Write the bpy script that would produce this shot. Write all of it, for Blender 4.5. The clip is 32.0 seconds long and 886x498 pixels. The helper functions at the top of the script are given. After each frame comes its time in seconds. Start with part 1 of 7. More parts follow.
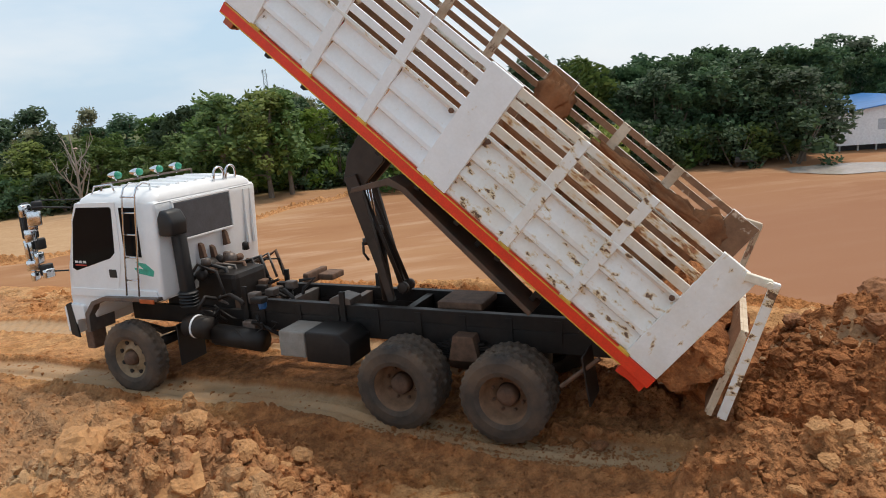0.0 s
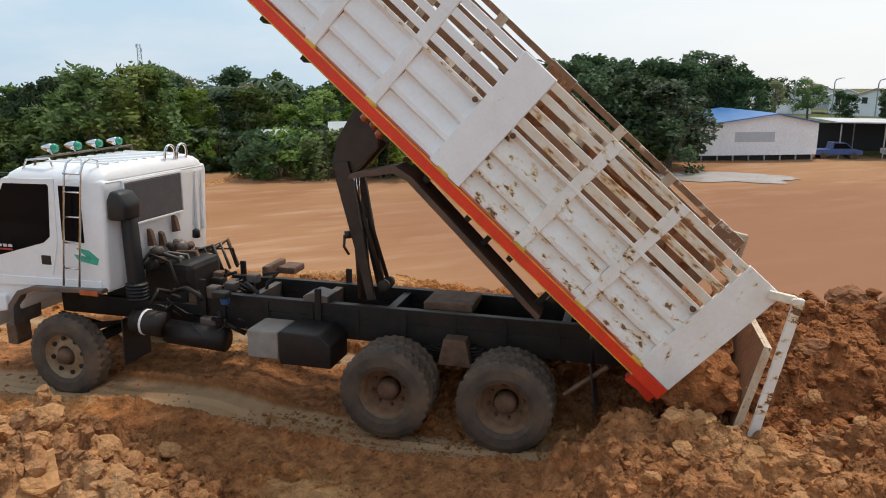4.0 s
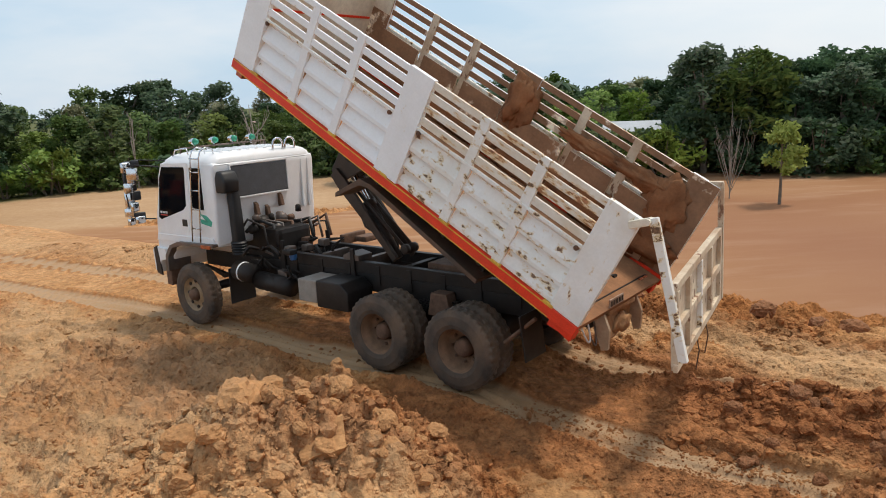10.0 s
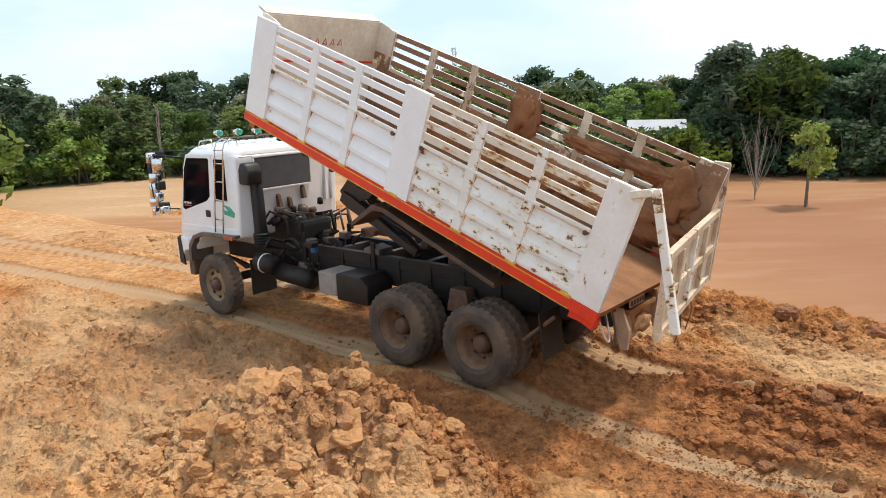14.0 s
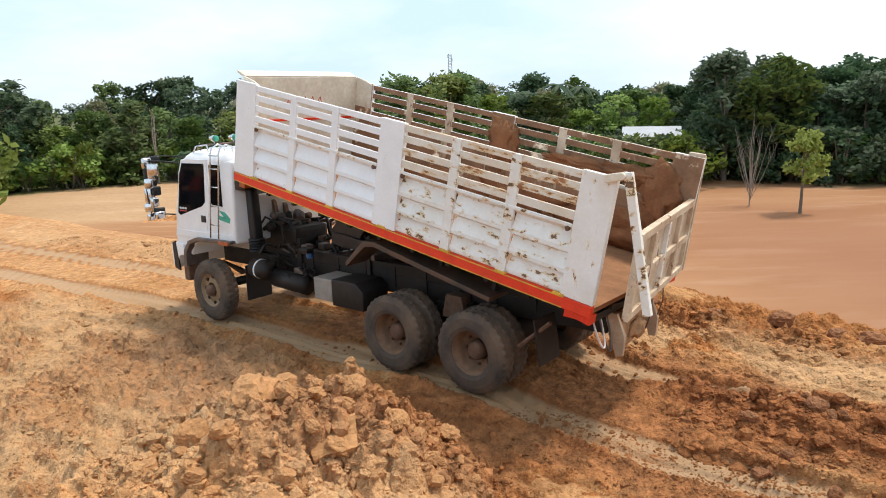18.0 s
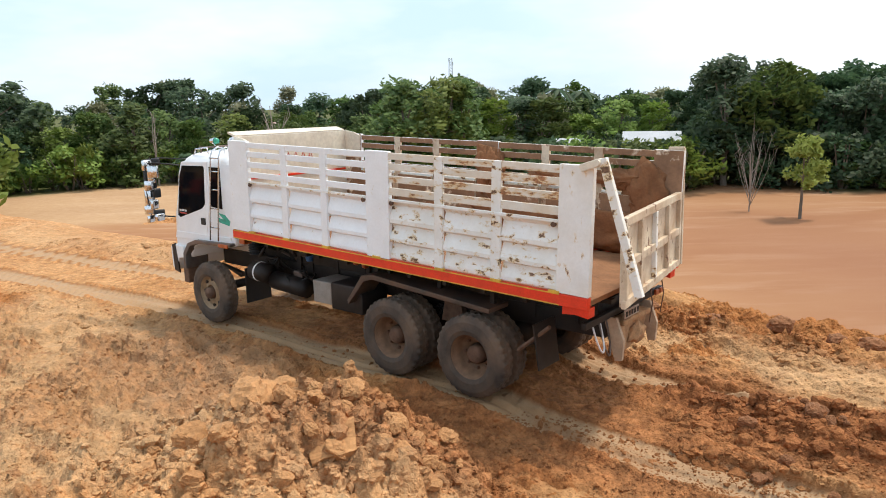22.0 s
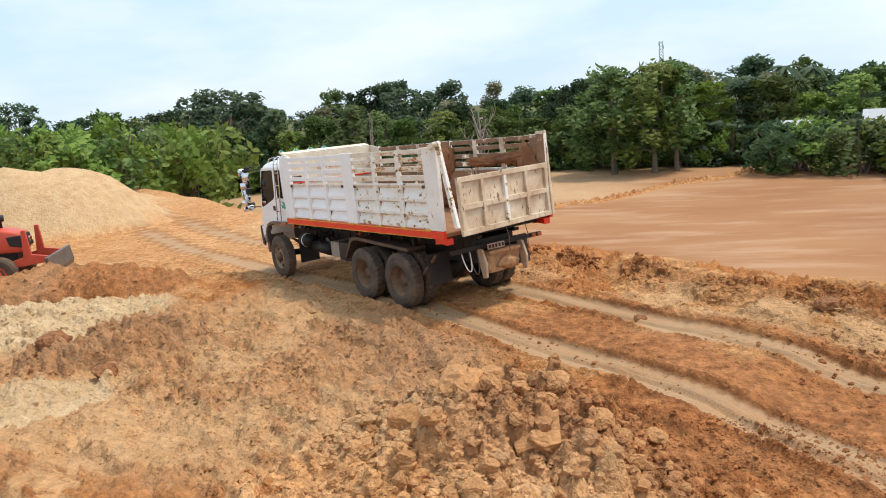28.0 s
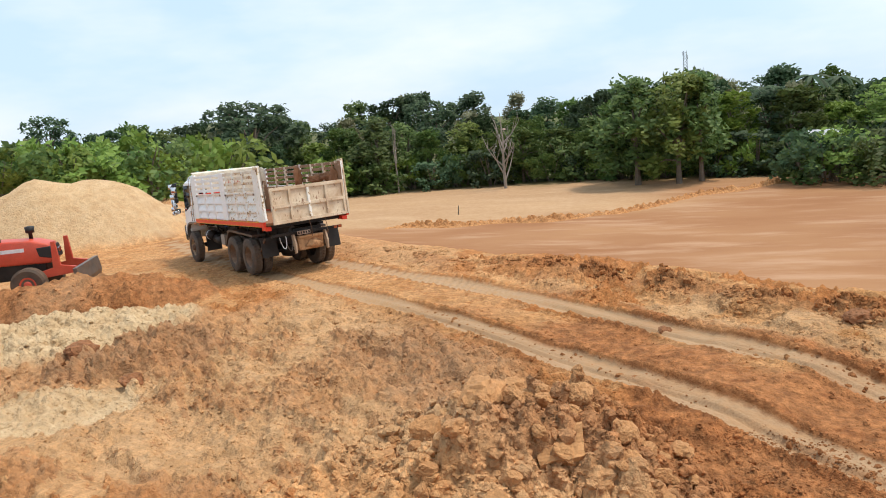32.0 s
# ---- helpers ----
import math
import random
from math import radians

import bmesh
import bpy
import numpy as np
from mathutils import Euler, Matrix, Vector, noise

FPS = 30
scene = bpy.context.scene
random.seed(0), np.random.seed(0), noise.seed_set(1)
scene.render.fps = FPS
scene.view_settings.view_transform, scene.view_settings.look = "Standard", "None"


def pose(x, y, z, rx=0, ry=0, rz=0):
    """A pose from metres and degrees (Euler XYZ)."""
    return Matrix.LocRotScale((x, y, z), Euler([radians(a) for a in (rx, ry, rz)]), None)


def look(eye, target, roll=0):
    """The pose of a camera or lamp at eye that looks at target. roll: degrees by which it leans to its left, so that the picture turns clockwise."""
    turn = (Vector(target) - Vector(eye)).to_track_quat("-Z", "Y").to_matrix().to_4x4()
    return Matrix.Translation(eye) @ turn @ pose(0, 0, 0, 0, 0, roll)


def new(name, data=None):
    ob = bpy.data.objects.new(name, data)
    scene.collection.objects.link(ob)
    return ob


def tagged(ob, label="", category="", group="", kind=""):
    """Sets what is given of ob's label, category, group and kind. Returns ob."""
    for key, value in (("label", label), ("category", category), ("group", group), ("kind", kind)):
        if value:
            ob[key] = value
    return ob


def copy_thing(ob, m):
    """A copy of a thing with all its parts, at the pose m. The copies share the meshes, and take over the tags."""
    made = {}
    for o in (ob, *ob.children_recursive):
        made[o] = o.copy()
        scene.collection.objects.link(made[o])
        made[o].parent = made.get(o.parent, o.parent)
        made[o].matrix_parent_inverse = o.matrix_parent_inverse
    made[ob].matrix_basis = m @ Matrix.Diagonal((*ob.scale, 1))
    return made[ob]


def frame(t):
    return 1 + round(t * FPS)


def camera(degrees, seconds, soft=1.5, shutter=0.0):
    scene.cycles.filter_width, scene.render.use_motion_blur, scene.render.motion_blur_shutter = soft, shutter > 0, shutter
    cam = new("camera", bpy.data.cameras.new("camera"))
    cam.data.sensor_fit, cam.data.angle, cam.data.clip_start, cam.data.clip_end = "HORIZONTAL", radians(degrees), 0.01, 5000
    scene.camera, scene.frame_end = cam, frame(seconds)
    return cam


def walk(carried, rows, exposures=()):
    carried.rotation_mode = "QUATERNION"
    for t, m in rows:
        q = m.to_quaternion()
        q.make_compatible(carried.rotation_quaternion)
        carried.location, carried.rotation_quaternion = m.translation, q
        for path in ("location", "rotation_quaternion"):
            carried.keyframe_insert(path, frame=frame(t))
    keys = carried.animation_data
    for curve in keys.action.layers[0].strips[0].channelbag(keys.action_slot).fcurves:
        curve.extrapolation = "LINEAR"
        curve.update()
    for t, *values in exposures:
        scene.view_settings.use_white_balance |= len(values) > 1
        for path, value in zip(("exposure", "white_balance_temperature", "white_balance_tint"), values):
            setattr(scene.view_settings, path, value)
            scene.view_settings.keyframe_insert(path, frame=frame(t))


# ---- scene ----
EYE = (0.0, 0.0, 3.75)
cam = camera(63.1, 32.0, soft=1.0)
# seconds and the camera's turn in degrees; it turns on one spot
PATH = [
    (0, 77.50, 4.40, -14.41), (0.5, 77.25, 3.15, -16.27), (1, 77.59, 1.88, -20.21), (1.5, 76.82, 1.43, -22.45),
    (2, 76.39, 1.85, -22.71), (2.5, 76.37, 1.34, -23.39), (3, 76.51, 0.68, -22.90), (3.5, 76.59, 0.65, -23.42),
    (5.5, 76.18, -0.12, -20.47), (6, 75.93, -0.42, -19.61), (6.5, 75.41, -0.13, -17.41), (7, 76.17, 0.87, -12.62),
    (7.5, 77.65, 0.58, -8.55), (8, 80.12, 1.59, -3.47), (8.5, 80.22, 2.33, -1.59), (9, 78.87, 1.78, -1.56),
    (9.5, 77.92, 2.07, -2.15), (10, 77.18, 2.61, -1.94), (10.5, 77.85, 2.67, -2.00), (11, 76.77, 2.08, -1.07),
    (11.5, 76.49, 1.78, -0.88), (12, 76.73, 1.55, -0.78), (12.5, 76.76, 1.71, -0.37), (13, 76.64, 1.77, -0.26),
    (13.5, 76.62, 1.98, 0.01), (14, 76.90, 1.80, -0.09), (14.5, 77.32, 2.04, -0.43), (16.5, 77.46, 1.64, -0.33),
    (17, 77.19, 1.25, -0.41), (17.5, 77.17, 1.31, -0.48), (18, 77.36, 1.62, -0.41), (18.5, 77.57, 1.45, -0.26),
    (19, 77.50, 1.43, -0.32), (19.5, 77.56, 1.42, -0.37), (20, 77.71, 1.70, -0.43), (20.5, 77.81, 1.64, -0.41),
    (21, 77.70, 1.54, -0.44), (21.5, 77.74, 1.52, -0.41), (22, 77.65, 1.32, -0.37), (22.5, 77.69, 1.37, -0.36),
    (23, 77.63, 1.33, -0.27), (23.5, 77.58, 1.23, -0.34), (24, 77.69, 1.44, -0.18), (24.5, 77.73, 1.27, 0.10),
    (25, 77.26, 1.82, 2.15), (25.5, 77.07, 2.28, 5.28), (26, 77.20, 3.16, 8.35), (26.5, 76.93, 3.65, 11.42),
    (28.5, 78.23, 4.94, 16.04), (29, 78.44, 5.01, 16.57), (29.5, 78.47, 4.78, 16.69), (30, 78.69, 4.99, 17.06),
    (30.5, 78.72, 4.98, 17.27), (31, 78.71, 4.98, 17.24), (31.5, 78.84, 5.11, 17.19), (32, 78.88, 4.98, 17.24),
]
walk(cam, [(t, pose(*EYE, rx, ry, rz)) for t, rx, ry, rz in PATH], ((0, -0.34), (3, -0.36), (6, -0.24), (7, -0.08), (8, -0.16), (9, -0.28), (10, -0.36), (12, -0.12), (13, 0.05), (24, 0.07), (28, -0.03), (32, -0.06)))

# ---- light: hazy tropical sky, low-contrast sun from beyond the truck's tail ----
SUN_AZ, SUN_EL = 66.0, 66.0      # degrees from +y towards +x, and above the horizon
world = bpy.data.worlds.new("sky")
scene.world = world
world.use_nodes = True
wn, wl = world.node_tree.nodes, world.node_tree.links
wn.clear()
sky = wn.new("ShaderNodeTexSky")
sky.sky_type, sky.sun_disc = "NISHITA", False
sky.sun_elevation, sky.sun_rotation = radians(SUN_EL), radians(SUN_AZ)
sky.air_density, sky.dust_density, sky.ozone_density = 1.2, 1.0, 2.5
bg_sky, bg_cloud, mix, out = wn.new("ShaderNodeBackground"), wn.new("ShaderNodeBackground"), wn.new("ShaderNodeMixShader"), wn.new("ShaderNodeOutputWorld")
bg_sky.inputs[1].default_value = 0.13
bg_cloud.inputs[1].default_value = 1.25
co, mp, nz, ramp = wn.new("ShaderNodeTexCoord"), wn.new("ShaderNodeMapping"), wn.new("ShaderNodeTexNoise"), wn.new("ShaderNodeValToRGB")
mp.inputs["Scale"].default_value = (1.6, 1.6, 5.0)
nz.inputs["Scale"].default_value, nz.inputs["Detail"].default_value, nz.inputs["Roughness"].default_value = 1.5, 5, 0.55
ramp.color_ramp.elements[0].position, ramp.color_ramp.elements[0].color = 0.40, (0.58, 0.76, 0.93, 1)
ramp.color_ramp.elements[1].position, ramp.color_ramp.elements[1].color = 0.76, (0.93, 0.96, 1.0, 1)
wl.new(co.outputs["Generated"], mp.inputs[0]), wl.new(mp.outputs[0], nz.inputs["Vector"]), wl.new(nz.outputs["Fac"], ramp.inputs[0])
# the veil is brighter and whiter round the sun
toward, near_sun, veil = wn.new("ShaderNodeVectorMath"), wn.new("ShaderNodeMapRange"), wn.new("ShaderNodeMix")
toward.operation = "DOT_PRODUCT"
toward.inputs[1].default_value = (math.sin(radians(SUN_AZ)) * 0.86, math.cos(radians(SUN_AZ)) * 0.86, 0.5)
near_sun.inputs[1].default_value, near_sun.inputs[2].default_value, near_sun.inputs[4].default_value = 0.45, 0.98, 1.0
veil.data_type = "RGBA"
veil.inputs[7].default_value = (1.12, 1.11, 1.10, 1)
wl.new(co.outputs["Generated"], toward.inputs[0]), wl.new(toward.outputs["Value"], near_sun.inputs[0])
wl.new(near_sun.outputs[0], veil.inputs[0]), wl.new(ramp.outputs[0], veil.inputs[6])
wl.new(sky.outputs[0], bg_sky.inputs[0]), wl.new(veil.outputs[2], bg_cloud.inputs[0])
mix.inputs[0].default_value = 0.86
wl.new(bg_sky.outputs[0], mix.inputs[1]), wl.new(bg_cloud.outputs[0], mix.inputs[2]), wl.new(mix.outputs[0], out.inputs[0])
sun = new("sun", bpy.data.lights.new("sun", "SUN"))
sun.data.energy, sun.data.angle, sun.data.color = 3.1, radians(9), (1.0, 0.91, 0.79)
az, el = radians(SUN_AZ), radians(SUN_EL)
sun.matrix_world = look((30 * math.sin(az), 30 * math.cos(az), 30 * math.tan(el)), (0, 0, 0))


# ---- materials ----
def mat(name, color, rough=0.6, metal=0.0, var=0.25, scale=6.0, bump=0.0, bump_scale=40.0, spots=None, halo=None, stretch=None, spot_scale=5.0, spot_at=0.62, spot_soft=0.03, dust=None, dust_amount=0.0, grain=0.86, spec=0.5):
    """A surface: base colour with grain and broad stains, optional spots of another colour (rust, mud) and a film of dust."""
    m = bpy.data.materials.new(name)
    m.use_nodes = True
    n, l = m.node_tree.nodes, m.node_tree.links
    b = n["Principled BSDF"]
    b.inputs["Roughness"].default_value, b.inputs["Metallic"].default_value, b.inputs["Specular IOR Level"].default_value = rough, metal, spec
    tc = n.new("ShaderNodeTexCoord")

    def noise_tex(s, detail=4, rough_=0.6, wide=None):
        t = n.new("ShaderNodeTexNoise")
        t.inputs["Scale"].default_value, t.inputs["Detail"].default_value, t.inputs["Roughness"].default_value = s, detail, rough_
        src = tc.outputs["Object"]
        if wide:
            p = n.new("ShaderNodeMapping")
            p.inputs["Scale"].default_value = wide
            l.new(src, p.inputs[0])
            src = p.outputs[0]
        l.new(src, t.inputs["Vector"])
        return t.outputs["Fac"]

    def mixed(fac, a, c, kind="MIX"):
        x = n.new("ShaderNodeMix")
        x.data_type, x.blend_type = "RGBA", kind
        for sock, v in ((x.inputs[0], fac), (x.inputs[6], a), (x.inputs[7], c)):
            if isinstance(v, bpy.types.NodeSocket):
                l.new(v, sock)
            else:
                sock.default_value = v if isinstance(v, float) else (*v, 1)
        return x.outputs[2]

    def ramped(fac, a, c):
        r = n.new("ShaderNodeMapRange")
        r.inputs[1].default_value, r.inputs[2].default_value = a, c
        l.new(fac, r.inputs[0])
        return r.outputs[0]

    dark, light = [c * (1 - var) for c in color], [min(1, c * (1 + var)) for c in color]
    col = mixed(ramped(noise_tex(scale), 0.3, 0.7), dark, light)
    col = mixed(ramped(noise_tex(scale * 9, 3), 0.35, 0.65), col, mixed(1.0, col, (grain, grain, grain), "MULTIPLY"))
    if dust:
        d = n.new("ShaderNodeMath")
        d.operation = "MULTIPLY"
        d.inputs[1].default_value = dust_amount
        l.new(ramped(noise_tex(2.3, 5), 0.3, 0.68), d.inputs[0])
        col = mixed(d.outputs[0], col, dust)
    if spots:
        patch = noise_tex(spot_scale, 5, 0.62, stretch)
        if halo:
            col = mixed(ramped(patch, spot_at - 0.075, spot_at + 0.01), col, halo)
        col = mixed(ramped(patch, spot_at, spot_at + spot_soft), col, mixed(ramped(noise_tex(spot_scale * 4), 0.4, 0.6), spots, [c * 1.9 for c in spots]))
    l.new(col, b.inputs["Base Color"])
    if bump:
        bp_ = n.new("ShaderNodeBump")
        bp_.inputs["Strength"].default_value, bp_.inputs["Distance"].default_value = bump, 0.02
        l.new(noise_tex(bump_scale, 6), bp_.inputs["Height"])
        l.new(bp_.outputs[0], b.inputs["Normal"])
    return m


MUD = (0.30, 0.145, 0.07)
M_WHITE = mat("white_paint", (0.86, 0.87, 0.88), 0.38, var=0.03, dust=MUD, dust_amount=0.05, grain=0.97)
M_BED = mat("worn_white_paint", (0.87, 0.88, 0.89), 0.45, var=0.03, scale=3, grain=0.96, dust=(0.55, 0.50, 0.44), dust_amount=0.14, spots=(0.10, 0.065, 0.045), halo=(0.74, 0.68, 0.58), spot_scale=9, spot_at=0.715, spot_soft=0.012)
M_PILLAR = mat("stained_white_paint", (0.86, 0.855, 0.83), 0.5, var=0.05, scale=3, grain=0.95, dust=(0.60, 0.50, 0.36), dust_amount=0.34, spots=(0.12, 0.062, 0.034), halo=(0.66, 0.50, 0.28), spot_scale=8, spot_at=0.665, spot_soft=0.012, stretch=(1.3, 1, 0.7))
M_BEDRUST = mat("rusty_white_paint", (0.85, 0.845, 0.82), 0.55, var=0.05, scale=3, grain=0.95, dust=(0.60, 0.50, 0.34), dust_amount=0.38, spots=(0.11, 0.058, 0.03), halo=(0.62, 0.44, 0.20), spot_scale=8.5, spot_at=0.615, spot_soft=0.012, stretch=(0.7, 1, 1.25))
M_SLAT = mat("rust_streaked_slat_paint", (0.78, 0.74, 0.66), 0.55, var=0.05, scale=3, grain=0.95, dust=(0.55, 0.40, 0.23), dust_amount=0.55, spots=(0.22, 0.095, 0.04), halo=(0.60, 0.40, 0.19), spot_scale=6, spot_at=0.60, spot_soft=0.03, stretch=(0.6, 1, 1.8))
M_INNER = mat("mud_stained_steel", (0.30, 0.165, 0.09), 0.8, var=0.25, scale=2.5, bump=0.5, bump_scale=14, spots=(0.60, 0.52, 0.40), spot_scale=2.2, spot_at=0.60, spot_soft=0.08)
M_GATE = mat("mud_smeared_cream_paint", (0.78, 0.68, 0.52), 0.6, var=0.1, scale=4, dust=(0.36, 0.20, 0.095), dust_amount=0.72, spots=(0.16, 0.08, 0.045), spot_scale=9, spot_at=0.60, spot_soft=0.05, stretch=(1, 1.6, 0.5))
M_CREAM = mat("cream_inner_paint", (0.86, 0.79, 0.64), 0.55, var=0.06, scale=2, dust=MUD, dust_amount=0.35, spots=(0.24, 0.12, 0.06), spot_scale=3.2, spot_at=0.68, spot_soft=0.03)
M_RED = mat("red_stripe_paint", (0.82, 0.04, 0.010), 0.45, var=0.1, dust=MUD, dust_amount=0.08)
M_YELLOW = mat("yellow_paint", (0.70, 0.40, 0.05), 0.5)
M_BLACK = mat("greasy_chassis", (0.013, 0.012, 0.012), 0.5, var=0.4, scale=8, dust=(0.09, 0.055, 0.035), dust_amount=0.22, spec=0.3)
M_STEEL = mat("grey_steel", (0.12, 0.115, 0.11), 0.5, 0.4, var=0.3, dust=MUD, dust_amount=0.4)
M_RUSTY = mat("rusty_brown_steel", (0.14, 0.075, 0.045), 0.8, var=0.35, scale=9, bump=0.3)
M_RUBBER = mat("dusty_rubber", (0.036, 0.031, 0.028), 0.8, var=0.3, scale=6, bump=0.3, dust=(0.235, 0.145, 0.085), dust_amount=0.55)
M_RIM = mat("muddy_rim", (0.21, 0.115, 0.062), 0.7, var=0.3, scale=9, bump=0.25)
M_RIMF = mat("ochre_front_rim", (0.30, 0.20, 0.11), 0.65, var=0.25, scale=9, bump=0.2)
M_GLASS = mat("tinted_glass", (0.005, 0.006, 0.008), 0.05, var=0.1, spec=0.07)
M_REARGLASS = mat("grey_film_glass", (0.085, 0.095, 0.11), 0.25, var=0.1)
M_CHROME = mat("chrome", (0.75, 0.76, 0.78), 0.15, 1.0, var=0.1)
M_PLASTIC = mat("black_plastic", (0.012, 0.012, 0.013), 0.5, var=0.2)
M_GREEN = mat("green_lamp_glass", (0.03, 0.28, 0.17), 0.2, var=0.2)
M_TEAL = mat("green_sticker", (0.05, 0.42, 0.30), 0.4, var=0.3, scale=20)
M_ORANGE = mat("amber_lens", (0.45, 0.10, 0.03), 0.3)
M_WHITEDECAL = mat("pale_letters", (0.75, 0.72, 0.72), 0.5)
M_REDDECAL = mat("red_paint_letters", (0.55, 0.06, 0.04), 0.6)
M_BARK = mat("bark", (0.16, 0.13, 0.10), 0.9, var=0.3, bump=0.4)
M_PALEBARK = mat("dead_pale_wood", (0.30, 0.26, 0.22), 0.9, var=0.2)


def ground_mat():
    m = bpy.data.materials.new("laterite_ground")
    m.use_nodes = True
    n, l = m.node_tree.nodes, m.node_tree.links
    b = n["Principled BSDF"]
    b.inputs["Roughness"].default_value = 0.9
    b.inputs["Specular IOR Level"].default_value = 0.15
    geo = n.new("ShaderNodeNewGeometry")

    def noise_tex(s, detail=5, rough_=0.6, stretch=None):
        t = n.new("ShaderNodeTexNoise")
        t.inputs["Scale"].default_value, t.inputs["Detail"].default_value, t.inputs["Roughness"].default_value = s, detail, rough_
        if stretch:
            p = n.new("ShaderNodeMapping")
            p.inputs["Scale"].default_value, p.inputs["Rotation"].default_value = stretch[:3], (0, 0, stretch[3])
            l.new(geo.outputs["Position"], p.inputs[0]), l.new(p.outputs[0], t.inputs["Vector"])
        else:
            l.new(geo.outputs["Position"], t.inputs["Vector"])
        return t.outputs["Fac"]

    def ramped(fac, a, c, lo=0.0, hi=1.0):
        r = n.new("ShaderNodeMapRange")
        for i, v in enumerate((a, c, lo, hi)):
            r.inputs[1 + i].default_value = v
        l.new(fac, r.inputs[0])
        return r.outputs[0]

    def mixed(fac, a, c):
        x = n.new("ShaderNodeMix")
        x.data_type = "RGBA"
        for sock, v in ((x.inputs[0], fac), (x.inputs[6], a), (x.inputs[7], c)):
            if isinstance(v, bpy.types.NodeSocket):
                l.new(v, sock)
            else:
                sock.default_value = v if isinstance(v, float) else (*v, 1)
        return x.outputs[2]

    def zone(name):
        a = n.new("ShaderNodeAttribute")
        a.attribute_name = name
        return a.outputs["Fac"]

    def plus(a, c, k=1.0):
        x = n.new("ShaderNodeMath")
        x.operation = "MULTIPLY_ADD"
        x.inputs[1].default_value = k
        l.new(c, x.inputs[0]), l.new(a, x.inputs[2])
        return x.outputs[0]

    # smooth driven-over clay is pale, crumbled clay is a deeper orange
    smooth_ = mixed(ramped(noise_tex(0.7, 5, 0.6), 0.35, 0.65), (0.410, 0.200, 0.075), (0.520, 0.285, 0.128))
    broken = mixed(ramped(noise_tex(3.2, 8, 0.7), 0.36, 0.62), (0.31, 0.118, 0.036), (0.45, 0.195, 0.068))
    pad = mixed(ramped(plus(zone("crumb"), noise_tex(7, 8, 0.75, (1.0, 1.8, 1, 0.67)), 1.3), 1.05, 1.22), smooth_, broken)
    # dark speckles painted in for the small shadows among the crumbs
    pad = mixed(ramped(noise_tex(2.6, 8, 0.75, (0.8, 2.0, 1, 0.67)), 0.575, 0.605), pad, (0.30, 0.112, 0.034))
    dry = mixed(ramped(noise_tex(1.6, 6, 0.65), 0.35, 0.65), (0.49, 0.245, 0.098), (0.60, 0.345, 0.165))
    # the same painted shadow speckles on the dry heaps
    dry = mixed(ramped(noise_tex(3.1, 6, 0.7), 0.57, 0.64), dry, (0.34, 0.140, 0.050))
    fresh_and_shade = mixed(ramped(noise_tex(3.0, 8, 0.7), 0.35, 0.65), (0.21, 0.078, 0.030), (0.37, 0.150, 0.056))
    pale = mixed(ramped(noise_tex(2.5, 6, 0.7), 0.35, 0.65), (0.50, 0.345, 0.190), (0.64, 0.485, 0.300))
    field = mixed(ramped(noise_tex(0.06, 5, 0.55, (1.0, 2.2, 1, 0.5)), 0.35, 0.65), (0.295, 0.138, 0.064), (0.385, 0.210, 0.105))
    field = mixed(ramped(noise_tex(0.22, 7, 0.62, (0.6, 2.4, 1, -0.15)), 0.50, 0.68), field, (0.425, 0.252, 0.148))
    grass = mixed(ramped(noise_tex(0.4), 0.35, 0.65), (0.06, 0.085, 0.025), (0.14, 0.13, 0.05))
    col = mixed(zone("dry"), pad, dry)
    # dark fresh soil; also the truck's shadow, painted on the damp ground beside it
    col = mixed(zone("fresh_and_shade"), col, fresh_and_shade)
    # crumb-sized light and dark
    def crumbs(s):
        v = n.new("ShaderNodeTexVoronoi")
        v.inputs["Scale"].default_value = s
        w = n.new("ShaderNodeVectorMath")
        w.operation = "MULTIPLY_ADD"
        w.inputs[1].default_value = (0.06, 0.06, 0.06)
        t = n.new("ShaderNodeTexNoise")
        t.inputs["Scale"].default_value = s * 0.8
        l.new(geo.outputs["Position"], t.inputs["Vector"]), l.new(t.outputs["Color"], w.inputs[0]), l.new(geo.outputs["Position"], w.inputs[2])
        l.new(w.outputs[0], v.inputs["Vector"])
        return v

    coarse, fine_ = crumbs(17), crumbs(48)
    for src_, a_, c_, lo, hi in ((noise_tex(6, 4, 0.6), 0.40, 0.60, 0.84, 1.16), (coarse.outputs["Color"], 0.1, 0.9, 0.90, 1.10), (fine_.outputs["Color"], 0.1, 0.9, 0.87, 1.13)):
        tone, x = ramped(src_, a_, c_, lo, hi), n.new("ShaderNodeVectorMath")
        x.operation = "SCALE"
        l.new(col, x.inputs[0]), l.new(tone, x.inputs["Scale"])
        col = x.outputs[0]
    col = mixed(ramped(zone("wet"), 0.08, 0.35, 0.0, 0.6), col, (0.21, 0.082, 0.028))
    col = mixed(ramped(zone("wet"), 0.40, 0.75, 0.0, 0.72), col, mixed(ramped(noise_tex(3, 8, 0.72, (0.5, 2.2, 1, 0.67)), 0.42, 0.70), (0.42, 0.295, 0.175), (0.44, 0.265, 0.135)))
    # right side of the pit is darker: smoke haze painted into its soil colour
    field = mixed(zone("fresh_and_shade"), field, (0.28, 0.132, 0.072))
    col = mixed(zone("field"), col, field)
    col = mixed(zone("pale"), col, pale)
    col = mixed(zone("grass"), col, grass)
    l.new(col, b.inputs["Base Color"])
    # damp, smoothed mud in the wheel tracks
    l.new(ramped(zone("wet"), 0, 1, 0.92, 0.62), b.inputs["Roughness"])
    bp_ = n.new("ShaderNodeBump")
    bp_.inputs["Distance"].default_value = 0.10
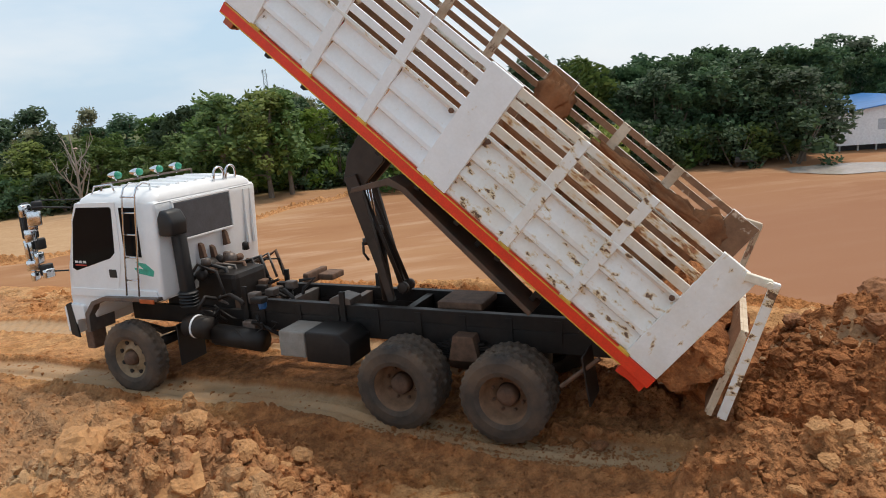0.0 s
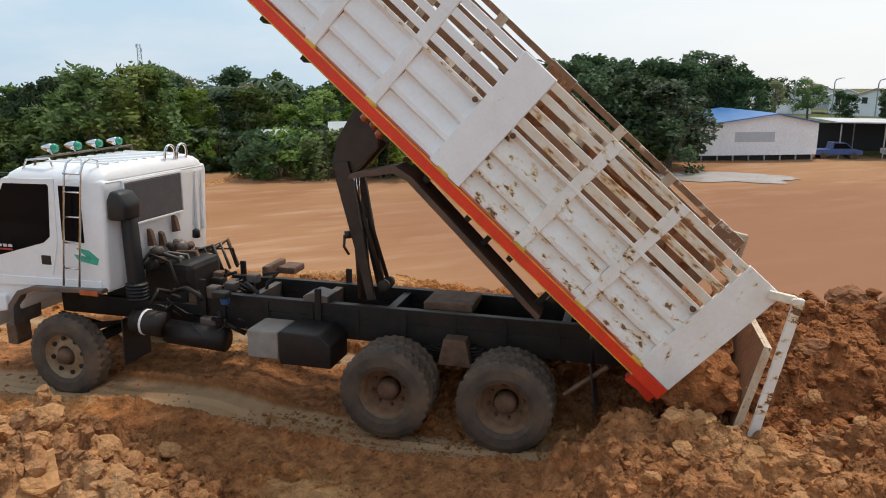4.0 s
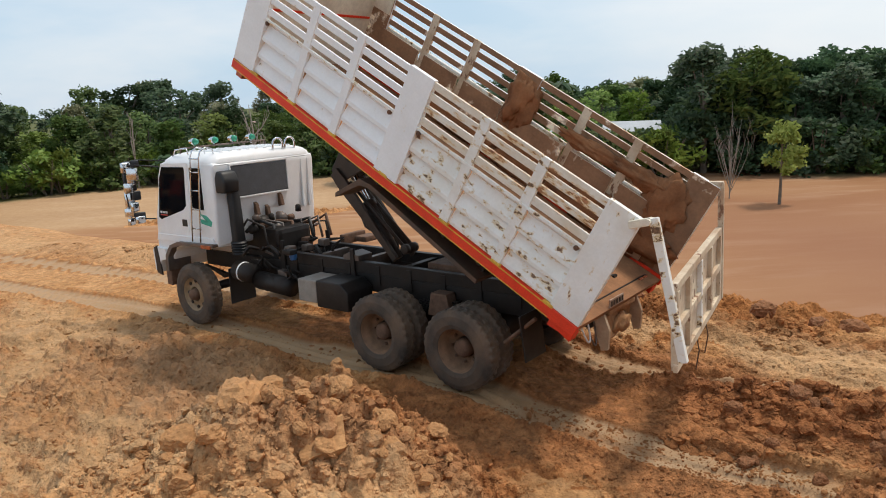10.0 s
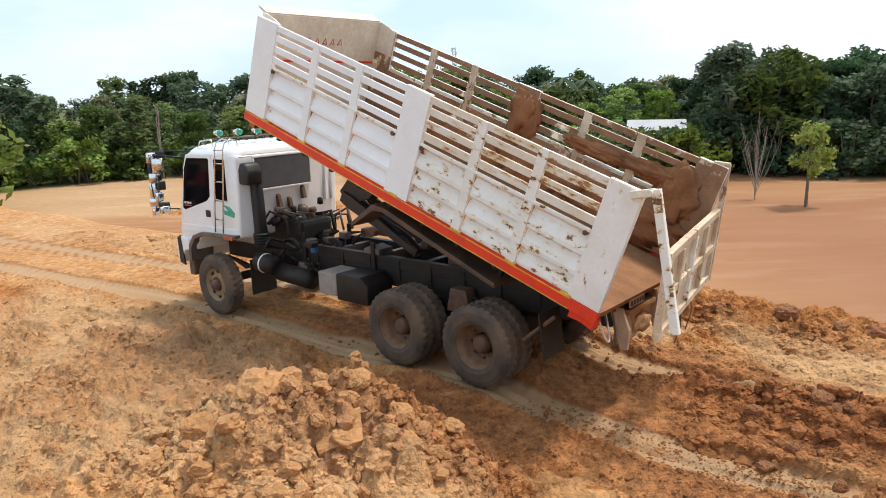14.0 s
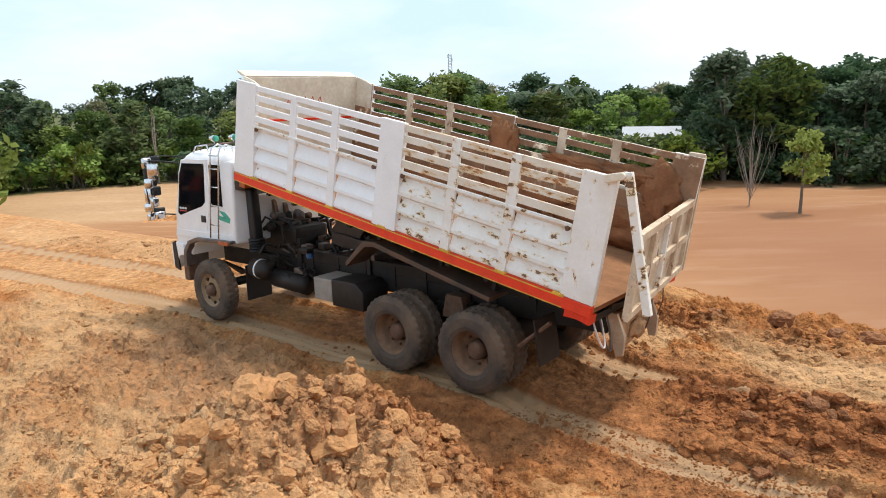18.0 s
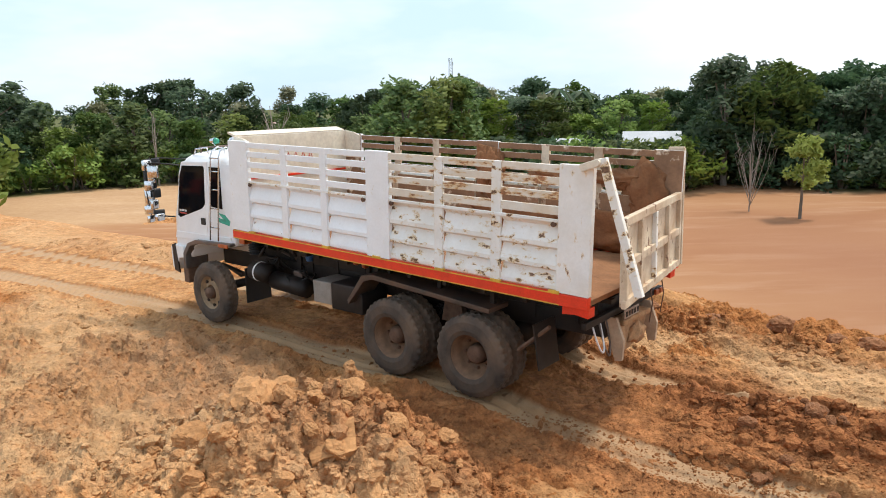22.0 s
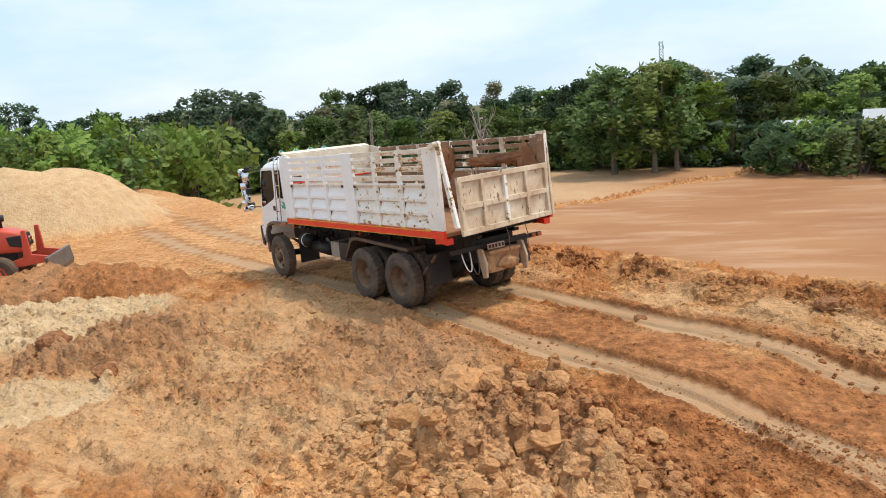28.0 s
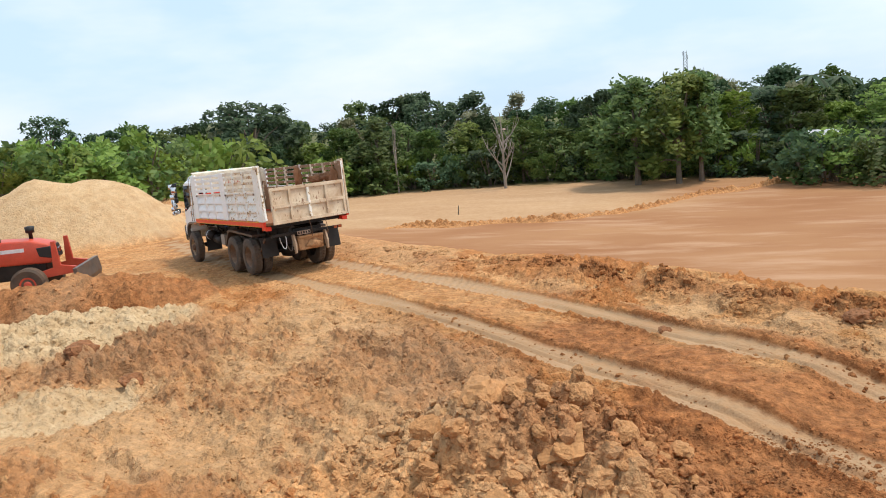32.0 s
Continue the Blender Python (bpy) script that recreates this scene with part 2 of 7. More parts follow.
    l.new(ramped(plus(zone("field"), zone("wet"), 0.8), 0, 1, 0.9, 0.10), bp_.inputs["Strength"])
    pile_up = plus(noise_tex(6, 4, 0.55), coarse.outputs["Distance"], -0.25)
    l.new(plus(pile_up, fine_.outputs["Distance"], -0.10), bp_.inputs["Height"])
    l.new(bp_.outputs[0], b.inputs["Normal"])
    return m


def leaf_mat(name, a, c):
    m = bpy.data.materials.new(name)
    m.use_nodes = True
    n, l = m.node_tree.nodes, m.node_tree.links
    b = n["Principled BSDF"]
    b.inputs["Roughness"].default_value = 0.6
    b.inputs["Specular IOR Level"].default_value = 0.25
    g, o, mx, mx2 = n.new("ShaderNodeNewGeometry"), n.new("ShaderNodeObjectInfo"), n.new("ShaderNodeMix"), n.new("ShaderNodeHueSaturation")
    mx.data_type = "RGBA"
    mx.inputs[6].default_value, mx.inputs[7].default_value = (*a, 1), (*c, 1)
    l.new(g.outputs["Random Per Island"], mx.inputs[0])
    r = n.new("ShaderNodeMapRange")
    r.inputs[3].default_value, r.inputs[4].default_value = 0.7, 1.3
    l.new(o.outputs["Random"], r.inputs[0]), l.new(r.outputs[0], mx2.inputs["Value"])
    r2 = n.new("ShaderNodeMapRange")
    r2.inputs[3].default_value, r2.inputs[4].default_value = 0.475, 0.515
    l.new(o.outputs["Random"], r2.inputs[0]), l.new(r2.outputs[0], mx2.inputs["Hue"])
    l.new(mx.outputs[2], mx2.inputs["Color"]), l.new(mx2.outputs[0], b.inputs["Base Color"])
    t, ms = n.new("ShaderNodeBsdfTranslucent"), n.new("ShaderNodeMixShader")
    l.new(mx2.outputs[0], t.inputs[0])
    ms.inputs[0].default_value = 0.35
    l.new(b.outputs[0], ms.inputs[1]), l.new(t.outputs[0], ms.inputs[2]), l.new(ms.outputs[0], n["Material Output"].inputs[0])
    return m


M_GROUND = ground_mat()
M_CLOD = mat("dirt_clods", (0.28, 0.120, 0.050), 0.95, var=0.3, scale=3, bump=0.6, bump_scale=18)
M_CLODDRY = mat("dry_dirt_clods", (0.49, 0.250, 0.102), 0.95, var=0.25, scale=3, bump=0.6, bump_scale=18)
M_LEAF = [leaf_mat("dark_leaves", (0.036, 0.070, 0.034), (0.092, 0.145, 0.066)), leaf_mat("green_leaves", (0.062, 0.115, 0.030), (0.145, 0.205, 0.058)),
          leaf_mat("bright_leaves", (0.115, 0.185, 0.030), (0.22, 0.30, 0.065)), leaf_mat("olive_leaves", (0.17, 0.185, 0.10), (0.30, 0.30, 0.17))]


# ---- mesh helpers ----
def part(name, bm, material, parent=None, label="", smooth=False, at=None):
    """Links a bmesh as one mesh object under a thing or under a part."""
    me = bpy.data.meshes.new(name)
    bm.normal_update()
    bm.to_mesh(me)
    bm.free()
    for m in material if isinstance(material, (list, tuple)) else [material]:
        me.materials.append(m)
    if smooth:
        me.shade_smooth()
    ob = new(name, me)
    if at is not None:
        ob.matrix_basis = at
    if parent:
        ob.parent = parent
    if label:
        tagged(ob, label)
    return ob


def box(bm, x0, x1, y0, y1, z0, z1, bevel=0.0, m=None, index=0):
    """A box between two corners with softened edges."""
    made = bmesh.ops.create_cube(bm, size=1.0)["verts"]
    for v in made:
        v.co = Vector(((x0 + x1) / 2 + v.co.x * (x1 - x0), (y0 + y1) / 2 + v.co.y * (y1 - y0), (z0 + z1) / 2 + v.co.z * (z1 - z0)))
    faces = {f for v in made for f in v.link_faces}
    for f in faces:
        f.material_index = index
    if m is not None:
        bmesh.ops.transform(bm, matrix=m, verts=made)
    if bevel:
        edges = list({e for v in made for e in v.link_edges})
        bmesh.ops.bevel(bm, geom=edges, offset=bevel, segments=2, affect="EDGES", profile=0.6)
    return bm


def rod(bm, points, r, seg=8):
    """A round tube along the points."""
    rings = []
    for i, p in enumerate(points):
        p = Vector(p)
        d = (Vector(points[min(i + 1, len(points) - 1)]) - Vector(points[max(i - 1, 0)])).normalized()
        side = d.orthogonal().normalized() if i == 0 else (side - d * side.dot(d)).normalized()
        up = d.cross(side)
        rr = r[i] if isinstance(r, (list, tuple)) else r
        rings.append([bm.verts.new(p + (side * math.cos(a) + up * math.sin(a)) * rr) for a in (2 * math.pi * k / seg for k in range(seg))])
    for a, b in zip(rings, rings[1:]):
        for k in range(seg):
            bm.faces.new((a[k], a[(k + 1) % seg], b[(k + 1) % seg], b[k]))
    bm.faces.new(list(reversed(rings[0]))), bm.faces.new(rings[-1])
    return bm


def lathe(bm, profile, seg=32, axis="Y", at=(0, 0, 0), closed=False):
    """A closed turned shape: profile of (offset along the axis, radius)."""
    rings = []
    for o, r in profile:
        ring = []
        for k in range(seg):
            a = 2 * math.pi * k / seg
            c = (r * math.cos(a), o, r * math.sin(a)) if axis == "Y" else ((o, r * math.cos(a), r * math.sin(a)) if axis == "X" else (r * math.cos(a), r * math.sin(a), o))
            ring.append(bm.verts.new(Vector(c) + Vector(at)))
        rings.append(ring)
    for a, b in zip(rings, rings[1:] + (rings[:1] if closed else [])):
        for k in range(seg):
            bm.faces.new((a[k], b[k], b[(k + 1) % seg], a[(k + 1) % seg]))
    if closed:
        return bm
    bm.faces.new(rings[0]), bm.faces.new(list(reversed(rings[-1])))
    return bm


def prism(bm, outline, y0, y1, bevel=0.0):
    """An outline of (x, z), drawn through from y0 to y1."""
    a = [bm.verts.new((x, y0, z)) for x, z in outline]
    b = [bm.verts.new((x, y1, z)) for x, z in outline]
    n = len(outline)
    faces = [bm.faces.new(list(reversed(a))), bm.faces.new(b)]
    for k in range(n):
        faces.append(bm.faces.new((a[k], a[(k + 1) % n], b[(k + 1) % n], b[k])))
    bmesh.ops.recalc_face_normals(bm, faces=faces)
    if bevel:
        bmesh.ops.bevel(bm, geom=list({e for f in faces for e in f.edges}), offset=bevel, segments=2, affect="EDGES", profile=0.6)
    return bm


# ---- the lie of the land ----
P0, U, NV = np.array((1.08, 9.33)), np.array((-0.785, 0.6195)), np.array((0.6195, 0.785))
FIELD_Z = -5.0
_perm = np.random.RandomState(7).permutation(512)


def lattice(ix, iy):
    return _perm[(_perm[ix & 511] + iy) & 511] / 511.0


def vnoise(x, y):
    ix, iy = np.floor(x).astype(int), np.floor(y).astype(int)
    fx, fy = x - ix, y - iy
    fx, fy = fx * fx * (3 - 2 * fx), fy * fy * (3 - 2 * fy)
    a, b = lattice(ix, iy), lattice(ix + 1, iy)
    c, d = lattice(ix, iy + 1), lattice(ix + 1, iy + 1)
    return a + (b - a) * fx + (c - a) * fy + (a - b - c + d) * fx * fy


def fbm(x, y, octaves=4, gain=0.5):
    s, amp, tot = 0, 1.0, 0
    for o in range(octaves):
        s = s + amp * (vnoise(x * 2**o + 17.3 * o, y * 2**o + 9.1 * o) - 0.5)
        tot += amp
        amp *= gain
    return s / tot


def lumps(x, y, size):
    """Rounded clods of one size: 0 between them, 1 on their tops."""
    best = np.zeros_like(x)
    wx, wy = size * 0.9 * fbm(x / size * 1.7, y / size * 1.7, 2), size * 0.9 * fbm(x / size * 1.7 + 40, y / size * 1.7, 2)
    x, y = x + wx, y + wy
    ix, iy = np.floor(x / size).astype(int), np.floor(y / size).astype(int)
    for dx in (-1, 0, 1):
        for dy in (-1, 0, 1):
            cx, cy = ix + dx, iy + dy
            px, py = (cx + 0.15 + 0.7 * lattice(cx, cy)) * size, (cy + 0.15 + 0.7 * lattice(cx + 71, cy + 13)) * size
            r = size * (0.25 + 0.45 * lattice(cx + 5, cy + 191))
            best = np.maximum(best, np.clip(1 - ((x - px) ** 2 + (y - py) ** 2) / r**2, 0, 1) ** 0.7 * r / size * 1.6)
    return best


def smooth(a, b, v):
    t = np.clip((v - a) / (b - a), 0, 1)
    return t * t * (3 - 2 * t)


def bump_at(x, y, cx, cy, rx, ry, turn=0.0, power=1.5):
    c, s = math.cos(radians(turn)), math.sin(radians(turn))
    dx, dy = x - cx, y - cy
    a, b = (dx * c + dy * s) / rx, (-dx * s + dy * c) / ry
    return np.clip(1 - (a * a + b * b), 0, 1) ** power


def track_z(s):
    return np.interp(s, (-6, -4, -3.2, -2.25, -0.9, -0.2, 0, 1.4, 1.65, 2.2, 3.4, 4.6, 5.5, 7.2, 8.7, 10.4, 12.8, 14.9, 16, 20.5, 34), (-0.15, -0.15, -0.18, -0.2, -0.13, 0.02, 0.03, 0.02, -0.02, -0.04, -0.05, -0.05, -0.05, -0.10, -0.17, -0.27, -0.39, -0.49, -0.55, -0.77, -0.7))


def land(x, y):
    """Height of the ground, and how much each kind of soil shows there."""
    x, y = np.asarray(x, float), np.asarray(y, float)
    s, l = (x - P0[0]) * U[0] + (y - P0[1]) * U[1], (x - P0[0]) * NV[0] + (y - P0[1]) * NV[1]
    wob = 0.35 * (vnoise(x * 0.5 + 3, y * 0.5) - 0.5)
    near = np.exp(-((x + 2) ** 2 + (y - 9) ** 2) / 20.0**2)
    z = track_z(s) * smooth(30, 6, np.abs(l))
    z = z + 0.22 * fbm(x * 0.22, y * 0.22, 3) + 0.10 * fbm(x * 1.1, y * 1.1, 4) + 0.05 * near * fbm(x * 5, y * 5, 3)
    on_track = smooth(2.0, 1.2, np.abs(l)) * smooth(-6.2, -4.5, s)
    z = z * (1 - on_track) + on_track * (track_z(s) + 0.03 * fbm(x * 2, y * 2, 3))
    # churned soil: crumbly patches between smooth, driven-over ones
    big, mid_, small = lumps(x, y, 0.36), lumps(x + 3, y + 1, 0.18), lumps(x + 9, y + 4, 0.095)
    grit = fbm(x * 4.2 + 5, y * 4.2, 5, 0.66)
    # the finest relief only where the ground is looked at closely
    away = np.maximum.reduce((-14.5 - x, x - 9.0, y - 13.5, 0 * x))
    fine, mid_fine = smooth(5, 0.3, away), smooth(14, 2, away)
    big, mid_, small, grit = big * mid_fine, mid_ * fine, small * fine, grit * fine
    flake_n = fbm(s * 1.0 + 31, l * 2.1 + 12, 6, 0.62)
    flakes = sum(smooth(th, th + 0.012, flake_n) for th in (-0.10, -0.045, 0.0, 0.04, 0.09)) * mid_fine
    shelf = smooth(1.45, 1.8, l) * smooth(3.0, 2.5, l) * smooth(-7, -5, s) * smooth(9, 4, s) * smooth(-0.09, -0.02, fbm(x * 0.8 + 3, y * 0.8 + 11, 4))
    crumb = (1 - 0.85 * shelf) * smooth(-0.03, 0.035, fbm(s * 0.42 + 8, l * 0.85 + 2, 7, 0.70)) * (1 - on_track * 0.55)
    rough = smooth(0.50, 0.68, vnoise(x * 0.45 + 8, y * 0.45 + 2)) * (1 - on_track)
    z = z + near * (1 - 0.6 * on_track) * crumb * (0.12 * grit + 0.065 * mid_ + 0.045 * small + rough * 0.12 * big) + near * 0.022 * grit + near * (1 - 0.75 * on_track) * 0.034 * (flakes - 2.5 * mid_fine)
    # wheel ruts: two tyres side by side, a low ridge between them, and the strip in the middle
    lu = np.abs(l + 0.04) + 0.05 * fbm(s * 0.5, l * 0.2, 2)
    rut = np.exp(-((lu - 0.95) / 0.33) ** 10) * smooth(-7, -5.5, s) * smooth(34, 24, s)
    tread = 0.009 * np.sign(np.sin(s * 2 * math.pi / 0.2 + 2 * np.sign(lu - 0.95))) * (np.abs(np.abs(lu - 0.95) - 0.24) < 0.07) * smooth(3, 0, s)
    uneven = 0.35 + 0.9 * vnoise(s * 1.1, np.sign(l) * 4 + 0 * s)
    trench = 0.055 * np.exp(-((lu - 0.95) / 0.035) ** 2) * uneven - 0.03 * np.exp(-((np.abs(lu - 0.95) - 0.07) / 0.025) ** 2)
    z = z * (1 - rut) + rut * (track_z(s) + 0.015 * fbm(x * 1.5, y * 1.5, 3) - 0.045 - 0.015 * smooth(0.5, -0.8, s) + tread + trench)
    lips = (np.exp(-((lu - 1.31) / 0.035) ** 2) + np.exp(-((lu - 0.60) / 0.03) ** 2)) * smooth(-6.5, -5, s) * smooth(24, 14, s)
    z = z + lips * (0.02 + 0.055 * smooth(0.3, 0.7, vnoise(s * 0.8 + 40, np.sign(l) * 7 + np.round(lu * 3))) + 0.03 * small)
    side_ridge = (np.exp(-((lu - 1.36) / 0.06) ** 2) + 0.8 * np.exp(-((lu - 0.55) / 0.05) ** 2)) * smooth(-6.5, -5, s) * smooth(22, 12, s) * smooth(0.35, 0.6, vnoise(s * 1.3, np.sign(l) * 5 + lu * 2))
    z = z + side_ridge * (0.03 + 0.03 * mid_ + 0.03 * small)
    crumb = np.clip(np.maximum(crumb * (1 - rut), side_ridge), 0, 1)
    fresh_and_shade = np.zeros_like(x)
    # windrow along the far side
    lw = l - 3.0 - wob + 0.55 * smooth(4, 16, s)
    w_amp = (0.05 + 0.16 * vnoise(s * 0.6, 3.3 + 0 * s)) * smooth(24, 12, s) * smooth(-14, -8, s)
    ridge = np.exp(-(lw / 0.36) ** 2)
    z = z + ridge * w_amp * (0.75 + 0.4 * big + 0.4 * mid_ + 0.3 * small + 0.3 * grit)
    fresh_and_shade = np.maximum(fresh_and_shade, 0.55 * ridge * smooth(20, 6, s))
    # the dumped load behind the tail, and the trail that it leaves
    load = bump_at(x, y, 7.35, 5.75, 2.9, 1.75, -35, 0.9) * 1.15
    load = np.maximum(load, bump_at(x, y, 9.3, 4.6, 2.8, 2.4, -20, 0.9) * 1.05)
    trail = bump_at(x, y, P0[0] - 4.0 * U[0] + 0.45 * NV[0], P0[1] - 4.0 * U[1] + 0.45 * NV[1], 2.7, 0.80, -38.3, 0.8) * 0.2
    pile = np.maximum(load, trail)
    # near heaps: the one in front of the camera, and a long low one to its right
    heap = bump_at(x, y, -1.32, 6.05, 1.78, 1.7, 14, 0.8) * 0.95
    heap = np.maximum(heap, bump_at(x, y, -2.4, 5.6, 1.6, 1.5, 10, 0.9) * 0.55)
    right = np.maximum(bump_at(x, y, 4.7, 4.55, 1.7, 1.0, -35, 0.9) * 0.62, bump_at(x, y, 6.3, 3.4, 1.9, 1.2, -30, 0.9) * 0.62)
    left = bump_at(x, y, -12.4, 10.6, 4.0, 2.2, 32, 0.9) * 0.6
    left2 = np.maximum(bump_at(x, y, -8.9, 9.75, 1.7, 0.7, 32, 0.8) * 0.42, bump_at(x, y, -14.4, 13.9, 3.8, 1.4, 18, 0.8) * 0.85)
    huge = lumps(x + 1.3, y + 0.4, 0.62)
    for h, k in ((pile, 1.0), (heap, 0.9), (right, 1.0), (left, 0.6), (left2, 1.0)):
        cover = smooth(0.0, 0.18, h)
        z = z + h * (0.84 + 0.35 * fbm(x * 1.3, y * 1.3, 3)) + k * cover * (0.15 * (huge - 0.2) + 0.11 * big + 0.06 * mid_ + 0.03 * small + 0.09 * grit)
    # damp strip by the truck, with the truck's shadow put into its colour
    damp_shade = 0.8 * smooth(-4.4 - 2.0 * smooth(3, -1, s), -3.0 - 2.0 * smooth(3, -1, s), l) * smooth(2.2, 1.4, l) * smooth(9, 3, s) * (1 - 0.5 * shelf) * smooth(0.15, 0.5, vnoise(x * 0.8, y * 0.8 + 5))
    fresh_and_shade = np.maximum.reduce((fresh_and_shade, damp_shade, smooth(0, 0.1, pile), 0.75 * smooth(0, 0.1, left2), 0.35 * smooth(0, 0.1, right)))
    # camera's own bank
    z = z + 2.05 * smooth(2.9, 0.9, np.hypot(x, y)) + 1.9 * smooth(-0.5, -4, y) * smooth(14, 6, np.abs(x))
    z = z + 0.15 * bump_at(x, y, -18.5, 16.0, 5.0, 3.5)
    # sand heap far down the road, and the rise beyond it
    sand = bump_at(x, y, -25.6, 25.4, 5.4, 4.2, 30, 1.15) * 3.3
    sand = np.maximum(sand, bump_at(x, y, -35, 27.0, 12, 6, 35, 1.0) * 1.7)
    z = z + sand * (0.9 + 0.5 * fbm(x * 0.35, y * 0.35, 4)) + smooth(0, 0.5, sand) * 0.5 * fbm(x * 1.1, y * 1.1, 4)
    # bank down into the broad pit
    edge = lw - 0.9 + 0.8 * fbm(s * 0.3, l * 0.1, 2)
    edge = np.maximum(edge, -s - 16)
    drop = smooth(0.0, 8.0, edge)
    fz = FIELD_Z + 0.25 * fbm(x * 0.05, y * 0.05, 3) + 0.10 * fbm(x * 0.3, y * 0.3, 3) + 0.06 * np.abs(np.sin(0.35 * (x * 0.5 - y * 0.2)) ** 9)
    flat = smooth(0, 0.2, bump_at(x, y, 47.5, 48.0, 9, 7))
    fz = fz * (1 - flat) + flat * (FIELD_Z - 0.12)
    dist = np.hypot(x, y)
    fz = fz - 0.016 * np.clip(dist - 130, 0, 2400)
    z = z * (1 - drop) + fz * drop
    field = smooth(0.25, 0.6, drop)
    ground_edge = np.interp(np.degrees(np.arctan2(x, np.maximum(y, 0.1))), (-60, -45, -38, -20, 0, 10, 20, 30, 45, 60), (42, 58, 76, 78, 72, 72, 68, 66, 84, 90))
    grass = smooth(0, 3.0, dist - ground_edge + 4 * (vnoise(x * 0.15, y * 0.15) - 0.5))
    dry = np.clip(0.6 * smooth(8, 20, s) + smooth(0.0, 0.15, heap) + 0.8 * smooth(0, 0.1, right) + smooth(0, 0.3, sand) + 0.2 * smooth(0.45, 0.65, vnoise(x * 0.35, y * 0.35)), 0, 1)
    pale = np.maximum(smooth(0.05, 0.3, left), 0.3 * smooth(0.55, 0.75, vnoise(x * 0.28 + 4, y * 0.28 + 9)) * smooth(8, -1, l) * (1 - on_track))
    pale = np.maximum.reduce((pale, 0.75 * smooth(0, 0.4, sand), 0.3 * shelf))
    flat_clay = smooth(0, 0.5, bump_at(x, y, -9.2, 7.4, 2.1, 1.2, 40, 1.0) * (0.7 + 0.9 * vnoise(x * 1.5, y * 1.5)))
    pale, crumb = np.maximum(pale, 0.85 * flat_clay), crumb * (1 - flat_clay)
    pale = np.maximum(pale, 0.4 * drop * smooth(50.5, 53, y - 0.2 * (x + 17)) * smooth(4, -6, x))
    wet = np.clip(rut * (0.62 + 0.75 * vnoise(s * 0.9, l * 3.0 + 7)) * (0.82 + 0.18 * smooth(-1, 3, s)), 0, 1) * smooth(-9, -5, s)
    # last term of the dark zone: haze dimming painted on the pit's right side
    return z, dict(field=field, grass=grass, dry=dry * (1 - drop), fresh_and_shade=np.maximum(fresh_and_shade * (1 - drop), 0.9 * drop * smooth(6, 22, x) * smooth(70, 40, y + 0.3 * x)), pale=pale, crumb=crumb * (1 - drop), wet=wet * (1 - drop))


def axis_steps(lo, hi, step, far_lo, far_hi, grow=1.055):
    mid = list(np.arange(lo, hi + 1e-6, step))
    up, down = [mid[-1]], [mid[0]]
    d = step
    while up[-1] < far_hi:
        d *= grow
        up.append(up[-1] + d)
    d = step
    while down[-1] > far_lo:
        d *= grow if lo < 0 else 1.2
        down.append(down[-1] - d)
    return np.array(down[:0:-1] + mid + up[1:])


gx, gy = axis_steps(-13.0, 8.5, 0.030, -1600, 1600, 1.05), axis_steps(3.6, 12.5, 0.030, -900, 2200, 1.05)
GX, GY = np.meshgrid(gx, gy)
GZ, zones = land(GX, GY)
nx, ny = len(gx), len(gy)
idx = np.arange(nx * ny).reshape(ny, nx)
quads = np.stack((idx[:-1, :-1], idx[:-1, 1:], idx[1:, 1:], idx[1:, :-1]), -1).reshape(-1, 4)
gme = bpy.data.meshes.new("ground")
gme.vertices.add(nx * ny)
gme.vertices.foreach_set("co", np.stack((GX, GY, GZ), -1).astype(np.float32).ravel())
gme.loops.add(quads.size), gme.polygons.add(len(quads))
gme.loops.foreach_set("vertex_index", quads.astype(np.int32).ravel())
gme.polygons.foreach_set("loop_start", np.arange(0, quads.size, 4, dtype=np.int32))
gme.update(calc_edges=True)
for key, val in zones.items():
    gme.attributes.new(key, "FLOAT", "POINT").data.foreach_set("value", val.astype(np.float32).ravel())
gme.materials.append(M_GROUND)
gme.shade_smooth()
tagged(new("ground", gme), "churned orange laterite ground with wheel ruts and a broad levelled pit", "ground", kind="structure")


def height(x, y):
    return float(land(np.array([x]), np.array([y]))[0][0])


# ---- loose clods ----
def chunk_mesh(name, seed, material):
    bm = bmesh.new()
    bmesh.ops.create_icosphere(bm, subdivisions=4, radius=1.0)
    rnd = random.Random(seed)
    off = Vector((rnd.random() * 50, rnd.random() * 50, 0))
    faces = [(Vector((rnd.gauss(0, 1), rnd.gauss(0, 1), rnd.gauss(0, 1))).normalized(), rnd.uniform(0.55, 0.9)) for _ in range(7)]
    for v in bm.verts:
        p = v.co * (1 + 0.35 * noise.noise(v.co * 1.1 + off))
        for n_, d_ in faces:
            over = p.dot(n_) - d_
            if over > 0:
                p -= n_ * over * 0.92
        v.co = p * (1 + 0.13 * noise.noise(p * 3.5 + off) + 0.09 * noise.noise(p * 8 + off) + 0.05 * noise.noise(p * 17 + off))
        v.co.z *= 0.8
    me = bpy.data.meshes.new(name)
    bm.to_mesh(me)
    bm.free()
    me.materials.append(material)
    return me


CHUNKS = [chunk_mesh("dirt_clod", k, M_CLOD) for k in range(4)]
CHUNKS_DRY = [chunk_mesh("dirt_clod", k + 10, M_CLODDRY) for k in range(4)]


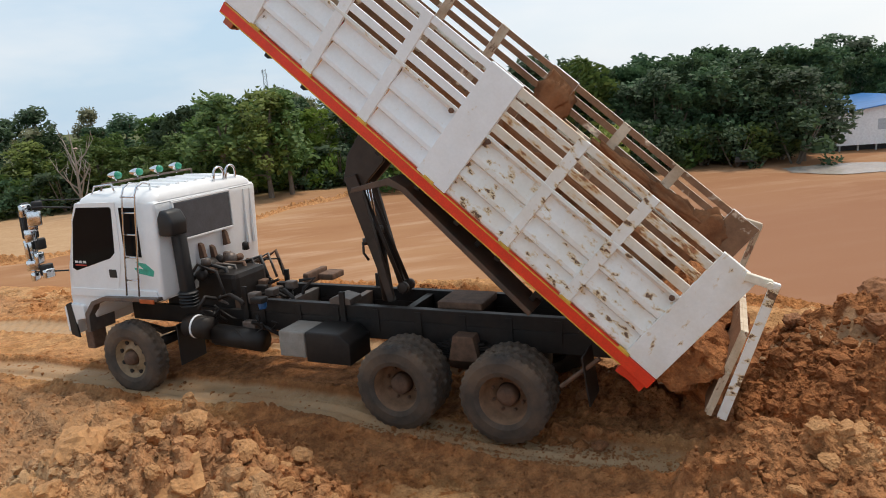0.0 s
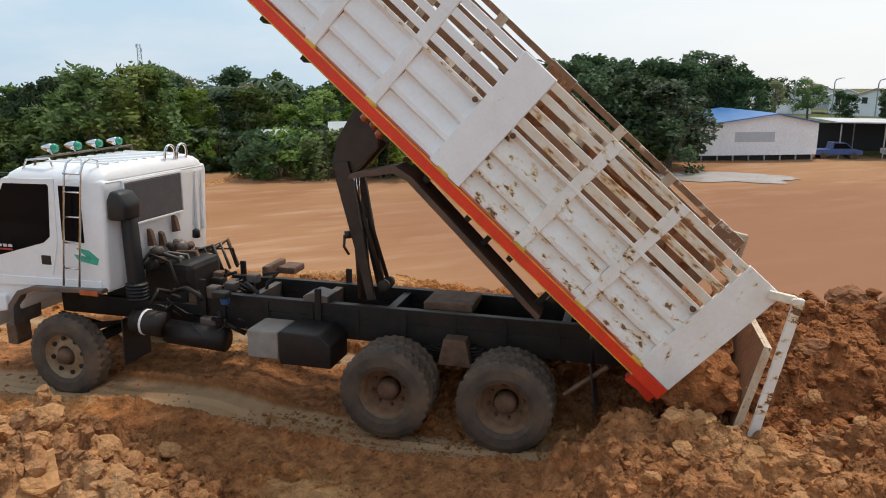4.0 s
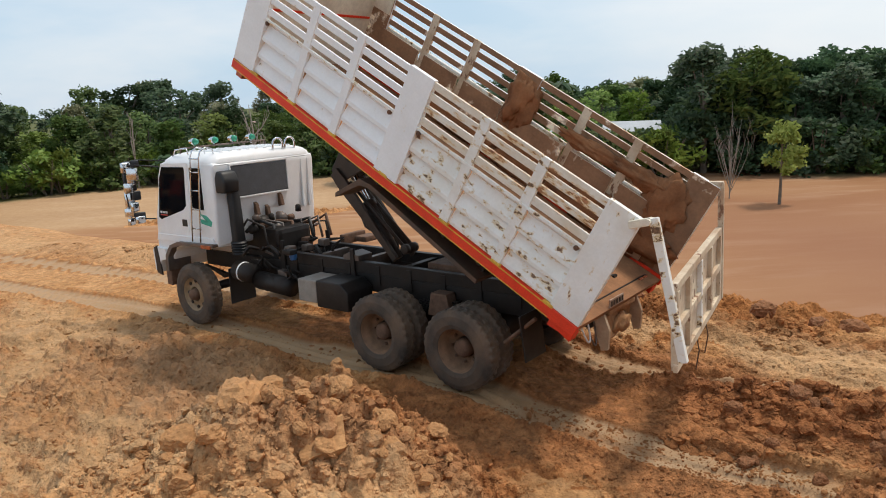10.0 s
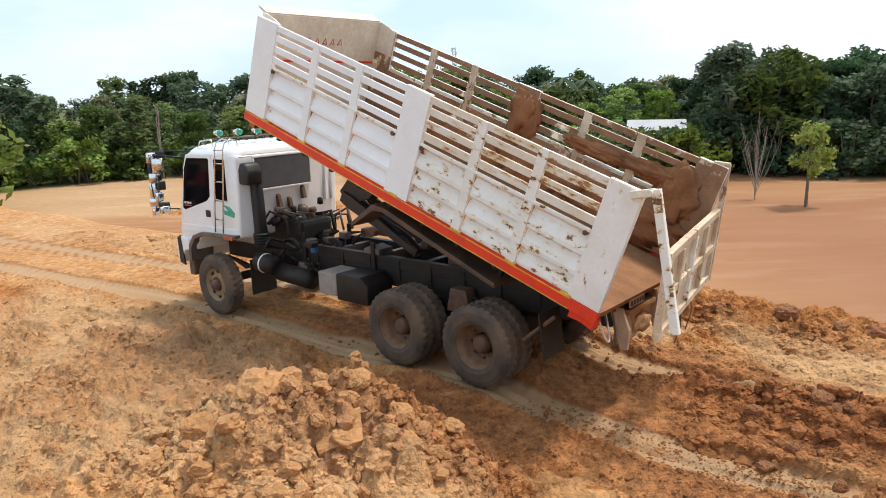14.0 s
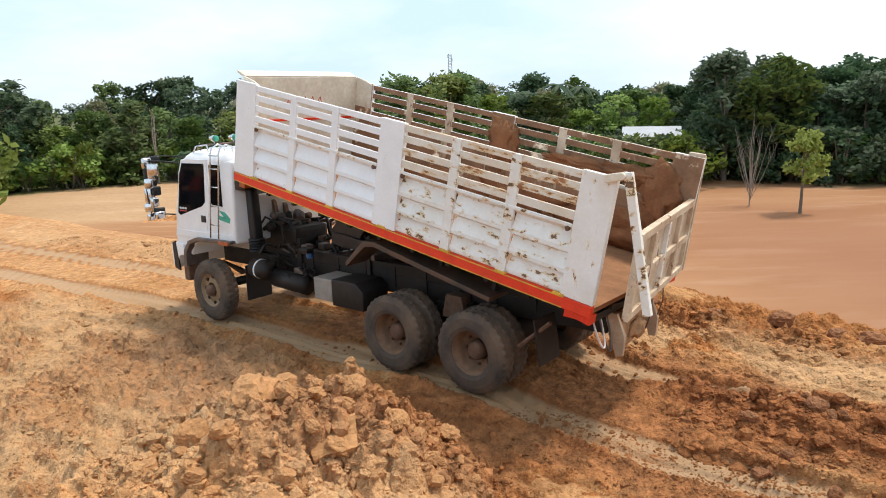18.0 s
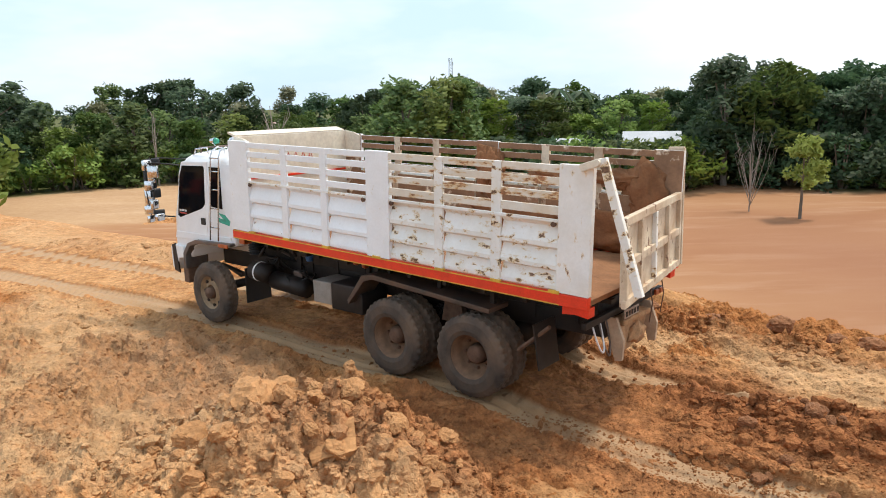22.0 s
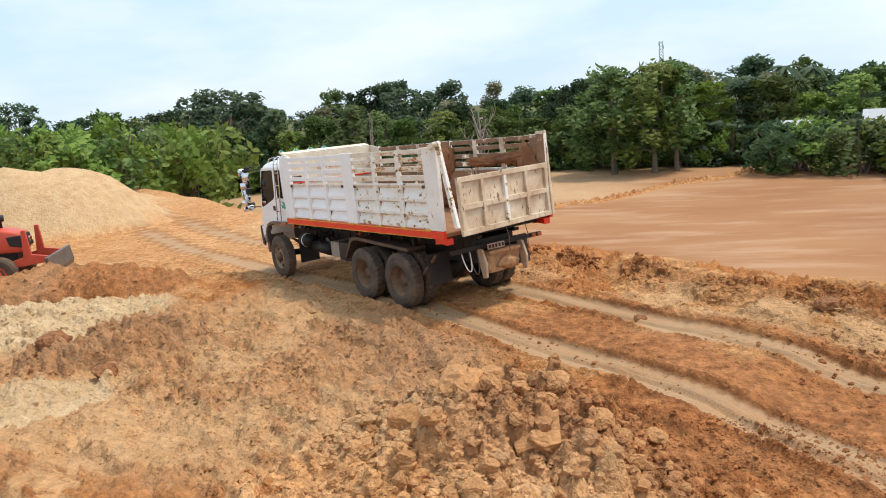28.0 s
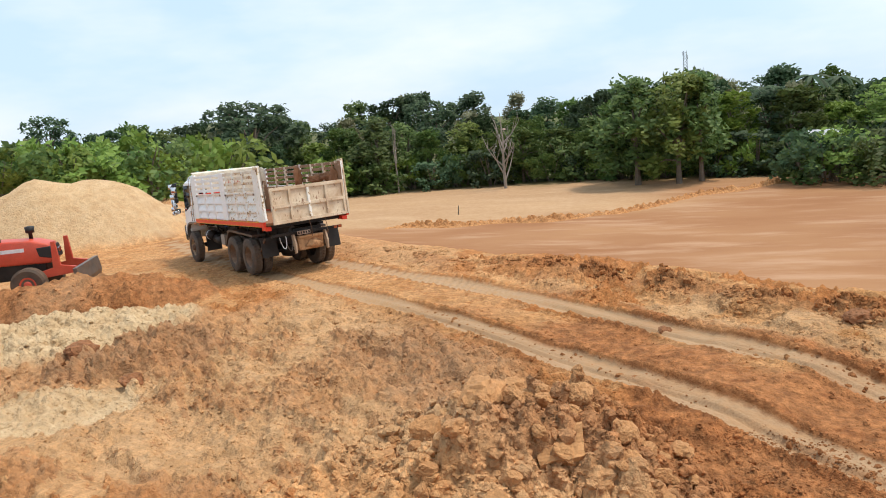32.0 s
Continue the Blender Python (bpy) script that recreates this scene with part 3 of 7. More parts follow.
def scatter(name, count, spots, sizes, material, label, seed):
    """Small clods over some round spots of the ground, joined into one uncountable spread."""
    rs = np.random.RandomState(seed)
    bm = bmesh.new()
    bmesh.ops.create_icosphere(bm, subdivisions=1, radius=1.0)
    bv = np.array([v.co for v in bm.verts])
    bf = np.array([[v.index for v in f.verts] for f in bm.faces])
    bm.free()
    weights = np.array([sp[4] for sp in spots], float)
    pick = rs.choice(len(spots), count, p=weights / weights.sum())
    r, a = np.sqrt(rs.rand(count)), rs.rand(count) * 2 * math.pi
    sp = np.array(spots)[pick]
    x, y = sp[:, 0] + sp[:, 2] * r * np.cos(a), sp[:, 1] + sp[:, 3] * r * np.sin(a)
    z = land(x, y)[0]
    size = sizes[0] * (sizes[1] / sizes[0]) ** (rs.rand(count) ** 3.2)
    nv = len(bv)
    jit = 1 + 0.5 * (rs.rand(count, nv, 1) - 0.5)
    stretch = 0.6 + 0.7 * rs.rand(count, 1, 3)
    turn = rs.rand(count) * 2 * math.pi
    c, s_ = np.cos(turn)[:, None], np.sin(turn)[:, None]
    v = bv[None] * jit * stretch * size[:, None, None]
    vx, vy = v[:, :, 0] * c - v[:, :, 1] * s_, v[:, :, 0] * s_ + v[:, :, 1] * c
    v = np.stack((vx + x[:, None], vy + y[:, None], v[:, :, 2] * 0.8 + z[:, None] - 0.3 * size[:, None]), -1).reshape(-1, 3)
    f = (bf[None] + (np.arange(count) * nv)[:, None, None]).reshape(-1, 3)
    me = bpy.data.meshes.new(name)
    me.from_pydata(v.tolist(), [], f.tolist())
    for key, val in land(x, y)[1].items():
        me.attributes.new(key, "FLOAT", "POINT").data.foreach_set("value", np.repeat(val * (0.4 if key == "wet" else 1.0), nv).astype(np.float32))
    me.materials.append(M_GROUND)
    tagged(new(name, me), label, "soil", kind="stuff")


LINE = lambda s0, s1, l, r, w: [(P0[0] + s * U[0] + l * NV[0], P0[1] + s * U[1] + l * NV[1], r, r, w) for s in np.linspace(s0, s1, 14)]
scatter("loose_clods", 13000, [(7.4, 5.7, 2.4, 1.8, 6), (9.3, 4.6, 2.6, 2.4, 3), (4.0, 7.5, 1.5, 0.9, 4.5), (5.3, 6.6, 0.9, 0.8, 2)], (0.015, 0.12), M_CLOD, "loose dark red-brown clods of freshly dumped soil", 1)
scatter("heap_clods", 15000, [(-1.25, 6.05, 2.0, 1.5, 6), (-2.6, 5.2, 1.8, 1.6, 3), (4.7, 4.5, 1.7, 1.0, 4), (6.3, 3.5, 1.6, 1.1, 2), (-11.6, 10.2, 3.0, 1.9, 1.8)], (0.014, 0.09), M_CLODDRY, "dry tan clods lying on the near soil heaps", 2)
scatter("windrow_clods", 7000, LINE(-8, 14, 3.0, 0.55, 1), (0.015, 0.10), M_CLOD, "brown clods along the windrow at the pit's edge", 3)
scatter("fine_gravel", 26000, [(1.6, 6.9, 2.2, 1.3, 5), (3.4, 5.6, 2.2, 1.2, 4), (-4.2, 8.6, 3.2, 2.2, 3), (-7.0, 8.0, 3.0, 2.0, 3), (-3.5, 6.6, 1.6, 1.2, 2)], (0.006, 0.032), M_CLOD, "fine crumbs of reddish soil over the ground by the heap", 6)
scatter("ground_crumbs", 14000, [(-4.5, 9.5, 5.0, 3.5, 4), (-9, 9, 4, 2.5, 3), (2.5, 7.0, 2.5, 1.6, 2), (-13.3, 12.8, 3.5, 1.6, 1.6), (3.5, 10.0, 3.0, 1.5, 1.5)] + LINE(-4, 18, 1.9, 0.6, 0.3) + LINE(0, 18, -2.2, 0.8, 0.3), (0.012, 0.06), M_CLOD, "crumbs of soil strewn over the churned ground", 4)
for k, (x, y, r, dry) in enumerate(((-0.02, 6.85, 0.13, 1), (-1.15, 6.95, 0.12, 1), (-1.65, 6.9, 0.12, 1), (-0.6, 6.6, 0.12, 1), (-2.1, 6.6, 0.13, 1), (-0.4, 5.9, 0.12, 1), (7.1, 6.95, 0.3, 0), (6.4, 6.2, 0.18, 0), (7.9, 5.2, 0.22, 0),
                                    (8.3, 6.2, 0.24, 0), (5.6, 5.2, 0.15, 0), (4.9, 5.0, 0.13, 1), (3.19, 6.68, 0.09, 0), (-0.2, 11.6, 0.11, 0), (6.3, 10.1, 0.2, 0), (5.2, 10.6, 0.2, 0), (4.3, 10.9, 0.16, 0), (3.2, 6.0, 0.09, 0), (-9.75, 9.4, 0.26, 0),
                                    (-8.4, 8.9, 0.18, 0), (2.6, 11.7, 0.2, 0), (3.4, 11.5, 0.17, 0), (5.9, 10.2, 0.16, 0), (6.7, 5.3, 0.2, 0), (6.0, 7.1, 0.14, 0), (4.1, 7.4, 0.12, 0), (4.6, 6.6, 0.14, 0), (3.4, 7.5, 0.1, 0))):
    ob = new("dirt_clod", (CHUNKS_DRY if dry else CHUNKS)[k % 4])
    ob.matrix_basis = pose(x, y, height(x, y) + 0.3 * r, 0, 0, 57 * k) @ Matrix.Diagonal((r, r * 1.1, r, 1))
    tagged(ob, "tan lump of dried clay soil on a heap" if dry else "dark brown lump of clay soil on the ground", "soil clod", "dirt clods")


# broken blocks that crown the near heap, and one smooth-cut slab among them
rnd = random.Random(17)
BLOCKS = [(-1.85, 6.3, 0.24), (-1.5, 6.75, 0.13), (-1.25, 6.7, 0.15), (-0.95, 6.7, 0.14), (-0.7, 6.6, 0.13), (-1.5, 6.3, 0.12), (-2.3, 6.0, 0.15), (-2.65, 5.8, 0.13), (-0.45, 6.35, 0.13), (-0.95, 5.75, 0.12), (-1.9, 5.6, 0.13)]
BLOCKS += [(-1.3 + 1.55 * math.sqrt(rnd.random()) * math.cos(a), 6.0 + 1.4 * math.sqrt(rnd.random()) * math.sin(a), rnd.uniform(0.045, 0.10)) for a in np.linspace(0, 6.28, 70)]
BLOCKS += [(5.0 + rnd.uniform(-1.3, 1.6), 4.4 + rnd.uniform(-0.9, 0.6), rnd.uniform(0.05, 0.11)) for _ in range(30)]
for k, (x, y, r) in enumerate(BLOCKS):
    ob = new("dirt_clod", CHUNKS_DRY[k % 4])
    ob.matrix_basis = pose(x, y, height(x, y) + 0.25 * r, rnd.uniform(-25, 25), rnd.uniform(-25, 25), 71 * k) @ Matrix.Diagonal((r, r * rnd.uniform(0.9, 1.25), r, 1))
    tagged(ob, "tan broken lump of dried clay on the heap", "soil clod", "dirt clods")
bm = bmesh.new()
box(bm, -0.34, 0.34, -0.24, 0.24, -0.12, 0.12)
bmesh.ops.subdivide_edges(bm, edges=bm.edges, cuts=9, use_grid_fill=True)
for v in bm.verts:
    q = v.co.copy()
    e = max(abs(q.x) / 0.34, abs(q.y) / 0.24)
    v.co += Vector((0.06 * noise.noise(q * 5), 0.06 * noise.noise(q * 5 + Vector((9, 0, 0))), 0.012 * noise.noise(Vector((q.x * 3, q.y * 22, 4))) + 0.05 * e**4 * noise.noise(q * 9)))
slab = part("clay_slab", bm, M_CLODDRY)
slab.matrix_basis = pose(-1.0, 5.85, height(-1.0, 5.85) - 0.07, 36, -10, 14) @ Matrix.Diagonal((0.62, 0.66, 0.9, 1))
tagged(slab, "smooth-cut slab of tan clay lying on the heap", "soil clod", "dirt clods")


# ---- trees ----
def tree_thing(seed, leaf, spread=0.33, base=0.22, clumps=44, leaves=62, leaf_size=0.026, lean=0.04):
    """A broadleaf tree one unit high: tapered trunk, forking limbs and a crown of many leaf clumps."""
    rnd = random.Random(seed)
    root = new("tree")
    bm = bmesh.new()
    top = Vector((rnd.uniform(-lean, lean), rnd.uniform(-lean, lean), 0.62))
    rod(bm, [(0, 0, -0.03), (top.x * 0.3, top.y * 0.2, base), (top.x, top.y, 0.62)], [0.028, 0.020, 0.009], 7)
    centres = []
    for k in range(clumps):
        z = base + (1 - base) * rnd.random() ** 0.8
        half = math.sin(math.pi * min(1, 0.12 + 0.84 * (z - base) / (1 - base)) ** 0.8)
        a, r = rnd.random() * 2 * math.pi, spread * (0.35 + 0.65 * half) * math.sqrt(rnd.random())
        centres.append(Vector((top.x + r * math.cos(a), top.y + r * math.sin(a), min(z, 0.96))))
    for c in centres[:9]:
        z0 = rnd.uniform(base, 0.55)
        rod(bm, [(top.x * z0, top.y * z0, z0), ((c.x + top.x) / 2, (c.y + top.y) / 2, (c.z + z0) / 2 + 0.03), c], [0.011, 0.007, 0.003], 5)
    part("trunk", bm, M_BARK, root)
    bm = bmesh.new()
    for c in centres:
        cr = rnd.uniform(0.06, 0.115)
        for _ in range(leaves):
            d = Vector((rnd.gauss(0, 1), rnd.gauss(0, 1), rnd.gauss(0, 0.75)))
            p = c + d.normalized() * cr * rnd.random() ** 0.4
            u = Vector((rnd.gauss(0, 1), rnd.gauss(0, 1), rnd.gauss(0, 0.7))).normalized()
            w = u.orthogonal().normalized()
            s = leaf_size * rnd.uniform(0.6, 1.4)
            bm.faces.new([bm.verts.new(q) for q in (p - u * s, p + w * s * 0.55, p + u * s, p - w * s * 0.55)])
    part("crown", bm, leaf, root)
    return root


def bush_thing(seed, leaf):
    rnd = random.Random(seed)
    root = new("bush")
    bm = bmesh.new()
    for _ in range(5):
        a = rnd.random() * 6.28
        rod(bm, [(0.05 * math.cos(a), 0.05 * math.sin(a), -0.05), (0.25 * math.cos(a), 0.25 * math.sin(a), 0.4), (0.4 * math.cos(a), 0.4 * math.sin(a), 0.75)], [0.02, 0.014, 0.006], 5)
    part("woody_base", bm, M_BARK, root)
    bm = bmesh.new()
    for _ in range(30):
        a, r, z = rnd.random() * 6.28, 0.62 * math.sqrt(rnd.random()), rnd.random() ** 0.7
        c = Vector((r * math.cos(a), r * math.sin(a), 0.08 + 0.85 * z * (1 - 0.35 * r)))
        for _ in range(36):
            d = Vector((rnd.gauss(0, 1), rnd.gauss(0, 1), rnd.gauss(0, 0.8))).normalized()
            p = c + d * 0.16 * rnd.random() ** 0.4
            u = Vector((rnd.gauss(0, 1), rnd.gauss(0, 1), rnd.gauss(0, 0.7))).normalized()
            w, s = u.orthogonal().normalized(), 0.052 * rnd.uniform(0.6, 1.4)
            bm.faces.new([bm.verts.new(q) for q in (p - u * s, p + w * s * 0.55, p + u * s, p - w * s * 0.55)])
    part("leaves", bm, leaf, root)
    return root


KINDS = [tree_thing(11, M_LEAF[0]), tree_thing(12, M_LEAF[1], 0.30, 0.16), tree_thing(13, M_LEAF[0], 0.26, 0.30, 34), tree_thing(14, M_LEAF[1], 0.36, 0.26, 46), tree_thing(15, M_LEAF[3], 0.24, 0.34, 26, 44), tree_thing(16, M_LEAF[2], 0.30, 0.14), tree_thing(17, M_LEAF[0], 0.40, 0.42, 30)]
WORDS = ["dark green broadleaf tree at the edge of the pit", "mid-green leafy tree at the edge of the pit", "narrow dark green tree in the wood", "wide mid-green tree in the wood", "thin olive tree with sparse leaves", "light green leafy tree at the edge of the pit", "tall dark tree with a bare trunk and flat crown"]
BUSHES = [bush_thing(31, M_LEAF[1]), bush_thing(32, M_LEAF[2]), bush_thing(33, M_LEAF[0])]
used = set()


def plant(kind, deg, dist, top, turn=0.0, wide=1.0, low=False):
    """A tree at a bearing (degrees right of +y) and distance; its top at that elevation in degrees, or that high where low."""
    x, y = dist * math.sin(radians(deg)), dist * math.cos(radians(deg))
    z = height(x, y)
    h = top if low else EYE[2] - z + dist * math.tan(radians(top))
    src = kind
    m = pose(x, y, z, 0, 0, turn) @ Matrix.Diagonal((h * wide, h * wide, h, 1))
    if src in used:
        ob = copy_thing(src, m @ Matrix.Diagonal((1 / src.scale.x, 1 / src.scale.y, 1 / src.scale.z, 1)))
    else:
        used.add(src)
        ob = src
        ob.matrix_basis = m
    return ob


SKY = ((-62, 0.2), (-49, 0.2), (-46.5, 0.1), (-44, 0.3), (-40, 0.6), (-34, 0.5), (-31, 0.9), (-28, 0.1), (-24, 0.7), (-20, 0.8), (-16, 0.6), (-12, 0.0), (-8, -0.2), (-4, 0.5), (-1.5, 0.9), (3, 0.4), (8, 0.3), (12, 0.3), (16.5, 0.1), (18.4, 0.1), (20.0, 0.2), (20.8, 0.9), (24, 1.1), (27, 0.9), (32, 1.5), (38, 1.1), (42, 1.2), (45, 1.3), (46, -0.6), (60, -0.4))
FRONT = ((-62, 50), (-46, 58), (-38, 80), (-20, 82), (0, 75), (10, 76), (18, 80), (19, 70), (30, 69), (40, 72), (41, 96), (45.5, 98), (46, 130), (70, 130))
rnd = random.Random(5)
skx, sky_v = zip(*SKY)
frx, fr_v = zip(*FRONT)
deg = -62.0
while deg < 66:
    d0, e0 = np.interp(deg, frx, fr_v), np.interp(deg, skx, sky_v)
    grove = 19 < deg < 45.5
    for row, (dd, de) in enumerate(((2.0, -1.6), (9.0, -0.55), (20.0, -0.1))):
        if deg > 46 and row == 0:
            continue
        # the grove's shade and haze are put into its choice of dark leaves
        k = rnd.choice((0, 0, 2, 2, 6, 0) if grove else ((1, 5, 3, 0, 1) if row == 0 else (0, 1, 2, 3, 4, 0, 6)))
        if row == 1 and rnd.random() < 0.2 and not grove:
            continue
        ob = plant(KINDS[k], deg + rnd.uniform(-0.9, 0.9), d0 + dd + rnd.uniform(-2, 3), e0 + de + rnd.uniform(-0.9, 0.5), rnd.uniform(0, 360), rnd.uniform(0.85, 1.25) * (1.15 if row == 0 else 1.0))
        tagged(ob, WORDS[k], "tree", "trees round the pit")
    if deg > 45.5:
        deg += 1.9
        continue
    for _ in range(2):
        # dark bushes here too, for the shaded foot of the grove
        b = plant(rnd.choice((BUSHES[2], BUSHES[2], BUSHES[0]) if grove else (BUSHES[0], BUSHES[0], BUSHES[1], BUSHES[2])), deg + rnd.uniform(-0.9, 0.9), d0 - 0.5 + rnd.uniform(-1.2, 1.6), rnd.uniform(2.2, 5.2), rnd.uniform(0, 360), rnd.uniform(0.9, 1.2), True)
        tagged(b, "leafy green bush at the foot of the trees", "bush", "bushes round the pit")
    deg += 1.55 if grove else 1.9


# ---- the tipper truck: x forward, y to its left, z up, origin on the ground under the last axle ----
truck = tagged(new("dump_truck"), "white six-wheel-axle tipper truck with a muddy black chassis and red-striped bed", "truck")
AX_R, AX_M, AX_F, WR = 0.0, 1.34, 5.55, 0.53
HINGE = (-0.84, 0.0, 1.175)

# chassis
bm = bmesh.new()
for y in (-0.43, 0.43):
    box(bm, -1.45, 6.2, y - 0.04, y + 0.04, 0.80, 1.06, 0.008)
chassis = part("chassis", bm, M_BLACK, truck, "black greasy ladder frame")
for y in (-0.43, 0.43):
    bm = bmesh.new()
    box(bm, -1.35, 4.12, y - 0.05, y + 0.05, 1.065, 1.24, 0.008)
    for k in range(9):
        box(bm, -1.1 + 0.6 * k, -1.02 + 0.6 * k, y + (0.05 if y > 0 else -0.062), y + (0.062 if y > 0 else -0.05), 0.9, 1.2)
    part("subframe_rail", bm, M_BLACK, truck)
for x in (-1.3, -0.55, 0.67, 1.55, 2.5, 3.4, 4.05):
    bm = bmesh.new()
    box(bm, x - 0.05, x + 0.05, -0.375, 0.375, 0.98, 1.2, 0.006)
    part("crossmember", bm, M_STEEL if x > 2 else M_BLACK, truck)
for x in (2.42, 4.0):
    for y in (-0.5, 0.5):
        bm = bmesh.new()
        box(bm, x - 0.04, x + 0.04, y - 0.02, y + 0.02, 0.95, 1.42, 0.01)
        part("guide_post", bm, M_BLACK, truck)
bm = bmesh.new()
prism(bm, [(2.30, 1.24), (2.62, 1.24), (2.62, 1.31), (2.50, 1.36), (2.30, 1.32)], 0.20, 0.5, 0.01)
part("rest_pad", bm, M_STEEL, truck)
bm = bmesh.new()
box(bm, 0.55, 1.15, -0.3, 0.3, 1.20, 1.30, 0.02)
part("pump_cover", bm, M_RUSTY, truck)
# axles, springs, shaft
for x, w in ((AX_R, 0.72), (AX_M, 0.72), (AX_F, 0.85)):
    bm = bmesh.new()
    rod(bm, [(x, -w, WR), (x, w, WR)], 0.075, 12)
    if x < 3:
        lathe(bm, [(-0.26, 0.05), (-0.2, 0.19), (0, 0.24), (0.2, 0.19), (0.26, 0.05)], 18, "Y", (x, 0, WR))
    part("axle", bm, M_BLACK, truck, smooth=True)
for y in (-0.55, 0.55):
    bm = bmesh.new()
    for k in range(7):
        w = 0.72 - 0.08 * k
        prism(bm, [(0.67 - w, 0.72 + 0.03 * k - 0.02), (0.67, 0.66 + 0.03 * k), (0.67 + w, 0.72 + 0.03 * k - 0.02), (0.67 + w, 0.74 + 0.03 * k - 0.02), (0.67, 0.685 + 0.03 * k), (0.67 - w, 0.74 + 0.03 * k - 0.02)], y - 0.045, y + 0.045)
    part("leaf_spring", bm, M_BLACK, truck)
    bm = bmesh.new()
    prism(bm, [(0.47, 0.68), (0.87, 0.68), (0.80, 1.0), (0.54, 1.0)], y - 0.06 if y > 0 else y - 0.14, y + 0.14 if y > 0 else y + 0.06, 0.015)
    part("spring_saddle", bm, M_RUSTY, truck)
    bm = bmesh.new()
    for k in range(4):
        w = 0.62 - 0.1 * k
        prism(bm, [(AX_F - w, 0.80 - 0.022 * k), (AX_F, 0.70 - 0.022 * k), (AX_F + w, 0.80 - 0.022 * k), (AX_F + w, 0.815 - 0.022 * k), (AX_F, 0.72 - 0.022 * k), (AX_F - w, 0.815 - 0.022 * k)], y - 0.04, y + 0.04)
    part("leaf_spring", bm, M_BLACK, truck)
bm = bmesh.new()
rod(bm, [(AX_M, 0, 0.62), (4.3, 0, 0.85)], 0.05, 10)
part("drive_shaft", bm, M_BLACK, truck, smooth=True)


# wheels
def tyre(bm, y0, y1, r):
    """A hollow tyre in one piece, with tread blocks round its edge."""
    w, seg = y1 - y0, 128
    prof = [(y0 + 0.02, 0.285, 0), (y0, 0.34, 0), (y0 + 0.005, r - 0.085, 0), (y0 + 0.022, r - 0.045, 0), (y0 + 0.03, r - 0.02, 1), (y0 + 0.05, r, 1), (y0 + w * 0.38, r, 1), (y0 + w * 0.42, r - 0.012, 0), (y0 + w * 0.58, r - 0.012, 0), (y1 - w * 0.38, r, 2), (y1 - 0.05, r, 2), (y1 - 0.03, r - 0.02, 2), (y1 - 0.022, r - 0.045, 0), (y1 - 0.005, r - 0.085, 0), (y1, 0.34, 0), (y1 - 0.02, 0.285, 0)]
    rings = []
    for o, rr, lug in prof:
        ring = []
        for k in range(seg):
            a = 2 * math.pi * k / seg
            low = 0.014 if lug and (k + (2 if lug == 2 else 0)) % 4 < 2 else 0.0
            ring.append(bm.verts.new(((rr - low) * math.cos(a), o, (rr - low) * math.sin(a))))
        rings.append(ring)
    for a, b in zip(rings, rings[1:] + rings[:1]):
        for k in range(seg):
            bm.faces.new((a[k], b[k], b[(k + 1) % seg], a[(k + 1) % seg]))
    bmesh.ops.recalc_face_normals(bm, faces=bm.faces)
    return bm


def wheel(x, side, dual):
    sg = 1 if side > 0 else -1
    at = pose(x, 0, WR - 0.045)
    bm = bmesh.new()
    if dual:
        face = [(1.215, 0.30), (1.235, 0.30), (1.225, 0.285), (1.06, 0.265), (1.03, 0.24), (1.02, 0.14), (0.99, 0.13), (0.99, 0.30)]
    else:
        face = [(1.215, 0.30), (1.235, 0.30), (1.225, 0.28), (1.17, 0.26), (1.15, 0.22), (1.19, 0.15), (1.20, 0.13), (1.06, 0.13), (1.02, 0.30)]
    lathe(bm, [(sg * o, r) for o, r in face], 36, closed=True)
    bmesh.ops.recalc_face_normals(bm, faces=bm.faces)
    rim = part("wheel", bm, M_RIM if dual else M_RIMF, truck, "mud-brown steel dual wheel" if dual else "ochre steel front wheel with round holes", True, at)
    bm = bmesh.new()
    hub = [(0.98, 0.13), (1.10, 0.12), (1.13, 0.10), (1.14, 0.05), (1.14, 0.005)] if dual else [(1.1, 0.11), (1.23, 0.10), (1.27, 0.085), (1.28, 0.005)]
    lathe(bm, [(sg * o, r) for o, r in hub], 24)
    bmesh.ops.recalc_face_normals(bm, faces=bm.faces)
    part("hub", bm, M_RUSTY, rim, smooth=True)
    for k in range(8):
        a = 2 * math.pi * k / 8
        bm = bmesh.new()
        if dual:
            lathe(bm, [(sg * 1.0, 0.02), (sg * 1.06, 0.02), (sg * 1.065, 0.012)], 6, "Y", (0.19 * math.cos(a), 0, 0.19 * math.sin(a)))
            part("wheel_nut", bm, M_RUSTY, rim)
        else:
            lathe(bm, [(sg * 1.10, 0.03), (sg * 1.176, 0.03), (sg * 1.178, 0.02)], 12, "Y", (0.225 * math.cos(a), 0, 0.225 * math.sin(a)))
            part("vent_hole", bm, M_BLACK, rim)
    for y0, y1 in ((0.985, 1.255), (0.685, 0.955)) if dual else ((0.985, 1.255),):
        bm = bmesh.new()
        tyre(bm, *(sorted((sg * y0, sg * y1))), WR)
        part("tyre", bm, M_RUBBER, rim, "worn dusty black tyre")
    return rim


wheels = [wheel(x, side, x < 3) for x in (AX_R, AX_M, AX_F) for side in (1, -1)]

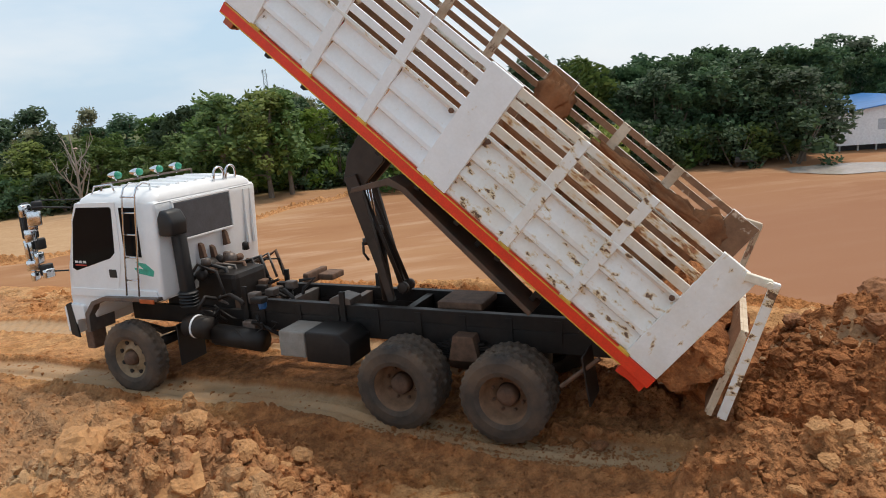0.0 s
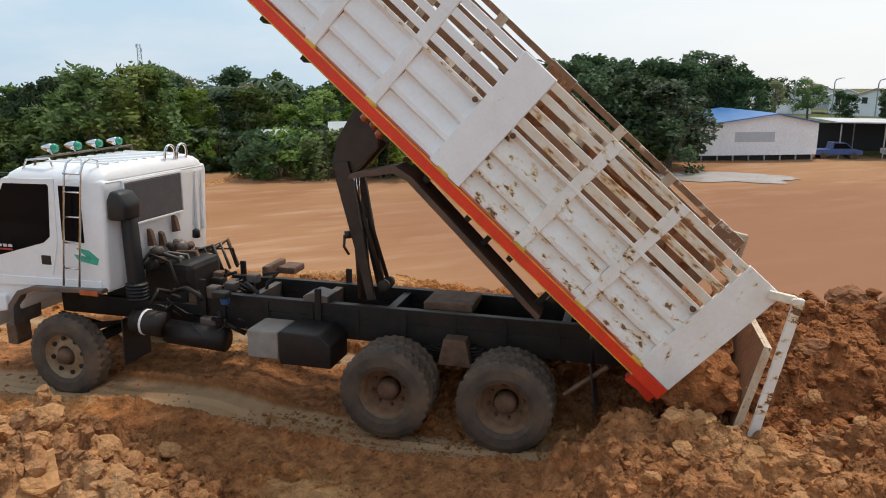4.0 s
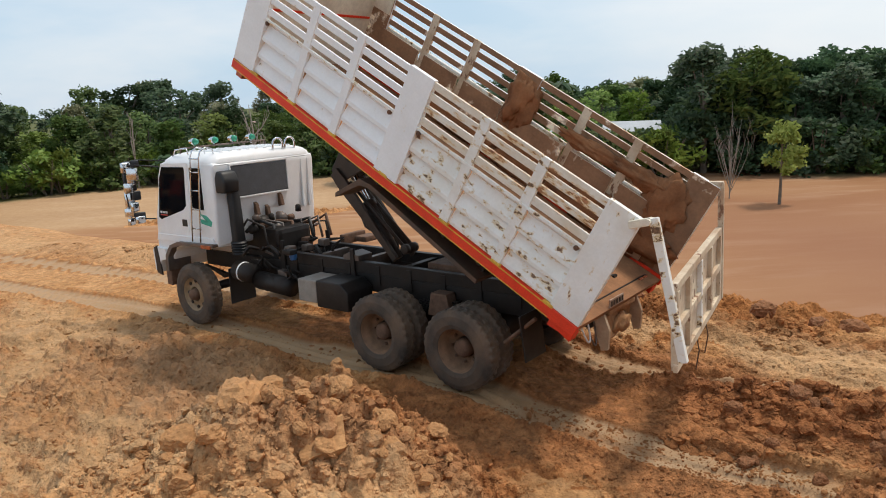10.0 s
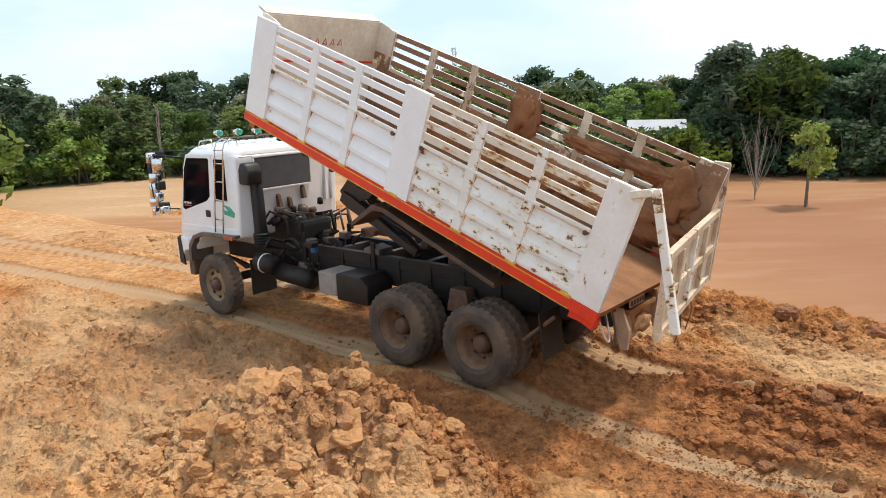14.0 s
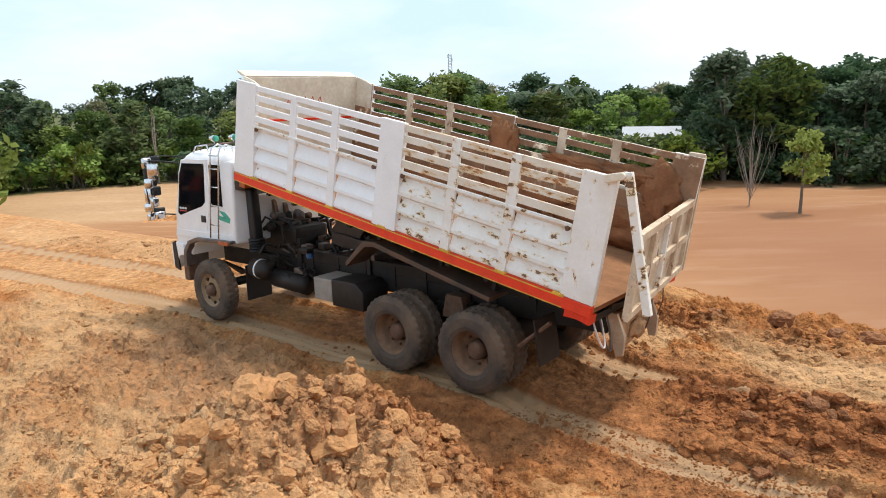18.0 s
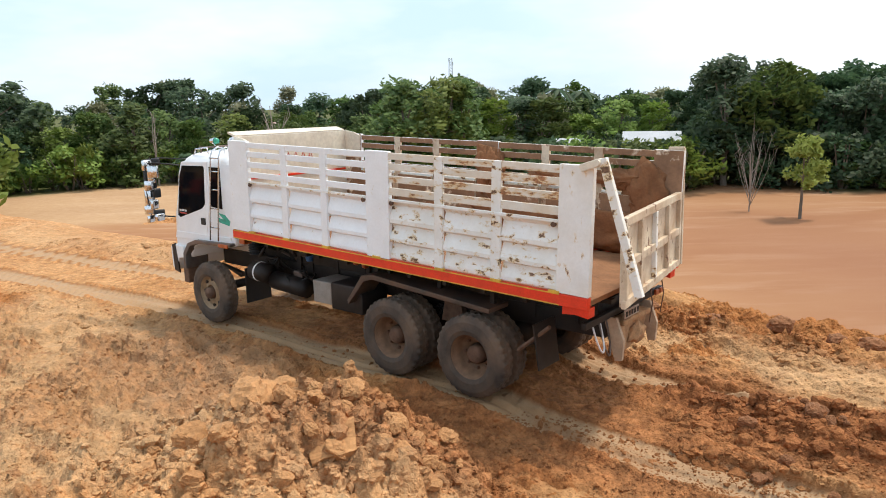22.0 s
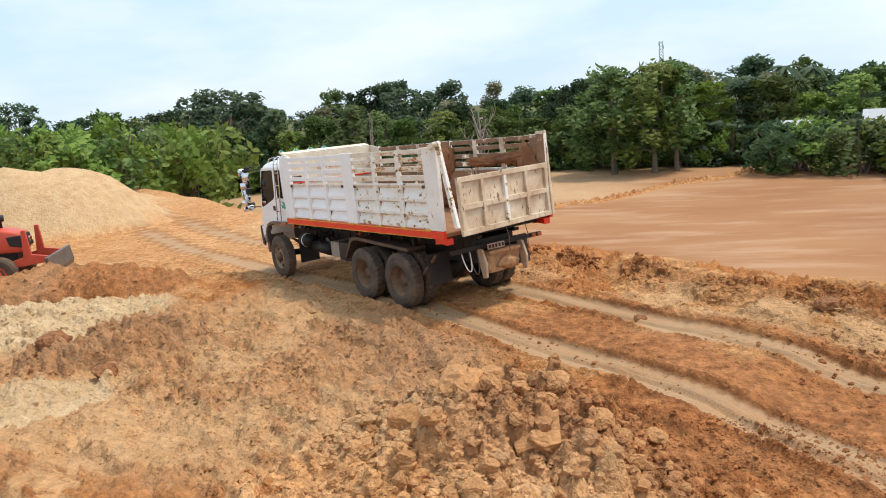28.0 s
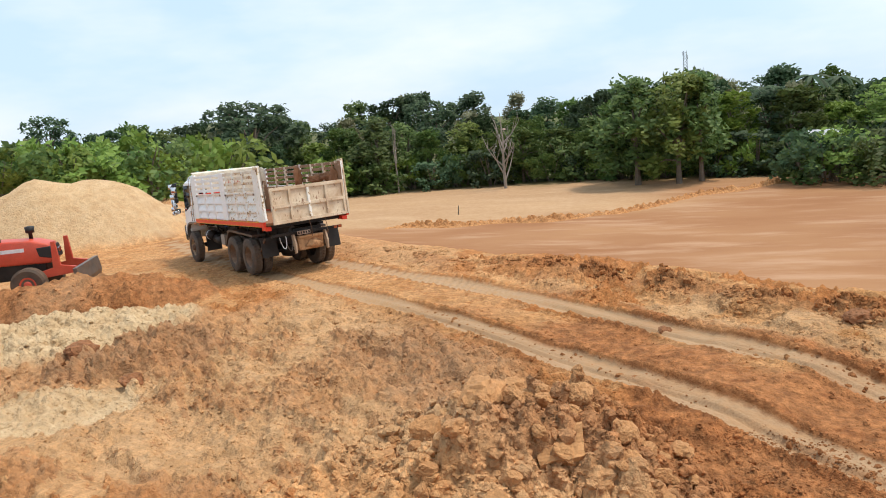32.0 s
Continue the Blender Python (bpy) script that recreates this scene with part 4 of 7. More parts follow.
# tanks and gear along the near side
bm = bmesh.new()
box(bm, 2.72, 3.12, 0.52, 1.0, 0.66, 1.0, 0.02)
part("battery_box", bm, mat("dusty_grey_paint", (0.30, 0.28, 0.25), 0.6, var=0.2, dust=MUD, dust_amount=0.3), truck, "dusty grey battery box")
bm = bmesh.new()
prism(bm, [(2.05, 0.62), (2.7, 0.62), (2.7, 1.02), (2.2, 1.02), (2.05, 0.9)], 0.5, 1.02, 0.02)
part("fuel_tank", bm, M_BLACK, truck, "dusty dark fuel tank", True)
bm = bmesh.new()
rod(bm, [(4.35, 0.75, 0.78), (3.55, 0.75, 0.74)], 0.15, 14)
part("air_tank", bm, M_BLACK, truck, smooth=True)
bm = bmesh.new()
rod(bm, [(4.75, 0.86, 0.92), (4.35, 0.86, 0.90)], 0.16, 16)
part("silencer", bm, M_BLACK, truck, smooth=True)
bm = bmesh.new()
rod(bm, [(4.60, 0.86, 0.914), (4.57, 0.86, 0.912)], 0.166, 20)
part("silencer_band", bm, M_WHITE, truck, "white band round the silencer", True)
rnd = random.Random(3)
for k in range(44):
    x, y, z = rnd.uniform(3.3, 4.6), rnd.uniform(-0.3, 0.85), rnd.uniform(0.75, 1.3)
    bm = bmesh.new()
    if k % 3:
        pts = [(x, y, z)]
        for _ in range(4):
            pts.append((pts[-1][0] + rnd.uniform(-0.2, 0.25), pts[-1][1] + rnd.uniform(-0.12, 0.12), pts[-1][2] + rnd.uniform(-0.14, 0.14)))
        rod(bm, pts, rnd.uniform(0.012, 0.03), 6)
        part("hose", bm, M_BLACK if k % 4 else M_STEEL, truck, smooth=True)
    else:
        box(bm, x, x + rnd.uniform(0.1, 0.22), y, y + rnd.uniform(0.08, 0.16), z, z + rnd.uniform(0.08, 0.2), 0.02)
        part("valve_block", bm, (M_BLACK, M_STEEL, M_RUSTY)[(k // 3) % 3], truck)
bm = bmesh.new()
lathe(bm, [(1.16, 0.05), (1.2, 0.06), (1.28, 0.06), (1.3, 0.03)], 14, "Z", (3.62, 0.62, 0))
part("blue_cap", bm, mat("blue_cap_plastic", (0.03, 0.12, 0.30), 0.4), truck, "blue reservoir cap")
# gearbox and engine behind the cab
bm = bmesh.new()
box(bm, 4.25, 5.6, -0.36, 0.36, 0.85, 1.55, 0.08)
box(bm, 3.85, 4.3, -0.24, 0.24, 0.75, 1.15, 0.06)
part("engine", bm, M_BLACK, truck)
for k, (x, y, z, r) in enumerate(((4.78, 0.25, 1.62, 0.12), (4.7, -0.1, 1.66, 0.09), (4.72, 0.5, 1.55, 0.08), (4.65, 0.05, 1.5, 0.1))):
    bm = bmesh.new()
    lathe(bm, [(-r, r * 0.5), (-r * 0.6, r), (r * 0.6, r), (r, r * 0.5)], 14, "X" if k % 2 else "Y", (x, y, z))
    part("engine_cover", bm, (M_BLACK, M_STEEL, M_BLACK, M_STEEL)[k], truck, smooth=True)
for k in range(6):
    bm = bmesh.new()
    x, y, z = 4.55 + 0.2 * rnd.random(), 0.5 - 0.2 * k, 1.56 + 0.22 * rnd.random()
    lathe(bm, [(-0.06, 0.03), (-0.05, 0.055), (0.05, 0.05), (0.07, 0.02)], 10, "XYZ"[k % 3], (x, y, z))
    part("engine_fitting", bm, (M_STEEL, M_RUSTY, M_BLACK)[k % 3], truck, smooth=True)
for k in range(8):
    bm = bmesh.new()
    y = 0.75 - 0.2 * k
    rod(bm, [(4.85, y, 1.45 + 0.05 * (k % 3)), (4.62, y - 0.08, 1.75 - 0.04 * k), (4.5, y - 0.3, 1.6), (4.3, y - 0.2, 1.25)], 0.022 + 0.012 * (k % 2), 7)
    part("hose", bm, (M_BLACK, M_PLASTIC, M_STEEL, M_RUSTY)[k % 4], truck, smooth=True)
bm = bmesh.new()
rod(bm, [(4.62, -0.75, 1.24), (4.62, -0.75, 1.5), (4.3, -0.75, 1.52), (4.24, -0.75, 1.25)], 0.018, 6)
part("grab_rail", bm, M_BLACK, truck)
bm = bmesh.new()
box(bm, 3.62, 3.72, -1.05, -0.5, 1.18, 1.36, 0.03)
box(bm, 3.35, 3.62, -1.1, -0.75, 1.2, 1.3, 0.03)
part("side_bracket", bm, M_RUSTY, truck)
# intake snorkel up the rear corner
bm = bmesh.new()
prism(bm, [(4.62, 2.22), (4.86, 2.22), (4.86, 2.46), (4.80, 2.58), (4.68, 2.56), (4.60, 2.42)], 0.76, 1.06, 0.04)
snorkel = part("intake_hood", bm, M_PLASTIC, truck, "black plastic air intake hood", True)
bm = bmesh.new()
prism(bm, [(4.66, 1.35), (4.82, 1.35), (4.84, 2.26), (4.70, 2.26)], 0.70, 0.88, 0.04)
part("intake_duct", bm, M_PLASTIC, truck, "", True)
bm = bmesh.new()
for k in range(5):
    lathe(bm, [(1.18 + 0.045 * k, 0.12), (1.2 + 0.045 * k, 0.14), (1.22 + 0.045 * k, 0.12)], 16, "Z", (4.74, 0.79, 0))
part("bellows", bm, M_PLASTIC, truck)

# cab
CW = 1.07
bm = bmesh.new()
prism(bm, [(4.93, 1.33), (4.90, 1.9), (4.86, 2.62), (4.88, 2.70), (6.32, 2.70), (6.45, 2.45), (6.68, 1.75), (6.74, 1.3), (6.72, 1.0), (6.30, 0.98), (6.22, 1.15), (6.05, 1.26), (5.5, 1.30), (5.0, 1.30)], -CW, CW, 0.045)
cab = part("cab", bm, M_WHITE, truck, "white forward-control cab with dark tinted windows", True)

bm = bmesh.new()
rings = []
for z, x0, x1, yy in ((2.69, 4.88, 6.33, 1.07), (2.74, 4.89, 6.30, 1.05), (2.80, 4.93, 6.22, 0.98), (2.84, 5.0, 6.1, 0.88), (2.86, 5.1, 5.95, 0.75)):
    ring = []
    for cx, cy, a0 in ((x1, yy, 0), (x0, yy, 90), (x0, -yy, 180), (x1, -yy, 270)):
        for k in range(5):
            a, r = radians(a0 + 22.5 * k), 0.14
            ring.append(bm.verts.new((cx + (-r if a0 in (0, 270) else r) + r * math.cos(a), cy + (-r if a0 in (0, 90) else r) + r * math.sin(a), z)))
    rings.append(ring)
for a, b in zip(rings, rings[1:]):
    for k in range(20):
        bm.faces.new((a[k], a[(k + 1) % 20], b[(k + 1) % 20], b[k]))
bm.faces.new(rings[-1])
part("cab_roof", bm, M_WHITE, cab, "rounded white cab roof", True)


def side_panel(name, outline, material, parent, out=0.012, label="", y=CW, sm=False):
    bm = bmesh.new()
    prism(bm, outline, y - 0.02, y + out, 0.004)
    return part(name, bm, material, parent, label, sm)


for sg in (1, -1):
    y0 = CW if sg > 0 else -CW + 0.02 - 0.012
    yy = CW if sg > 0 else -CW - 0.012 + 0.02
    side_panel("door", [(6.60, 1.62), (6.44, 2.45), (6.33, 2.68), (5.56, 2.70), (5.60, 1.9), (5.74, 1.42), (6.64, 1.36)], M_WHITE, cab, 0.010, "", yy)
    side_panel("door_window", [(6.57, 1.74), (6.42, 2.42), (6.31, 2.62), (5.66, 2.63), (5.64, 2.60), (5.70, 1.98), (5.80, 1.90), (6.50, 1.70)], M_GLASS, cab, 0.014, "dark tinted door window", yy)
    side_panel("quarter_window", [(5.52, 1.95), (5.50, 2.62), (5.20, 2.62), (5.21, 1.93)], M_GLASS, cab, 0.012, "dark tinted quarter window", yy)
    bm = bmesh.new()
    box(bm, 5.72, 5.86, yy - 0.01, yy + 0.02, 1.62, 1.74, 0.012)
    part("door_handle", bm, M_PLASTIC, cab)
    side_panel("lower_skirt", [(6.70, 1.32), (6.66, 1.44), (5.02, 1.46), (5.0, 1.36)], M_WHITE, cab, 0.022, "", yy)
    # mud-streaked arch and step
    bm = bmesh.new()
    arch = [(6.32, 0.80), (6.30, 1.05), (6.16, 1.22), (5.95, 1.29), (4.95, 1.33), (4.95, 1.38), (5.98, 1.35), (6.22, 1.27), (6.38, 1.08), (6.40, 0.80)]
    prism(bm, arch, yy - 0.35 if sg > 0 else yy - 0.10, yy + 0.10 if sg > 0 else yy + 0.35, 0.01)
    part("wheel_arch", bm, M_STEEL, cab, "grey-trimmed black wheel arch")
    bm = bmesh.new()
    box(bm, 5.0, 5.26, yy + 0.095 if sg > 0 else yy - 0.115, yy + 0.115 if sg > 0 else yy - 0.095, 1.30, 1.36, 0.006)
    part("side_marker", bm, M_ORANGE, cab, "amber side marker lamp")
    bm = bmesh.new()
    box(bm, 6.36, 6.52, yy - 0.2, yy + 0.04, 0.52, 0.80, 0.02)
    part("cab_step", bm, M_RUSTY, cab)
    bm = bmesh.new()
    box(bm, 4.86, 4.88, 0.72 * sg - 0.25, 0.72 * sg + 0.25, 0.35, 0.95, 0.004)
    part("mud_flap", bm, M_PLASTIC, truck, "black rubber mud flap")
bm = bmesh.new()
prism(bm, [(6.42, 2.58), (6.50, 2.40), (6.69, 1.82), (6.72, 1.82), (6.53, 2.42), (6.45, 2.60)], -0.98, 0.98, 0.004)
part("windscreen", bm, M_GLASS, cab, "dark windscreen")
bm = bmesh.new()
prism(bm, [(6.70, 0.72), (6.84, 0.76), (6.86, 1.14), (6.72, 1.20), (6.45, 1.18), (6.45, 0.98), (6.62, 0.95)], -1.12, 1.12, 0.02)
part("front_bumper", bm, M_WHITE, cab, "white front bumper")
for y in (-1.13, 1.1):
    bm = bmesh.new()
    prism(bm, [(6.62, 0.68), (6.78, 0.72), (6.80, 1.18), (6.70, 1.22), (6.66, 0.98)], y, y + 0.03, 0.006)
    part("bumper_end", bm, M_PLASTIC, cab)
bm = bmesh.new()
box(bm, 4.838, 4.87, -0.42, 0.74, 2.11, 2.63, 0.02)
part("rear_window", bm, M_REARGLASS, cab, "grey-filmed rear cab window")
bm = bmesh.new()
for z in (2.08, 2.63):
    box(bm, 4.83, 4.875, -0.45, 0.77, z, z + 0.03, 0.006)
for y in (-0.45, 0.74):
    box(bm, 4.83, 4.875, y, y + 0.03, 2.11, 2.63, 0.006)
part("window_seal", bm, M_WHITE, cab)
for y in (-0.95, -0.80):
    bm = bmesh.new()
    box(bm, 4.853, 4.90, y - 0.03, y + 0.03, 1.75 if y < 0 else 1.5, 2.62 if y < 0 else 2.05, 0.008)
    part("pressed_rib", bm, M_WHITE, cab)
for k in range(9):
    bm = bmesh.new()
    y = -0.72 + 0.18 * k
    box(bm, 5.06, 5.95, y - 0.03, y + 0.03, 2.85, 2.875, 0.010)
    part("roof_rib", bm, M_WHITE, cab)
for y, z in ((0.05, 1.78), (-0.25, 1.95), (0.28, 1.86)):
    bm = bmesh.new()
    prism(bm, [(4.80, z - 0.10), (4.9, z - 0.12), (4.9, z + 0.12), (4.84, z + 0.09)], y - 0.035, y + 0.035, 0.012)
    part("cab_latch", bm, M_RUSTY, cab, "rusty cab latch bracket")
# ladder
for x0, x1 in ((5.33, 5.47), (5.10, 5.24)):
    bm = bmesh.new()
    rod(bm, [(x1 + 0.02, CW + 0.10, 1.40), (x0, CW + 0.07, 2.80), (x0 - 0.02, CW + 0.04, 2.90), (x0 - 0.03, CW - 0.06, 2.95), (x0 - 0.03, CW - 0.18, 2.92), (x0 - 0.03, CW - 0.2, 2.80)], 0.013, 8)
    part("ladder_rail", bm, M_CHROME, cab, "chrome ladder rail", True)
for z in (1.62, 1.94, 2.26, 2.56, 2.78):
    x = 5.48 - (z - 1.4) * 0.10
    bm = bmesh.new()
    rod(bm, [(x, CW + 0.085, z), (x - 0.23, CW + 0.085, z)], 0.011, 6)
    part("ladder_rung", bm, M_CHROME, cab, "", True)
# roof rail with green lamps, hoops at the rear corner
bm = bmesh.new()
rod(bm, [(5.98, 0.9, 2.80), (5.96, 0.88, 2.92), (5.94, -0.88, 2.94), (5.96, -0.9, 2.80)], 0.016, 8)
part("roof_rail", bm, M_STEEL, cab, "", True)
bm = bmesh.new()
rod(bm, [(6.08, 0.98, 2.78), (6.04, 0.95, 2.90), (5.7, 0.95, 2.93), (5.66, 0.95, 2.82)], 0.013, 8)
part("roof_rail", bm, M_CHROME, cab, "", True)
for y in (0.62, 0.22, -0.18, -0.58):
    bm = bmesh.new()
    rod(bm, [(5.96, y, 2.91), (5.96, y, 2.98)], 0.012, 6)
    lathe(bm, [(5.93, 0.05), (5.98, 0.058), (6.08, 0.03), (6.12, 0.008)], 14, "X", (0, y, 3.02))
    lamp = part("roof_lamp", bm, M_CHROME, cab, "small chrome roof lamp", True)
    bm = bmesh.new()
    lathe(bm, [(5.87, 0.012), (5.88, 0.048), (5.925, 0.06), (5.935, 0.045)], 14, "X", (0, y, 3.02))
    part("lamp_lens", bm, M_GREEN, lamp, "green lamp glass", True)
for y in (-0.35, -0.62):
    bm = bmesh.new()
    rod(bm, [(4.95, y + 0.11, 2.78), (4.93, y + 0.11, 2.90)] + [(4.93, y + 0.11 * math.cos(a), 2.90 + 0.11 * math.sin(a)) for a in (0.5, 1.0, 1.57, 2.1, 2.6)] + [(4.93, y - 0.11, 2.90), (4.95, y - 0.11, 2.78)], 0.018, 8)
    part("roof_hoop", bm, M_CHROME, cab, "white chrome grab hoop", True)
# the cluster of chrome mirrors on the front corner
bm = bmesh.new()
rod(bm, [(6.45, CW - 0.02, 2.62), (6.8, CW + 0.2, 2.66), (7.08, CW + 0.28, 2.66)], 0.013, 6)
rod(bm, [(7.08, CW + 0.28, 2.72), (7.1, CW + 0.28, 2.2), (7.04, CW + 0.26, 1.72), (6.66, CW + 0.02, 1.70)], 0.013, 6)
rod(bm, [(6.40, CW - 0.3, 2.70), (7.0, CW + 0.1, 2.74)], 0.010, 6)
part("mirror_stay", bm, M_PLASTIC, cab, "", True)
for k, (x, z, w, h) in enumerate(((7.14, 2.40, 0.15, 0.32), (7.10, 2.02, 0.12, 0.26), (7.0, 2.62, 0.12, 0.14), (7.16, 2.64, 0.11, 0.12), (6.92, 2.50, 0.13, 0.17), (6.98, 2.26, 0.11, 0.14), (6.96, 2.12, 0.10, 0.13), (6.96, 1.92, 0.11, 0.13), (7.04, 1.82, 0.12, 0.12),
                                  (6.93, 1.74, 0.13, 0.13), (6.82, 1.70, 0.12, 0.10), (7.02, 1.66, 0.1, 0.1), (6.9, 2.68, 0.1, 0.1), (6.98, 2.38, 0.09, 0.12))):
    bm = bmesh.new()
    y = CW + 0.22 + 0.06 * ((k * 7) % 3 - 1)
    w, h = w * 1.45, h * 1.3
    box(bm, x - 0.035, x + 0.035, y - w / 2, y + w / 2, z - h / 2, z + h / 2, 0.03, Matrix.Translation((x, y, z)) @ Matrix.Rotation(radians(-35 + 17 * (k % 4)), 4, "Z") @ Matrix.Translation((-x, -y, -z)))
    part("mirror", bm, M_CHROME if k % 3 else M_PLASTIC, cab, "chrome-backed mirror", True)
# stickers
bm = bmesh.new()
prism(bm, [(5.05, 1.66), (5.32, 1.70), (5.38, 1.78), (5.20, 1.76), (5.34, 1.86), (5.16, 1.84), (5.02, 1.74)], CW, CW + 0.004)
part("sticker", bm, M_TEAL, cab, "green leaf-shaped sticker")
bm = bmesh.new()
for k in range(3):
    box(bm, 6.44 - 0.08 * k, 6.50 - 0.08 * k, CW + 0.016, CW + 0.019, 1.815, 1.85)
part("badge", bm, M_WHITEDECAL, cab, "pale lettering shown as bars")
bm = bmesh.new()
box(bm, 6.28, 6.50, CW + 0.016, CW + 0.019, 1.775, 1.795)
part("badge", bm, M_REDDECAL, cab, "red lettering shown as a bar")

# tail: cross member, tow block, lamps and a plate
M_CAKED = mat("clay_caked_steel", (0.40, 0.22, 0.105), 0.9, var=0.35, bump=0.8, bump_scale=9, spots=(0.22, 0.11, 0.05), spot_scale=5, spot_at=0.55, spot_soft=0.05)
bm = bmesh.new()
box(bm, -1.56, -1.40, -0.42, 0.34, 0.60, 1.0, 0.03)
box(bm, -1.62, -1.54, -0.40, 0.32, 0.93, 1.0, 0.02)
bmesh.ops.subdivide_edges(bm, edges=bm.edges, cuts=2, use_grid_fill=True)
for v in bm.verts:
    v.co.x -= 0.05 * noise.noise(v.co * 4)
tail_box = part("tail_box", bm, M_CAKED, truck, "clay-caked steel tow box")
bm = bmesh.new()
bmesh.ops.create_icosphere(bm, subdivisions=3, radius=1.0)
for v in bm.verts:
    q = v.co * (1 + 0.4 * noise.noise(v.co * 2.1) + 0.25 * noise.noise(v.co * 5))
    v.co = Vector((-1.56 + q.x * 0.07, -0.12 + q.y * 0.22, 0.74 + q.z * 0.13))
part("caked_clay", bm, M_CAKED, tail_box, "lump of dried clay", True)
for y in (-0.52, 0.42):
    bm = bmesh.new()
    prism(bm, [(-1.66, 0.56), (-1.57, 0.54), (-1.44, 0.98), (-1.42, 1.06), (-1.58, 1.06), (-1.68, 0.8)], y, y + 0.05, 0.008)
    part("tail_plate", bm, mat("mud_smeared_pale_steel", (0.52, 0.40, 0.28), 0.8, var=0.2, dust=MUD, dust_amount=0.8), truck, "pale mud-smeared side bracket")
for k in range(2):
    bm = bmesh.new()
    y = 0.56 + 0.16 * k
    rod(bm, [(-1.45 - 0.10 * math.sin(a), y - 0.09 * math.cos(a), 1.05 - 0.42 * math.sin(a) * (1 - 0.2 * k)) for a in np.linspace(0, math.pi, 12)], 0.011, 6)
    part("air_hose", bm, (M_STEEL, M_WHITEDECAL)[k], truck, "looped air hose", True)
bm = bmesh.new()
box(bm, -1.50, -1.44, -1.05, 1.05, 1.05, 1.13, 0.01)
part("lamp_bar", bm, M_BLACK, truck)
for y in (-0.98, -0.84):
    bm = bmesh.new()
    box(bm, -1.53, -1.50, y - 0.05, y + 0.05, 1.055, 1.125, 0.01)
    part("tail_lamp", bm, M_ORANGE, truck, "red-amber tail lamp")
bm = bmesh.new()
box(bm, -1.64, -1.62, -0.02, 0.36, 1.04, 1.14, 0.004)
plate = part("number_plate", bm, mat("dusty_plate", (0.50, 0.47, 0.42), 0.6, dust=MUD, dust_amount=0.75), truck, "muddy number plate, its writing shown as bars")
bm = bmesh.new()
for k in range(5):
    box(bm, -1.645, -1.641, 0.0 + 0.075 * k, 0.045 + 0.075 * k, 1.06, 1.12)
part("plate_bars", bm, M_BLACK, plate)
for y in (0.95, -0.95):
    bm = bmesh.new()
    box(bm, -0.92, -0.90, y - 0.26, y + 0.2, 0.5, 1.05, 0.004, Matrix.Translation((-1.0, 0, 0.8)) @ Matrix.Rotation(radians(8), 4, "Y") @ Matrix.Translation((1.0, 0, -0.8)))
    part("mud_flap", bm, M_BLACK, truck, "muddy black rear mud flap")
    bm = bmesh.new()
    rod(bm, [(-0.62, y + 0.12, 0.66), (-1.05, y + 0.12, 1.02)], 0.026, 6)
    part("flap_stay", bm, M_RUSTY, truck, "mud-smeared stay")

# ---- the tipping bed, built about its hinge ----
M_GUARD = mat("dusty_dark_steel", (0.055, 0.048, 0.042), 0.55, 0.2, var=0.3, dust=MUD, dust_amount=0.35)
HB = Matrix.Translation((-HINGE[0], 0, -HINGE[2]))
X0, X1, ZB, ZT, BW = -1.62, 4.70, 1.37, 2.90, 1.25


def bed_part(name, bm, material, label="", smooth_=False):
    bmesh.ops.transform(bm, matrix=HB, verts=bm.verts)
    return part(name, bm, material, bed, label, smooth_)


bm = bmesh.new()
box(bm, X0 + 0.02, X1 - 0.03, -BW + 0.05, BW - 0.05, 1.40, 1.46, 0.004)
bmesh.ops.transform(bm, matrix=HB, verts=bm.verts)
bed = part("dump_bed", bm, mat("mud_covered_floor", (0.29, 0.135, 0.06), 0.9, var=0.25, scale=3, bump=0.5, bump_scale=10), truck, "white slatted steel dump bed, rusty and mud-stained inside")
bed.location = HINGE
for k in range(11):
    bm = bmesh.new()
    x = X0 + 0.25 + 0.59 * k
    box(bm, x - 0.03, x + 0.03, -BW + 0.06, BW - 0.06, 1.30, 1.397)
    bed_part("cross_beam", bm, M_BLACK)
for y in (-0.43, 0.43):
    bm = bmesh.new()
    box(bm, X0 + 0.1, X1 - 0.1, y - 0.06, y + 0.06, 1.245, 1.30, 0.006)
    bed_part("bed_runner", bm, M_BLACK)
    bm = bmesh.new()
    prism(bm, [(2.62, 1.30), (2.98, 1.30), (2.88, 1.17), (2.72, 1.17)], y * 0.6 - 0.03, y * 0.6 + 0.03, 0.01)
    bed_part("lift_bracket", bm, M_BLACK)
    # wheel guard hung under the bed's edge, its front end bent down
    sg = 1 if y > 0 else -1
    bm = bmesh.new()
    prism(bm, [(2.22, 0.76), (2.20, 0.70), (1.88, 1.09), (1.72, 1.14), (-0.25, 1.04), (-0.25, 1.10), (1.70, 1.21), (1.92, 1.17)], min(sg * 0.72, sg * 1.14), max(sg * 0.72, sg * 1.14), 0.008)
    guard = bed_part("wheel_guard", bm, M_GUARD, "dark steel wheel guard under the bed")
    for x in (1.6, 0.7, -0.15):
        bm = bmesh.new()
        box(bm, x - 0.03, x + 0.03, sg * 0.9 - 0.03, sg * 0.9 + 0.03, 1.1, 1.36, 0.006)
        bed_part("guard_hanger", bm, M_BLACK)
for x, y in ((2.62, 0.55), (2.5, 0.5), (2.36, 0.62)):
    bm = bmesh.new()
    lathe(bm, [(1.10, 0.02), (1.12, 0.055), (1.2, 0.055), (1.22, 0.02)], 14, "Z", (x, y, 0))
    bed_part("amber_lamp", bm, M_ORANGE, "amber lamp under the bed", True)
